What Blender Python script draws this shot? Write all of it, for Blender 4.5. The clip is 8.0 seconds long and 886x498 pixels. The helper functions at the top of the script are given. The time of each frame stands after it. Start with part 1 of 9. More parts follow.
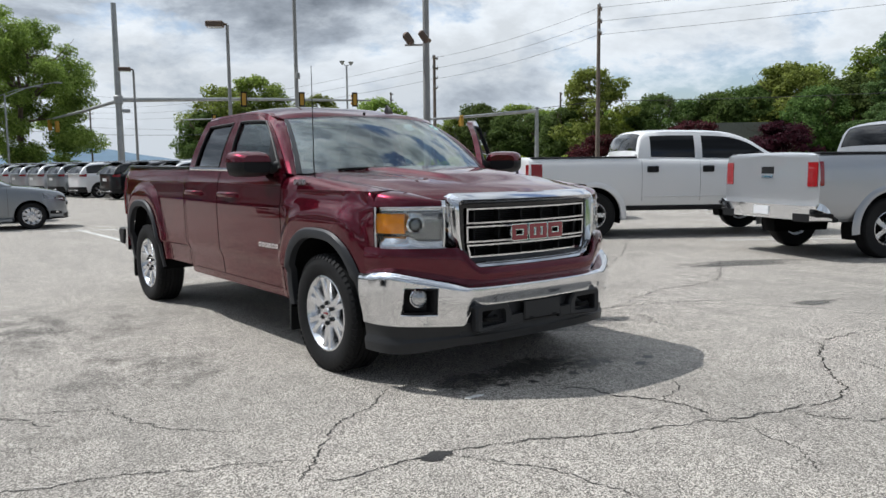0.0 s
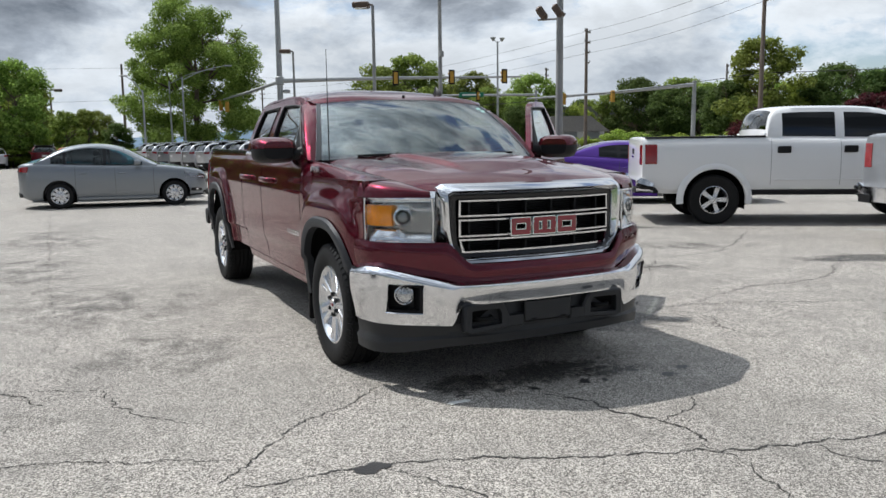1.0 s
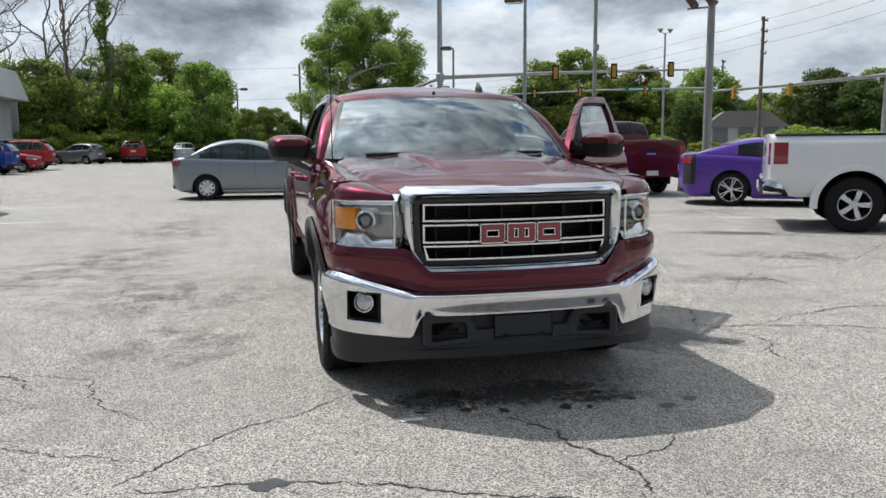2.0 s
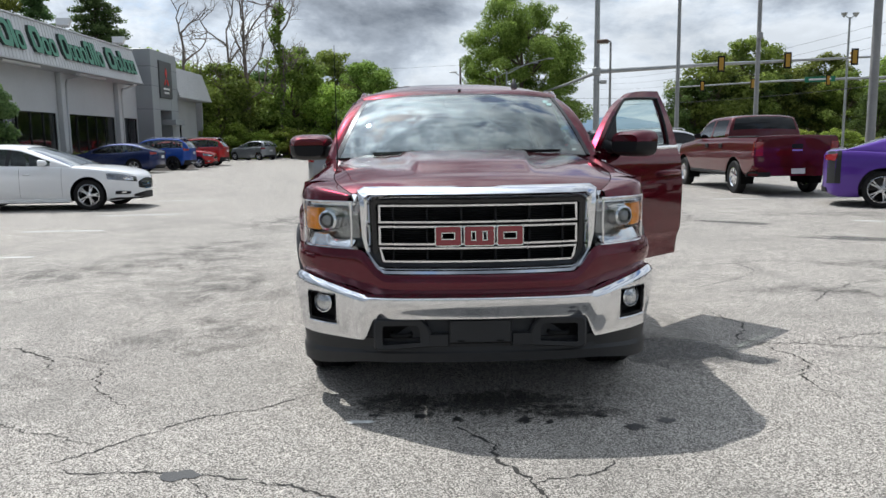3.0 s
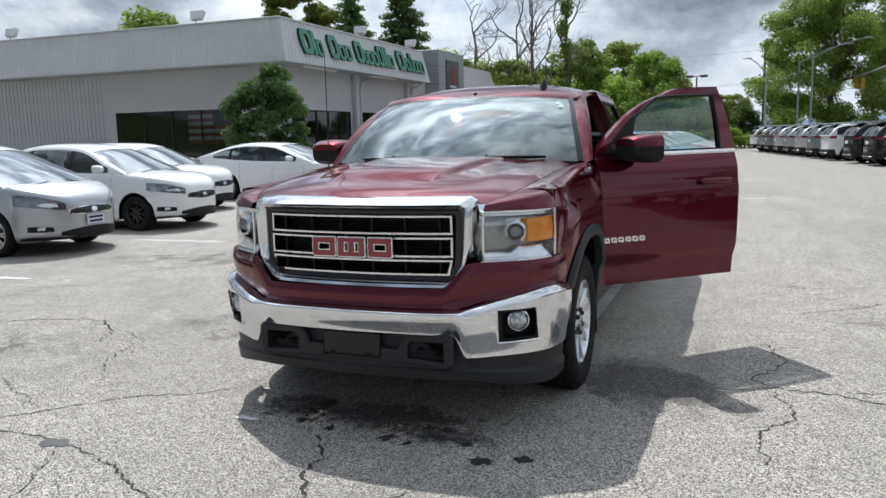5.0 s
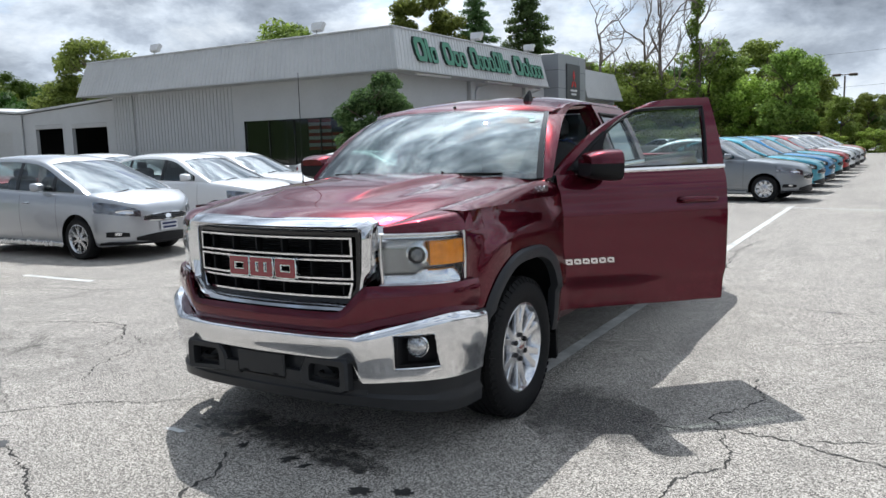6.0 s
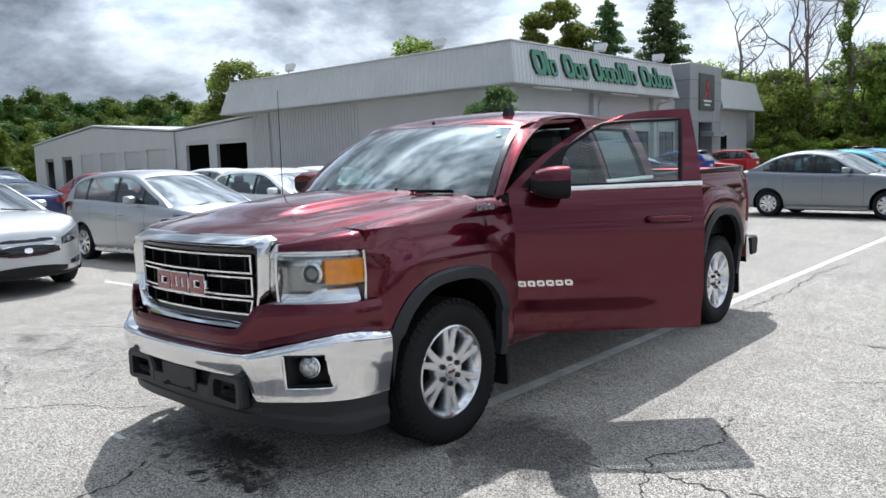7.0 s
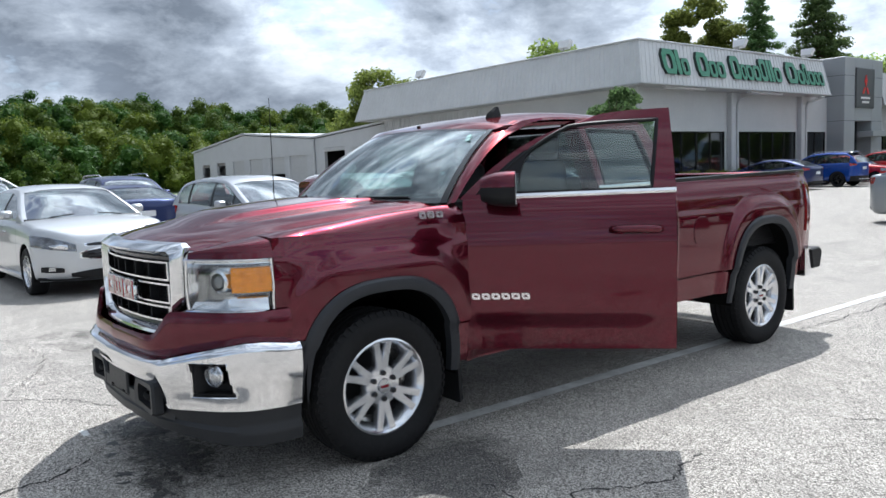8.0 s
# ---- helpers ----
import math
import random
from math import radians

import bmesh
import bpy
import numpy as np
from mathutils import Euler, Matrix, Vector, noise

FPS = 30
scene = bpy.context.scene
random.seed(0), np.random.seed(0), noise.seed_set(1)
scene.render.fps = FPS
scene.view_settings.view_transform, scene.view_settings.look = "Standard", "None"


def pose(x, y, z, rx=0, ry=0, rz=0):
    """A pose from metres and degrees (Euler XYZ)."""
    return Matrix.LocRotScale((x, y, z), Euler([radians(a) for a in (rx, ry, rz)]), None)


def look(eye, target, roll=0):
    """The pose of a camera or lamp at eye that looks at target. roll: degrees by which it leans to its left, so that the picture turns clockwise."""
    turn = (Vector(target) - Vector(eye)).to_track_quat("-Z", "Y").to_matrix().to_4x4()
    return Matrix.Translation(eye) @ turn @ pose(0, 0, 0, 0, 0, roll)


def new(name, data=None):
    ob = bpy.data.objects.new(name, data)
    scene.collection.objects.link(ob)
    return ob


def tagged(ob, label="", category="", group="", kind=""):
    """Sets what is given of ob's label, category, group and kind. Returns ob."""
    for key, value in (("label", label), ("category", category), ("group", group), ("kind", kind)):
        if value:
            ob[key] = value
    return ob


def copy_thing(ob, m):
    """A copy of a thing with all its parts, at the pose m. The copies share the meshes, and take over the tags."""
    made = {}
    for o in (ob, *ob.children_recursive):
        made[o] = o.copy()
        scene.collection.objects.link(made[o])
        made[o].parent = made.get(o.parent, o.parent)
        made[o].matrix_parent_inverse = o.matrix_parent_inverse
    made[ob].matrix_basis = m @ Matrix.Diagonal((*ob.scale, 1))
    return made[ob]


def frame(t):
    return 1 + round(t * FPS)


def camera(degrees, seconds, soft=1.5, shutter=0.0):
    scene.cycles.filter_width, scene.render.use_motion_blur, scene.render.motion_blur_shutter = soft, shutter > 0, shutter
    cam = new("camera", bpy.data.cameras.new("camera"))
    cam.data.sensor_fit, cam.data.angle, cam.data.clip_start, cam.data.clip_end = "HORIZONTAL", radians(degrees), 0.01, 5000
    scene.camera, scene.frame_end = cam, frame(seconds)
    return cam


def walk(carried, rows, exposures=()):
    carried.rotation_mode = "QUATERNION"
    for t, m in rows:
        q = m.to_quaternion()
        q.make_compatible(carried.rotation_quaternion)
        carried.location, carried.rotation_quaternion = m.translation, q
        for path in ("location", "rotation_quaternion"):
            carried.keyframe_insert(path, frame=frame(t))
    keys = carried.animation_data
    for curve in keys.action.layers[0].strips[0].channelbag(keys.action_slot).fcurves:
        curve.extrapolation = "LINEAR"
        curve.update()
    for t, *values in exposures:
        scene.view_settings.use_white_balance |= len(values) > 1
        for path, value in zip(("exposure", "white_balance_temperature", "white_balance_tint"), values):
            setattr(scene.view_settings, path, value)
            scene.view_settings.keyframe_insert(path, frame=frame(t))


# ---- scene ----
cam = camera(59.7, 8.0)
PATH = [
    (0, (-3.466, -3.473, 1.351), (-2.24, -1.907, 1.136), -0.6),
    (0.5, (-2.996, -3.671, 1.382), (-1.929, -1.998, 1.134), -0.6),
    (1, (-2.489, -3.74, 1.407), (-1.613, -1.962, 1.137), -0.7),
    (1.5, (-1.95, -3.817, 1.422), (-1.277, -1.954, 1.145), -0.7),
    (1.7, (-1.711, -3.829, 1.414), (-1.12, -1.938, 1.137), -0.6),
    (2.8, (-0.48, -3.9, 1.429), (-0.348, -1.924, 1.149), -0.7),
    (3, (-0.273, -3.891, 1.424), (-0.228, -1.912, 1.142), -0.8),
    (3.5, (0.273, -3.853, 1.468), (0.106, -1.88, 1.184), -0.8),
    (4, (0.83, -3.809, 1.474), (0.464, -1.864, 1.19), -1.0),
    (4.5, (1.32, -3.686, 1.485), (0.774, -1.783, 1.196), -1.1),
    (4.7, (1.53, -3.612, 1.475), (0.916, -1.731, 1.187), -1.2),
    (5.8, (2.553, -2.94, 1.504), (1.596, -1.206, 1.226), -1.5),
    (6, (2.776, -2.859, 1.526), (1.757, -1.159, 1.257), -1.6),
    (6.5, (3.193, -2.485, 1.51), (2.025, -0.88, 1.263), -1.7),
    (7, (3.63, -2.09, 1.511), (2.32, -0.596, 1.286), -1.8),
    (7.5, (3.988, -1.66, 1.495), (2.543, -0.293, 1.286), -2.0),
    (8, (4.248, -1.167, 1.484), (2.681, 0.06, 1.282), -2.1),
]
walk(cam, [(t, look(eye, target, roll)) for t, eye, target, roll in PATH], [(0.0, -0.14, 6300, 9), (1.5, -0.12, 6300, 9), (3.0, -0.04, 6250, 9), (4.5, -0.04, 6220, 9), (6.5, 0.14, 6100, 9), (8.0, 0.34, 6020, 9)])

# ---- world and sun ----
SUN_TO = Vector((-0.415, 0.525, 1.0)).normalized()
SUN_ELEV = math.asin(SUN_TO.z)
SUN_ROT = math.atan2(SUN_TO.x, SUN_TO.y)
world = bpy.data.worlds.new("sky_world")
scene.world = world
world.use_nodes = True


class Nodes:
    """Short hand for building a node tree."""

    def __init__(self, tree):
        self.t = tree
        self.t.nodes.clear()

    def n(self, kind, ins=None, **props):
        node = self.t.nodes.new(kind)
        if "operation" in props:
            node.operation = props["operation"]
        if "data_type" in props:
            node.data_type = props["data_type"]
        if "blend_type" in props:
            node.blend_type = props["blend_type"]
        for k, v in (ins or {}).items():
            sock = node.inputs[k]
            if isinstance(v, bpy.types.NodeSocket):
                self.t.links.new(v, sock)
            else:
                sock.default_value = v
        return node

    def math(self, op, a, b=0.0, c=0.0):
        return self.n("ShaderNodeMath", {0: a, 1: b, 2: c}, operation=op).outputs[0]

    def mix(self, f, a, b, mode="MIX"):
        return self.n("ShaderNodeMix", {0: f, 6: a, 7: b}, data_type="RGBA", blend_type=mode).outputs[2]

    def ramp(self, f, stops):
        r = self.n("ShaderNodeValToRGB", {0: f})
        e = r.color_ramp.elements
        while len(e) < len(stops):
            e.new(0.5)
        for el, (p, c) in zip(e, stops):
            el.position = p
            el.color = (c, c, c, 1) if isinstance(c, (int, float)) else (*c, 1)
        return r.outputs[0]

    def noise(self, vec, scale, detail=4.0, rough=0.55, dist=0.0):
        return self.n("ShaderNodeTexNoise", {"Vector": vec, "Scale": scale, "Detail": detail, "Roughness": rough, "Distortion": dist}).outputs[0]


wn = Nodes(world.node_tree)
sky = wn.n("ShaderNodeTexSky")
sky.sky_type = "NISHITA"
sky.sun_disc = False
sky.sun_elevation, sky.sun_rotation = SUN_ELEV, SUN_ROT
sky.air_density, sky.dust_density = 1.0, 1.5
wdir = wn.n("ShaderNodeTexCoord").outputs["Generated"]
sep = wn.n("ShaderNodeSeparateXYZ", {0: wdir})
# broken cloud, flattened towards the horizon and lit from the sun's side
stretch = wn.n("ShaderNodeVectorMath", {0: wdir, 1: (1.0, 1.0, 2.1)}, operation="MULTIPLY").outputs[0]
warp = wn.n("ShaderNodeTexNoise", {"Vector": stretch, "Scale": 3.2, "Detail": 4.0})
bent = wn.n("ShaderNodeVectorMath", {0: warp.outputs[1], 1: (0.11, 0.11, 0.08)}, operation="MULTIPLY").outputs[0]
plane2 = wn.n("ShaderNodeVectorMath", {0: stretch, 1: bent}, operation="ADD").outputs[0]
sunward = wn.n("ShaderNodeVectorMath", {0: plane2, 1: tuple(SUN_TO * 0.055)}, operation="ADD").outputs[0]
cover = wn.noise(plane2, 3.3, 12.0, 0.60)
relief = wn.math("SUBTRACT", cover, wn.noise(sunward, 3.3, 12.0, 0.60))
mask = wn.ramp(wn.math("MULTIPLY_ADD", sep.outputs[0], -0.03, cover), [(0.36, 0.0), (0.44, 1.0)])
low = wn.ramp(sep.outputs[2], [(0.03, 0.47), (0.13, 0.54), (0.27, 0.72), (0.42, 0.60), (0.65, 0.44)])
bulk = wn.noise(plane2, 1.7, 8.0, 0.55)
shade = wn.math("MULTIPLY_ADD", wn.math("SUBTRACT", bulk, 0.5), 0.62, 0.505)
shade = wn.math("MULTIPLY_ADD", wn.math("SUBTRACT", cover, 0.5), 0.50, shade)
shade = wn.math("MULTIPLY_ADD", relief, -1.75, shade)
shade = wn.math("MULTIPLY_ADD", sep.outputs[1], -0.13, wn.math("MULTIPLY_ADD", sep.outputs[0], -0.13, shade))
shade = wn.math("ADD", shade, wn.math("MULTIPLY_ADD", low, 0.42, -0.20))
dark = wn.ramp(shade, [(0.34, (0.90, 0.94, 0.98)), (0.45, (0.68, 0.735, 0.80)), (0.56, (0.44, 0.485, 0.55)), (0.74, (0.20, 0.23, 0.275))])
edge = wn.ramp(cover, [(0.42, 1.25), (0.56, 0.92)])
cloud = wn.mix(1.0, dark, edge, "MULTIPLY")
# clouds brighten round the sun
toward = wn.n("ShaderNodeVectorMath", {0: wdir, 1: tuple(SUN_TO)}, operation="DOT_PRODUCT").outputs["Value"]
glow = wn.math("MULTIPLY_ADD", wn.math("POWER", wn.math("MAXIMUM", toward, 0.0), 10.0), 3.2, 1.0)
cloud = wn.n("ShaderNodeVectorMath", {0: cloud, "Scale": glow}, operation="SCALE").outputs[0]
haze = wn.ramp(sep.outputs[2], [(0.0, 1.0), (0.16, 0.0)])
cloud = wn.mix(wn.math("MULTIPLY", haze, wn.math("MULTIPLY_ADD", sep.outputs[0], 0.24, 0.34)), cloud, (0.62, 0.69, 0.78, 1))
skyc = wn.mix(1.0, sky.outputs[0], (0.155, 0.155, 0.16, 1), "MULTIPLY")
col = wn.mix(mask, skyc, cloud)
bg = wn.n("ShaderNodeBackground", {"Color": col, "Strength": 0.93})
wn.n("ShaderNodeOutputWorld", {0: bg.outputs[0]})

sun_data = bpy.data.lights.new("sun", "SUN")
sun_data.energy, sun_data.angle, sun_data.color = 4.2, radians(0.6), (1.0, 0.97, 0.925)
sun = new("sun", sun_data)
sun.matrix_world = look(SUN_TO * 60, (0, 0, 0))

# ---- materials ----
def material(name):
    m = bpy.data.materials.new(name)
    m.use_nodes = True
    return m, Nodes(m.node_tree)


def simple(name, color, rough=0.5, metal=0.0, vary=0.12, scale=6.0, grain=60.0, bump=0.0, coat=0.0, spec=0.5, rand=0.0):
    """A surface with variation at two scales, a little relief, and optionally a clear coat."""
    m, k = material(name)
    co = k.n("ShaderNodeTexCoord").outputs["Object"]
    big, small = k.noise(co, scale, 4.0), k.noise(co, grain, 3.0)
    f = k.math("ADD", k.math("MULTIPLY", big, 0.65), k.math("MULTIPLY", small, 0.35))
    lo = tuple(c * (1 - vary) for c in color)
    hi = tuple(min(1.0, c * (1 + vary)) for c in color)
    c = k.ramp(f, [(0.3, lo), (0.7, hi)])
    if rand:
        r = k.n("ShaderNodeObjectInfo").outputs["Random"]
        c = k.n("ShaderNodeHueSaturation", {"Color": c, "Value": k.math("MULTIPLY_ADD", r, rand * 2, 1 - rand)}).outputs[0]
    ins = {"Base Color": c, "Metallic": metal, "Roughness": k.math("MULTIPLY_ADD", big, 0.12, max(0.0, rough - 0.06)),
           "Coat Weight": coat, "Coat Roughness": 0.03, "Specular IOR Level": spec}
    if bump:
        ins["Normal"] = k.n("ShaderNodeBump", {"Height": small, "Strength": bump, "Distance": 0.004}).outputs[0]
    p = k.n("ShaderNodeBsdfPrincipled", ins)
    k.n("ShaderNodeOutputMaterial", {0: p.outputs[0]})
    return m


def car_paint(name, color, metal=0.55, rough=0.34, flake=0.5, under=0.4, coat=1.0):
    m, k = material(name)
    co = k.n("ShaderNodeTexCoord").outputs["Object"]
    fl = k.n("ShaderNodeTexVoronoi", {"Vector": co, "Scale": 900.0}).outputs["Color"]
    dust = k.noise(co, 2.3, 6.0, 0.6)
    sepc = k.n("ShaderNodeSeparateColor", {0: fl}).outputs[0]
    c = k.mix(k.math("MULTIPLY", sepc, flake * 0.5), (*color, 1), (*[min(1, c * 1.7) for c in color], 1))
    peel = k.n("ShaderNodeBump", {"Height": k.noise(co, 55.0, 2.0), "Strength": 0.02, "Distance": 0.002}).outputs[0]
    p = k.n("ShaderNodeBsdfPrincipled", {"Base Color": c, "Metallic": metal, "Roughness": rough, "Coat Weight": coat, "Coat IOR": 1.45, "Specular Tint": (*[min(1.0, 0.30 + 3.0 * q) for q in color], 1),
                                         "Coat Roughness": k.math("MULTIPLY_ADD", dust, 0.03, 0.002), "Coat Normal": peel, "Specular IOR Level": under})
    k.n("ShaderNodeOutputMaterial", {0: p.outputs[0]})
    return m


def glass(name, tint, gloss=1.0, rough=0.0, head_on=0.042):
    """A thin pane: tinted see-through with a gloss that grows towards the edge."""
    m, k = material(name)
    co = k.n("ShaderNodeTexCoord").outputs["Object"]
    smear = k.noise(co, 3.0, 4.0)
    tr = k.n("ShaderNodeBsdfTransparent", {0: (*tint, 1)})
    gl = k.n("ShaderNodeBsdfGlossy", {"Color": (1, 1, 1, 1), "Roughness": k.math("MULTIPLY", smear, 0.006 + rough)})
    lw = k.n("ShaderNodeLayerWeight", {"Blend": 0.5}).outputs["Facing"]
    fr = k.math("MULTIPLY_ADD", k.math("POWER", lw, 4.0), 0.9 - head_on, head_on)
    mx = k.n("ShaderNodeMixShader", {0: k.math("MINIMUM", k.math("MULTIPLY", fr, gloss), 1.0), 1: tr.outputs[0], 2: gl.outputs[0]})
    k.n("ShaderNodeOutputMaterial", {0: mx.outputs[0]})
    return m


def asphalt():
    m, k = material("weathered_asphalt")
    co = k.n("ShaderNodeTexCoord").outputs["Object"]
    agg = k.n("ShaderNodeTexVoronoi", {"Vector": co, "Scale": 185.0, "Randomness": 1.0})
    stone = k.n("ShaderNodeSeparateColor", {0: agg.outputs["Color"]}).outputs[0]
    fine = k.noise(co, 300.0, 3.0, 0.7)
    clump = k.noise(co, 38.0, 4.0, 0.65)
    mid = k.noise(co, 3.5, 6.0, 0.62)
    big = k.noise(co, 0.35, 7.0, 0.66, 0.4)
    streak = k.noise(k.n("ShaderNodeMapping", {"Vector": co, "Scale": (1.6, 0.28, 1.0), "Rotation": (0, 0, 0.35)}).outputs[0], 1.0, 6.0, 0.66)
    mixed = k.math("ADD", k.math("MULTIPLY", stone, 0.54), k.math("ADD", k.math("MULTIPLY", fine, 0.36), k.math("MULTIPLY", clump, 0.10)))
    base = k.ramp(mixed, [(0.28, (0.050, 0.045, 0.039)), (0.48, (0.250, 0.230, 0.204)), (0.70, (0.66, 0.612, 0.550))])
    base = k.mix(k.ramp(mid, [(0.46, 0.0), (0.78, 0.50)]), base, (0.185, 0.174, 0.157, 1))
    base = k.mix(k.ramp(big, [(0.50, 0.0), (0.66, 0.34)]), base, (0.14, 0.132, 0.118, 1))
    base = k.mix(k.ramp(streak, [(0.54, 0.0), (0.70, 0.34)]), base, (0.125, 0.118, 0.107, 1))
    h = k.math("ADD", k.math("MULTIPLY", agg.outputs["Distance"], -0.6), fine)
    nrm = k.n("ShaderNodeBump", {"Height": h, "Strength": 0.5, "Distance": 0.005}).outputs[0]
    p = k.n("ShaderNodeBsdfPrincipled", {"Base Color": base, "Roughness": k.math("MULTIPLY_ADD", mid, 0.2, 0.72), "Normal": nrm, "Specular IOR Level": 0.35})
    k.n("ShaderNodeOutputMaterial", {0: p.outputs[0]})
    return m


def leaves(name, dark, light, patch=0.35, weight=0.5, through_light=0.50, single=0.6):
    m, k = material(name)
    isl = k.n("ShaderNodeNewGeometry").outputs["Random Per Island"]
    rnd = k.n("ShaderNodeObjectInfo").outputs["Random"]
    co = k.n("ShaderNodeTexCoord").outputs["Object"]
    f = k.math("ADD", k.math("MULTIPLY", isl, single), k.math("MULTIPLY", k.noise(co, patch, 3.0), weight))
    c = k.ramp(f, [(0.2, dark), (0.8, light)])
    c = k.n("ShaderNodeHueSaturation", {"Color": c, "Hue": k.math("MULTIPLY_ADD", rnd, 0.04, 0.48), "Value": k.math("MULTIPLY_ADD", rnd, 0.5, 0.75)}).outputs[0]
    d = k.n("ShaderNodeBsdfPrincipled", {"Base Color": c, "Roughness": 0.6, "Specular IOR Level": 0.15})
    t = k.n("ShaderNodeBsdfTranslucent", {"Color": c})
    mx = k.n("ShaderNodeMixShader", {0: through_light, 1: d.outputs[0], 2: t.outputs[0]})
    k.n("ShaderNodeOutputMaterial", {0: mx.outputs[0]})
    return m


M_ASPHALT = asphalt()
M_GRASS = simple("grass_ground", (0.075, 0.115, 0.035), 0.9, vary=0.5, scale=0.4, grain=9.0, bump=0.3)
M_ROAD = simple("road_asphalt", (0.16, 0.158, 0.15), 0.85, vary=0.25, scale=0.6, grain=50, bump=0.2)
M_LINE = simple("worn_white_line_paint", (0.54, 0.54, 0.515), 0.75, vary=0.45, scale=5, grain=70, bump=0.3)
M_CRACK = simple("crack_dark", (0.035, 0.033, 0.03), 0.95, vary=0.4, scale=20)
M_STAIN = simple("oily_damp_stain", (0.035, 0.034, 0.033), 0.45, vary=0.4, scale=8, grain=90, bump=0.4)
M_PATCH = simple("pale_patch", (0.6, 0.6, 0.58), 0.8, vary=0.3, scale=20)
M_RED = car_paint("maroon_metallic_paint", (0.098, 0.0062, 0.0165), 0.78, 0.27, 0.3, 0.12, 1.0)
M_CHROME = simple("chrome", (0.76, 0.765, 0.78), 0.085, 1.0, vary=0.03, scale=3)
M_SATIN = simple("satin_aluminium", (0.62, 0.63, 0.65), 0.27, 1.0, vary=0.05, scale=8)
M_BRIGHT = simple("machined_wheel_aluminium", (0.72, 0.73, 0.75), 0.2, 0.9, vary=0.05, scale=8, coat=0.4)
M_BLACK = simple("black_plastic", (0.011, 0.011, 0.012), 0.5, vary=0.2, grain=200, bump=0.25, spec=0.22)
M_GLOSSBLACK = simple("gloss_black_plastic", (0.012, 0.012, 0.013), 0.2, vary=0.1)
M_TRIM = simple("dark_grey_arch_trim", (0.030, 0.032, 0.036), 0.5, vary=0.15, grain=200, bump=0.15, spec=0.3)
M_RUBBER = simple("tyre_rubber", (0.012, 0.012, 0.0125), 0.7, vary=0.3, scale=5, grain=40, bump=0.3, spec=0.2)
M_WELL = simple("wheel_well_dark", (0.007, 0.007, 0.007), 0.9, vary=0.3, spec=0.1)
M_UNDER = simple("underbody_steel", (0.012, 0.012, 0.012), 0.7, 0.1, vary=0.3, spec=0.15)
M_INT = simple("interior_charcoal", (0.035, 0.034, 0.034), 0.75, vary=0.15, grain=150, bump=0.2)
M_INTLT = simple("interior_grey_cloth", (0.10, 0.10, 0.10), 0.9, vary=0.15, grain=150, bump=0.3)
M_GLASS = glass("windscreen_glass", (0.62, 0.73, 0.70), 1.0, 0.0, 0.16)
M_GLASS_DOOR = glass("door_glass", (0.80, 0.88, 0.86), 1.2)
M_GLASS_TINT = glass("tinted_glass", (0.30, 0.33, 0.34), 1.5)
M_GLASS_SIDE = glass("car_side_glass", (0.74, 0.78, 0.775), 1.0)
M_GLASS_DARK = glass("dark_tinted_glass", (0.05, 0.055, 0.06), 1.1)
M_LENS = glass("clear_lamp_lens", (0.97, 0.98, 0.985), 0.7)
M_AMBER = simple("amber_lens", (0.95, 0.27, 0.003), 0.3, 0.0, vary=0.3, scale=40, grain=150, coat=0.15, spec=0.3)
M_REDLENS = simple("red_lens", (0.26, 0.007, 0.009), 0.12, vary=0.15, scale=20, grain=120, coat=1.0)
M_WHITELENS = simple("white_lens", (0.75, 0.76, 0.78), 0.15, 0.2, vary=0.1, coat=1.0)
M_LAMPCHROME = simple("frosted_lamp_chrome", (0.78, 0.79, 0.80), 0.16, 1.0, vary=0.04, scale=8)
M_LAMPBACK = simple("grey_lamp_housing", (0.28, 0.285, 0.29), 0.22, 0.9, vary=0.15, scale=12)
M_PROJECTOR = simple("projector_glass", (0.15, 0.16, 0.17), 0.06, 0.35, vary=0.3, scale=30, coat=1.0)
M_REFL = simple("lamp_reflector", (0.75, 0.76, 0.78), 0.12, 1.0, vary=0.05)
M_EMBLEM = simple("emblem_red", (0.21, 0.006, 0.014), 0.22, vary=0.08, coat=1.0)
M_PLATE = simple("blank_plate", (0.65, 0.66, 0.68), 0.4, vary=0.1)
M_STICKER = simple("sticker_paper", (0.40, 0.62, 0.58), 0.6, vary=0.05)
M_SIGNALY = simple("signal_yellow", (0.40, 0.22, 0.02), 0.5, vary=0.15)
M_GALV = simple("galvanised_steel", (0.36, 0.37, 0.37), 0.5, 0.6, vary=0.2, scale=3, grain=25)
M_POLE = simple("grey_painted_pole", (0.26, 0.26, 0.255), 0.55, 0.2, vary=0.2, scale=1.5, grain=20)
M_BRONZE = simple("bronze_lamp_housing", (0.11, 0.075, 0.055), 0.5, 0.3, vary=0.2)
M_WOODPOLE = simple("utility_pole_wood", (0.14, 0.112, 0.092), 0.9, vary=0.3, scale=2, grain=30, bump=0.4)
M_WIRE = simple("cable_black", (0.03, 0.03, 0.032), 0.7)
M_WALL = simple("white_painted_panel", (0.49, 0.50, 0.505), 0.6, vary=0.07, scale=0.8, grain=8)
M_MANSARD = simple("off_white_ribbed_metal", (0.56, 0.565, 0.565), 0.45, vary=0.09, scale=0.7, grain=6)
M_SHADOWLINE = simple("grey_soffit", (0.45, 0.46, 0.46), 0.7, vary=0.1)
M_TOWER = simple("grey_composite_panel", (0.30, 0.32, 0.33), 0.5, vary=0.06, scale=0.7)
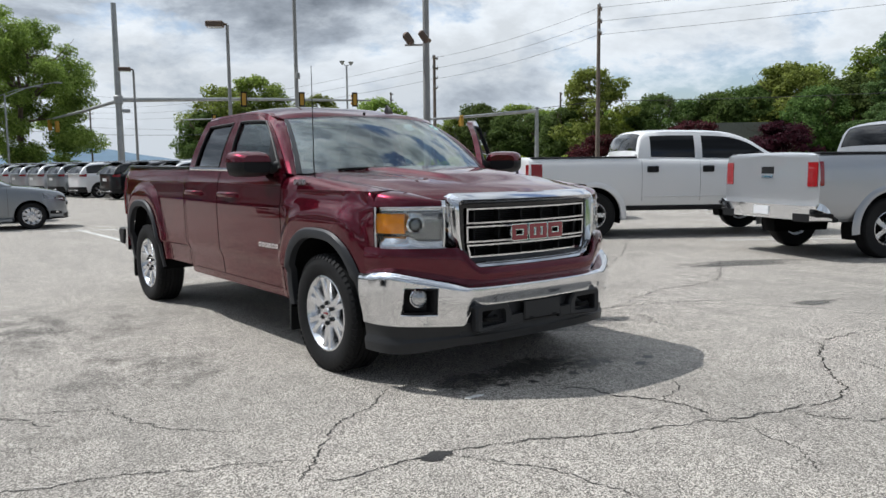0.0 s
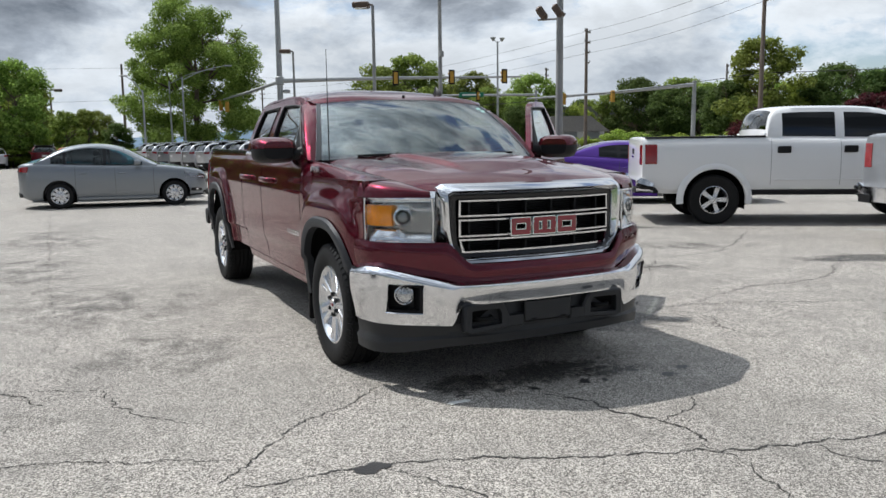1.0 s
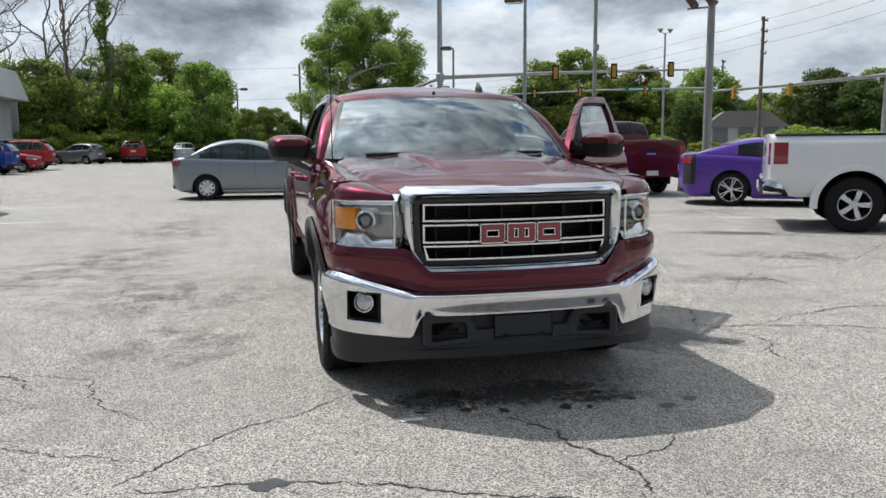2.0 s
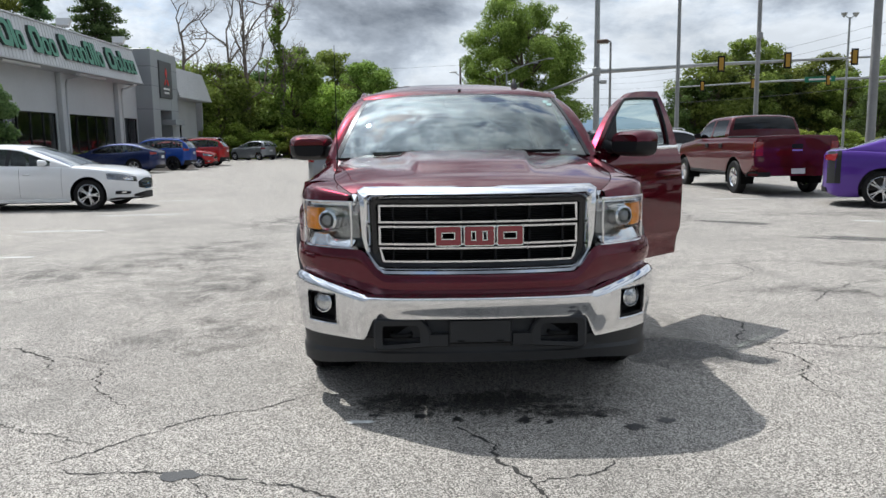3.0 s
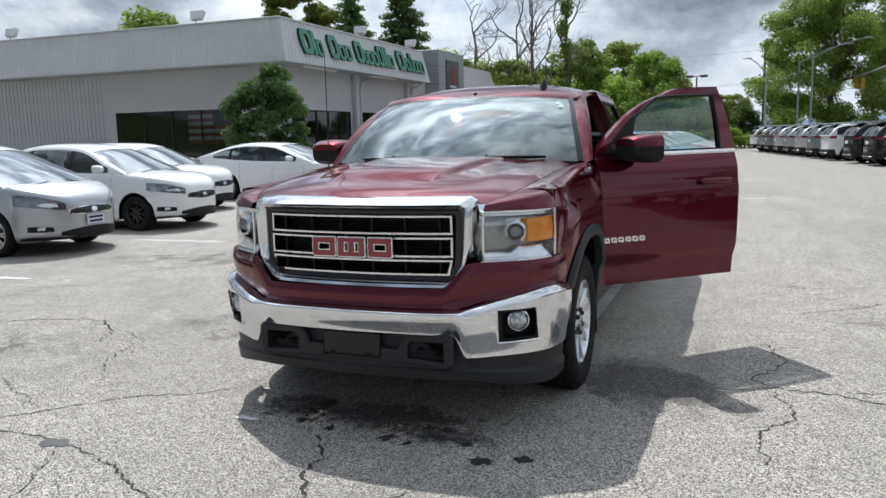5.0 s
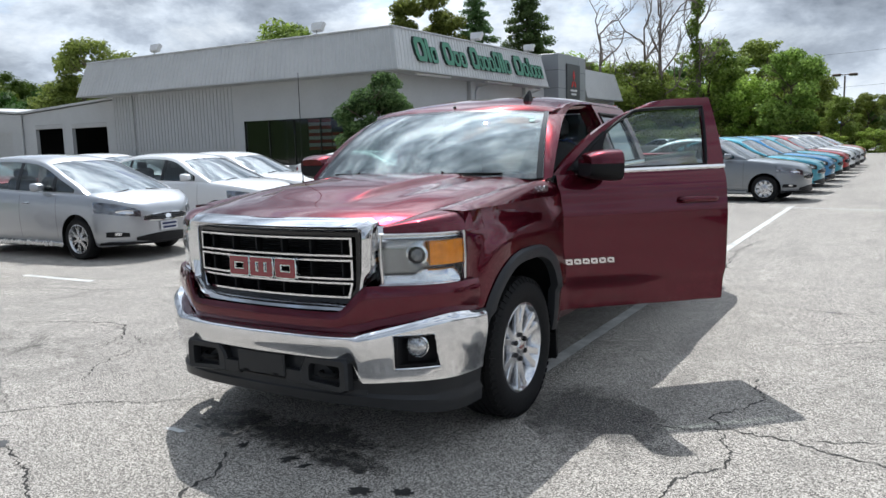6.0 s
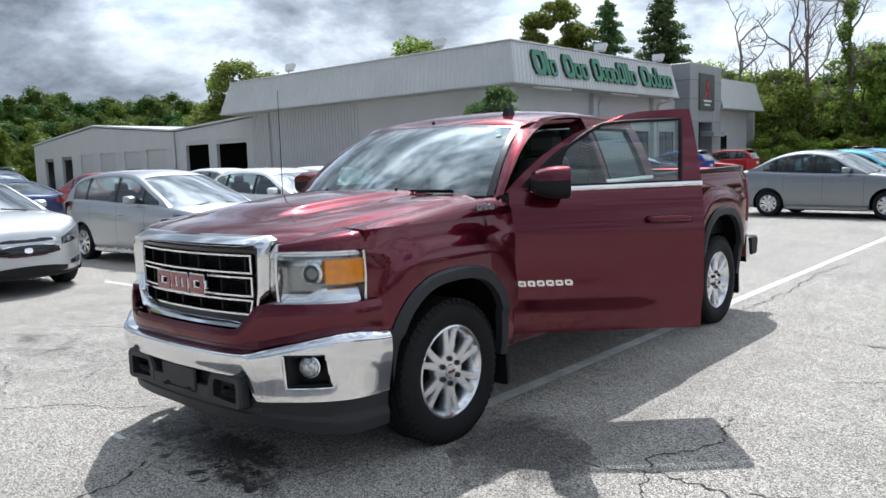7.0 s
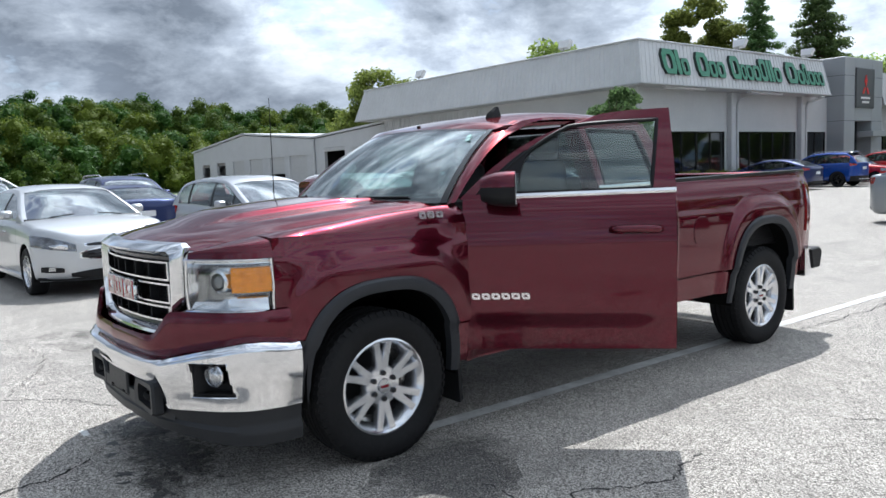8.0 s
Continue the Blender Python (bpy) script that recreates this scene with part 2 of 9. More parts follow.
M_SIGN_INDOOR_DARK = simple("dark_sign_and_indoor_shade", (0.075, 0.08, 0.085), 0.45, vary=0.1)
M_SIGNGREEN = simple("sign_green", (0.03, 0.20, 0.11), 0.4, vary=0.12, scale=4)
M_SIGNSIDE = simple("sign_return_dark", (0.02, 0.035, 0.03), 0.5, vary=0.1)
M_SIGNRED = simple("sign_red", (0.55, 0.03, 0.03), 0.4, vary=0.1)
M_SIGNWHITE = simple("sign_white", (0.72, 0.72, 0.72), 0.4, vary=0.05)
M_NAVY = simple("flag_navy", (0.02, 0.03, 0.10), 0.8, vary=0.1)
M_FLAGRED = simple("flag_red", (0.42, 0.03, 0.04), 0.8, vary=0.1)
# near black: the shade inside the garage is put into its colour
M_GARAGE_SHADE = simple("garage_interior_shade", (0.012, 0.012, 0.012), 0.9, vary=0.4, scale=0.5)
M_GDOOR = simple("roll_door_white", (0.46, 0.465, 0.46), 0.55, vary=0.08)
M_BARK = simple("bark", (0.13, 0.10, 0.075), 0.95, vary=0.35, scale=3, grain=25, bump=0.6)
M_BARKPALE = simple("pale_dead_bark", (0.20, 0.165, 0.14), 0.95, vary=0.3, scale=2, grain=20, bump=0.5)
M_LEAF = leaves("leaves_mid_green", (0.092, 0.140, 0.026), (0.33, 0.410, 0.098))
M_LEAF_DK = leaves("leaves_dark_green", (0.045, 0.080, 0.022), (0.15, 0.215, 0.06))
M_LEAF_LT = leaves("leaves_light_green", (0.13, 0.195, 0.026), (0.42, 0.50, 0.105))
M_LEAF_PINE = leaves("pine_needles", (0.055, 0.10, 0.038), (0.17, 0.25, 0.09))
M_LEAF_PLUM = leaves("plum_leaves", (0.022, 0.006, 0.010), (0.085, 0.020, 0.030))
# the air's haze is put into the far ridge's blue base colour
M_HAZY_RIDGE = simple("hazy_distant_ridge", (0.13, 0.20, 0.27), 1.0, vary=0.14, scale=0.006, grain=0.05)
M_WOODS = simple("woodland_floor", (0.052, 0.090, 0.018), 1.0, vary=0.85, scale=0.6, grain=3.0, bump=1.0)
M_BRICK = simple("brown_brick_far", (0.22, 0.14, 0.10), 0.9, vary=0.2)
M_ROOF = simple("roof_grey", (0.20, 0.19, 0.18), 0.8, vary=0.2)
M_GREENSIGN = simple("street_sign_green", (0.01, 0.16, 0.09), 0.4, vary=0.05)
M_STRIPE = simple("matt_black_stripe", (0.012, 0.012, 0.013), 0.5)


def soft_stain(name, color, rough, strong, scale, wide=0.36, ragged=0.65, broken=False):
    """A stain that breaks up towards its edge in ragged blotches."""
    m, k = material(name)
    tc = k.n("ShaderNodeTexCoord")
    gen, co = tc.outputs["Generated"], tc.outputs["Object"]
    sp = k.n("ShaderNodeSeparateXYZ", {0: gen})
    dx, dy = k.math("SUBTRACT", sp.outputs[0], 0.5), k.math("SUBTRACT", sp.outputs[1], 0.5)
    rad = k.math("SQRT", k.math("ADD", k.math("MULTIPLY", dx, dx), k.math("MULTIPLY", dy, dy)))
    if broken:
        f = k.math("MULTIPLY", k.ramp(k.noise(co, scale, 9.0, ragged, 0.25), [(0.46, 0.0), (0.58, 1.0)]), k.ramp(rad, [(0.12, 1.0), (0.46, 0.0)]))
    else:
        f = k.math("SUBTRACT", k.math("MULTIPLY_ADD", k.noise(co, scale, 9.0, ragged), 1.1, 0.05), k.math("MULTIPLY", rad, 1.25))
        f = k.ramp(f, [(0.10, 0.0), (wide, 1.0)])
    f = k.math("MULTIPLY", f, k.math("MULTIPLY", k.ramp(k.noise(co, 120.0, 3.0, 0.7), [(0.36, 0.35), (0.60, 1.0)]), strong))
    p = k.n("ShaderNodeBsdfPrincipled", {"Base Color": (*color, 1), "Roughness": rough, "Normal": k.n("ShaderNodeBump", {"Height": k.noise(co, 90.0, 3.0), "Strength": 0.5, "Distance": 0.004}).outputs[0]})
    tr = k.n("ShaderNodeBsdfTransparent")
    mx = k.n("ShaderNodeMixShader", {0: f, 1: tr.outputs[0], 2: p.outputs[0]})
    k.n("ShaderNodeOutputMaterial", {0: mx.outputs[0]})
    return m


M_DAMP = soft_stain("faint_damp_asphalt", (0.085, 0.082, 0.078), 0.6, 0.75, 3.0)
M_DRIP = soft_stain("wet_drips", (0.035, 0.034, 0.034), 0.4, 0.85, 14.0)
M_WEATHER = soft_stain("weathered_asphalt_patch", (0.085, 0.081, 0.075), 0.85, 0.60, 2.6, 0.30, 0.80, True)
M_GLASS_SHOP = glass("shop_glass", (0.60, 0.62, 0.63), 0.75)
M_LEAF_HOLLY = leaves("holly_leaves", (0.044, 0.080, 0.026), (0.165, 0.230, 0.085))
M_LEAF_WOODS = leaves("dark_woodland_leaves", (0.024, 0.054, 0.010), (0.076, 0.136, 0.024), 0.9, 0.6, 0.38, 0.40)
M_LEAF_WOODS_MID = leaves("mid_woodland_leaves", (0.045, 0.084, 0.013), (0.125, 0.192, 0.032), 0.9, 0.6, 0.38, 0.40)
M_LEAF_WOODS_LT = leaves("light_woodland_leaves", (0.078, 0.122, 0.014), (0.185, 0.245, 0.036), 0.9, 0.6, 0.38, 0.40)

# ---- mesh helpers ----
class Geo:
    """Collects points and faces of one mesh."""

    def __init__(self):
        self.v, self.f = [], []

    def add(self, v, f):
        o = len(self.v)
        self.v.extend([tuple(map(float, p)) for p in v])
        self.f.extend([tuple(i + o for i in q) for q in f])
        return self

    def box(self, c, s, b=0.0, rz=0.0):
        """A box with centre c, size s and chamfer b."""
        hx, hy, hz = s[0] / 2, s[1] / 2, s[2] / 2
        b = min(b, hx * 0.9, hy * 0.9, hz * 0.9)
        if b <= 0:
            p = [(x, y, z) for z in (-hz, hz) for x, y in ((-hx, -hy), (hx, -hy), (hx, hy), (-hx, hy))]
            f = [(3, 2, 1, 0), (4, 5, 6, 7), (0, 1, 5, 4), (1, 2, 6, 5), (2, 3, 7, 6), (3, 0, 4, 7)]
        else:
            p, n = [], 8
            for z, i in ((-hz, b), (-hz + b, 0), (hz - b, 0), (hz, b)):
                ax, ay = hx - i, hy - i
                p += [(-ax + b, -ay, z), (ax - b, -ay, z), (ax, -ay + b, z), (ax, ay - b, z), (ax - b, ay, z), (-ax + b, ay, z), (-ax, ay - b, z), (-ax, -ay + b, z)]
            f = [tuple(range(n))[::-1], tuple(range(3 * n, 4 * n))]
            for r in range(3):
                f += [(r * n + i, r * n + (i + 1) % n, (r + 1) * n + (i + 1) % n, (r + 1) * n + i) for i in range(n)]
        cs, sn = math.cos(rz), math.sin(rz)
        return self.add([(c[0] + x * cs - y * sn, c[1] + x * sn + y * cs, c[2] + z) for x, y, z in p], f)

    def grid(self, P, wrap=False, thick=0.0, flip=False):
        """A sheet through an (n, m, 3) array of points; thick: a solid panel of that depth behind it."""
        P = np.asarray(P, float)
        n, m = P.shape[:2]
        idx = lambda i, j: i * m + j
        cols = m if wrap else m - 1
        f = [(idx(i, j), idx(i, (j + 1) % m), idx(i + 1, (j + 1) % m), idx(i + 1, j)) for i in range(n - 1) for j in range(cols)]
        if flip:
            f = [q[::-1] for q in f]
        if not thick:
            return self.add(P.reshape(-1, 3), f)
        du, dv = np.gradient(P, axis=0), np.gradient(P, axis=1)
        nr = np.cross(dv, du)
        nr /= np.maximum(np.linalg.norm(nr, axis=2, keepdims=True), 1e-9)
        Q = P + nr * thick * (-1 if flip else 1)
        N = n * m
        f2 = [tuple(i + N for i in q[::-1]) for q in f]
        rim = [idx(0, j) for j in range(m)] + [idx(i, m - 1) for i in range(1, n)] + [idx(n - 1, j) for j in range(m - 2, -1, -1)] + [idx(i, 0) for i in range(n - 2, 0, -1)]
        side = [(rim[k], rim[k] + N, rim[(k + 1) % len(rim)] + N, rim[(k + 1) % len(rim)]) for k in range(len(rim))]
        if flip:
            side = [q[::-1] for q in side]
        return self.add(np.concatenate([P.reshape(-1, 3), Q.reshape(-1, 3)]), f + f2 + side)

    def rings(self, R, caps=True):
        """Joins closed rings of equal count."""
        R = [np.asarray(r, float) for r in R]
        n = len(R[0])
        f = [(r * n + i, r * n + (i + 1) % n, (r + 1) * n + (i + 1) % n, (r + 1) * n + i) for r in range(len(R) - 1) for i in range(n)]
        if caps:
            f += [tuple(range(n))[::-1], tuple(range((len(R) - 1) * n, len(R) * n))]
        return self.add(np.concatenate(R), f)

    def tube(self, pts, rad, n=8):
        """A round bar through points; rad a number or one a point."""
        pts = np.asarray(pts, float)
        rad = np.broadcast_to(np.asarray(rad, float), (len(pts),))
        R, up = [], None
        for i, p in enumerate(pts):
            d = pts[min(i + 1, len(pts) - 1)] - pts[max(i - 1, 0)]
            d = d / max(np.linalg.norm(d), 1e-9)
            if up is None:
                up = np.array([0, 0, 1.0]) if abs(d[2]) < 0.9 else np.array([1.0, 0, 0])
            a = np.cross(d, up)
            a /= max(np.linalg.norm(a), 1e-9)
            b = np.cross(a, d)
            up = b
            R.append([p + rad[i] * (math.cos(t) * a + math.sin(t) * b) for t in np.arange(n) * 2 * math.pi / n])
        return self.rings(R)

    def cyl(self, a, b, r, n=16, r2=None):
        return self.tube([a, b], [r, r if r2 is None else r2], n)

    def lathe(self, prof, n=32, axis=0, centre=(0, 0, 0), close=False):
        """Turns (radius, offset) pairs about an axis through centre."""
        R = []
        for r, h in prof:
            ring = []
            for t in np.arange(n) * 2 * math.pi / n:
                a, b = r * math.cos(t), r * math.sin(t)
                q = [0.0, 0.0, 0.0]
                q[axis], q[(axis + 1) % 3], q[(axis + 2) % 3] = h, a, b
                ring.append([q[i] + centre[i] for i in range(3)])
            R.append(ring)
        if close:
            R.append(R[0])
        return self.rings(R, caps=not close)

    def prism(self, poly, axis, a, b, bevel=0.0):
        """A polygon (two coordinates, in the order of the remaining axes) pushed from a to b along an axis."""
        poly = np.asarray(poly, float)
        c = poly.mean(0)

        def ring(h, k):
            out = []
            for p in poly:
                d = c - p
                q = p + d / max(np.linalg.norm(d), 1e-9) * k
                out.append([h, q[0], q[1]] if axis == 0 else [q[0], h, q[1]] if axis == 1 else [q[0], q[1], h])
            return out
        s = 1 if b > a else -1
        if bevel:
            return self.rings([ring(a, bevel), ring(a + s * bevel, 0), ring(b - s * bevel, 0), ring(b, bevel)])
        return self.rings([ring(a, 0), ring(b, 0)])

    def moved(self, m):
        self.v = [tuple(m @ Vector(p)) for p in self.v]
        return self

    def mirrored(self):
        """The same in mirror image across x = 0."""
        g = Geo()
        g.v = [(-x, y, z) for x, y, z in self.v]
        g.f = [q[::-1] for q in self.f]
        return g


def mesh_of(name, geo, mat, sharp=38.0, fix=True):
    me = bpy.data.meshes.new(name)
    me.from_pydata(geo.v, [], geo.f)
    if fix and len(geo.f) < 60000:
        bm = bmesh.new()
        bm.from_mesh(me)
        bmesh.ops.recalc_face_normals(bm, faces=bm.faces)
        bm.to_mesh(me)
        bm.free()
    me.materials.append(mat)
    me.shade_smooth()
    me.set_sharp_from_angle(angle=radians(sharp))
    return me


def part(name, geo, mat, parent=None, label="", sharp=38.0, fix=True):
    """Links a Geo as one mesh object under a thing or a part."""
    ob = new(name, mesh_of(name, geo, mat, sharp, fix))
    if parent is not None:
        ob.parent = parent
    if label:
        tagged(ob, label)
    return ob


def thing(name, label, category, group="", m=None):
    ob = new(name)
    ob.empty_display_size = 0.2
    if m is not None:
        ob.matrix_basis = m
    return tagged(ob, label, category, group)


def structure(name, geo, mat, label="", category="", sharp=38.0):
    ob = part(name, geo, mat, None, "", sharp)
    return tagged(ob, label, category, kind="structure")


def lerp(a, b, t):
    return a + (b - a) * t


def sstep(a, b, x):
    t = np.clip((np.asarray(x, float) - a) / (b - a), 0, 1)
    return t * t * (3 - 2 * t)


def curve(points, n):
    """n points at even steps on a smooth line through the given points."""
    P = np.asarray(points, float)
    Q = np.vstack([2 * P[0] - P[1], P, 2 * P[-1] - P[-2]])
    out = []
    for i in range(1, len(Q) - 2):
        for t in np.linspace(0, 1, 24, endpoint=False):
            a, b, c, d = Q[i - 1], Q[i], Q[i + 1], Q[i + 2]
            out.append(0.5 * (2 * b + (c - a) * t + (2 * a - 5 * b + 4 * c - d) * t * t + (3 * b - a - 3 * c + d) * t ** 3))
    out.append(P[-1])
    out = np.array(out)
    s = np.concatenate([[0], np.cumsum(np.linalg.norm(np.diff(out, axis=0), axis=1))])
    u = np.linspace(0, s[-1], n)
    return np.stack([np.interp(u, s, out[:, k]) for k in range(P.shape[1])], 1)


def sheet_cut(geo, P, inside, snap, thick=0.0):
    """A sheet with a hole: faces wholly inside go, and points of the remaining faces that lie inside move to the hole's edge."""
    P = np.asarray(P, float)
    n, m = P.shape[:2]
    ins = inside(P)
    keep = []
    for i in range(n - 1):
        for j in range(m - 1):
            q = ((i, j), (i, j + 1), (i + 1, j + 1), (i + 1, j))
            if not all(ins[a] for a in q):
                keep.append(q)
    used = {a for q in keep for a in q}
    R = P.copy()
    for a in used:
        if ins[a]:
            R[a] = snap(P[a])
    idx = {a: i for i, a in enumerate(sorted(used))}
    pts = [R[a] for a in sorted(used)]
    return geo.add(pts, [tuple(idx[a] for a in q) for q in keep])

# ---- ground ----
g = Geo().grid([[(x, y, -0.012) for y in np.linspace(-1500, 2500, 12)] for x in np.linspace(-2200, 2200, 12)])
structure("ground", g, M_GRASS, "green grassy ground round the lot", "ground")
g = Geo().box((-12, 20, -0.10), (130, 130, 0.2))
structure("pavement", g, M_ASPHALT, "weathered light grey cracked asphalt of a car lot", "pavement")
g = Geo().box((0, 150, -0.10), (900, 14, 0.195))
structure("road", g, M_ROAD, "grey asphalt road beyond the lot", "road")

# distant ridge, its haze coloured in, and wooded hill
R = []
for a in np.linspace(-75, 40, 70):
    b = radians(90 + a)
    h = 24 + 30 * noise.noise((a * 0.11, 3.1, 0)) + 8 * noise.noise((a * 0.35, 1.7, 0))
    h *= 0.35 + 0.65 * float(sstep(38, 5, a))
    R.append([(1500 * math.cos(b), 1500 * math.sin(b), -5), (1560 * math.cos(b), 1560 * math.sin(b), h * 0.6), (1650 * math.cos(b), 1650 * math.sin(b), h)])
structure("backdrop", Geo().grid(R), M_HAZY_RIDGE, "hazy blue mountain ridge on the horizon", "mountains")


def hill_z(x, y):
    """Height of the wooded hill behind the service wing."""
    d = sstep(-92, -165, x) * (1 - sstep(90, 190, y)) * sstep(-230, -90, y)
    return -0.3 + 10.4 * float(d) * (1.05 + 0.25 * noise.noise((x * 0.02, y * 0.02, 0)))


g = Geo().grid([[(x, y, hill_z(x, y)) for y in np.linspace(-240, 200, 45)] for x in np.linspace(-90, -330, 30)])
structure("hill", g, M_WOODS, "low hill under dense woodland", "hill")

# painted bay lines
for i, (x0, y0, x1, y1, w_) in enumerate(((0.735, 1.2, 0.735, 15.2, 0.10), (-6.9, 5.95, -5.3, 6.0, 0.09), (-6.9, 8.9, -5.6, 8.95, 0.09), (-6.9, 11.6, -5.0, 11.7, 0.09), (-6.9, 15.3, -5.2, 15.4, 0.09), (-6.9, 2.8, -5.6, 2.85, 0.09),
                                         (6.8, 8.6, 9.2, 7.4, 0.09), (6.2, 13.3, 9.8, 13.2, 0.09), (8.6, 4.2, 12.2, 1.4, 0.09), (0.3, 14.9, 3.0, 14.4, 0.09))):
    n = 30
    d = np.array([x1 - x0, y1 - y0])
    nv = np.array([-d[1], d[0]]) / np.linalg.norm(d) * w_ / 2
    rows = []
    for k, t in enumerate(np.linspace(0, 1, n)):
        p = np.array([x0, y0]) + d * t
        j = 0.010 * noise.noise((i * 7.3, t * 40, 0))
        rows.append([(*(p - nv * (1 + j * 8)), 0.004), (*(p + nv * (1 + j * 8)), 0.004)])
    structure("parking_line", Geo().grid(rows), M_LINE, "worn white painted parking line on asphalt", "parking line")


# cracks, stains and patches
def crack(points, width, seed, step=0.022, rough=0.55):
    rnd = random.Random(seed)
    P = curve(points, max(6, int(np.linalg.norm(np.diff(np.array(points), axis=0), axis=1).sum() / step)))
    L, off = [], 0.0
    rows = []
    for i, p in enumerate(P):
        off = off * 0.90 + rnd.uniform(-1, 1) * 0.030 * rough
        d = P[min(i + 1, len(P) - 1)] - P[max(i - 1, 0)]
        nv = np.array([-d[1], d[0]]) / max(np.linalg.norm(d), 1e-6)
        c = p + nv * (off + rnd.uniform(-1, 1) * 0.010)
        w = width * rnd.uniform(0.12, 1.15) * (0.3 + 0.7 * math.sin(math.pi * min(1, (i + 0.5) / len(P))) ** 0.4)
        rows.append([(*(c - nv * w), 0.0025), (*c, 0.0018), (*(c + nv * w), 0.0025)])
    structure("pavement_crack", Geo().grid(rows), M_CRACK, "dark jagged crack in the asphalt", "crack")


NEAR_CRACKS = [
    ([(-1.9, -0.62), (-1.2, -0.72), (-0.6, -0.95), (0.0, -1.18), (0.6, -1.42), (1.1, -1.45), (1.7, -1.05), (2.4, -0.75), (3.4, -0.9)], 0.010),
    ([(-0.15, -0.20), (-0.02, -0.42), (0.03, -0.62), (0.16, -0.86), (0.14, -1.18)], 0.013),
    ([(0.58, -1.42), (0.62, -1.70), (0.98, -1.95)], 0.008),
    ([(-2.0, -0.55), (-1.75, -0.30), (-1.25, 0.1), (-0.9, 0.35)], 0.007),
    ([(2.05, 2.25), (2.12, 1.75), (1.95, 1.45), (2.05, 1.1)], 0.010),
    ([(2.4, 1.25), (3.2, 1.5), (4.6, 1.6), (6.2, 2.6)], 0.011),
    ([(1.5, 1.10), (2.2, 1.22), (2.9, 1.0), (4.0, 0.4)], 0.010),
]
SIDE_CRACKS = [
    ([(3.0, 2.5), (3.8, 3.3), (5.2, 3.6), (7.5, 5.2)], 0.010),
    ([(-4.3, 1.1), (-3.4, 1.5), (-2.9, 1.3), (-2.7, 0.9)], 0.011),
    ([(-6.2, 2.2), (-4.9, 2.6), (-3.6, 3.4), (-2.4, 3.7)], 0.009),
    ([(-2.75, 14.5), (-2.72, 9.0), (-2.66, 5.0), (-2.60, 2.0)], 0.0045),
    ([(-5.6, 4.6), (-4.4, 4.9), (-2.6, 5.2)], 0.008),
    ([(0.95, 5.2), (1.02, 6.6), (0.92, 8.1), (1.1, 9.4)], 0.012),
]
FAR_CRACKS = [
    ([(1.6, 4.6), (2.6, 4.4), (3.6, 4.7), (4.4, 4.2)], 0.008),
    ([(-3.6, 11.0), (-2.2, 10.8), (-0.6, 11.2)], 0.011),
    ([(3.6, 8.2), (4.4, 9.6), (4.9, 12.0), (6.0, 14.0)], 0.014),
    ([(-5.0, -1.0), (-3.9, -0.6), (-3.0, -0.9), (-2.3, -0.8)], 0.008),
    ([(1.9, -1.15), (1.8, -1.6), (2.3, -2.1)], 0.008),
    ([(0.16, -0.86), (0.45, -0.80), (0.58, -0.62)], 0.006),
]
MORE_CRACKS = [
    ([(2.05, 1.10), (2.10, 0.75), (1.96, 0.45), (2.02, 0.10)], 0.008),
    ([(-1.35, -0.70), (-1.05, -1.15), (-0.95, -1.60)], 0.006),
    ([(0.12, -1.16), (0.10, -1.55), (-0.15, -1.95)], 0.006),
    ([(-2.9, 1.3), (-2.4, 1.05), (-2.2, 0.5), (-1.9, 0.2)], 0.006),
    ([(-4.6, -0.1), (-3.6, 0.15), (-2.7, 0.05), (-1.9, -0.35)], 0.006),
    ([(-5.2, 3.3), (-4.2, 3.9), (-3.1, 4.2), (-2.2, 4.6)], 0.007),
    ([(-4.9, 7.4), (-3.4, 7.1), (-1.6, 7.5)], 0.008),
    ([(2.9, 0.9), (3.5, 0.2), (3.7, -0.5), (4.4, -1.0)], 0.007),
    ([(2.2, 3.2), (3.1, 3.9), (3.3, 4.8), (4.1, 5.6)], 0.008),
    ([(3.8, 6.4), (5.2, 6.9), (6.0, 8.0)], 0.009),
    ([(1.4, 7.2), (2.6, 7.6), (3.6, 7.4), (4.7, 8.1)], 0.008),
]
for i, (pts, w_) in enumerate(NEAR_CRACKS + SIDE_CRACKS + FAR_CRACKS + MORE_CRACKS):
    crack(pts, w_, 40 + i)


def blot(cx, cy, rx, ry, seed, mat, label, turn=0.0, z=0.003, ragged=0.45, name="pavement_stain"):
    """A thin irregular patch on the ground."""
    n = 56
    ring = []
    for a in np.linspace(0, 2 * math.pi, n, endpoint=False):
        k = 1 + ragged * noise.noise((math.cos(a) * 1.6 + seed * 5.1, math.sin(a) * 1.6, seed)) + 0.45 * ragged * noise.noise((math.cos(a) * 6 + seed, math.sin(a) * 6, seed))
        x, y = rx * k * math.cos(a), ry * k * math.sin(a)
        ring.append((cx + x * math.cos(turn) - y * math.sin(turn), cy + x * math.sin(turn) + y * math.cos(turn), z))
    structure(name, Geo().add(ring + [(cx, cy, z)], [(i, (i + 1) % n, n) for i in range(n)]), mat, label, "stain")


blot(-1.353, -0.699, 0.085, 0.055, 3, M_STAIN, "small round dark oil spot on asphalt")
blot(0.10, 0.14, 0.62, 0.26, 5, M_DRIP, "wet dark drips under the truck nose", 0.08, ragged=0.4)
blot(-0.42, 0.16, 0.34, 0.18, 6, M_DRIP, "wet dark drips under the truck nose", 0.5, ragged=0.4)
blot(0.50, -0.02, 0.34, 0.12, 7, M_DRIP, "wet dark drips under the truck nose", -0.2, ragged=0.4)
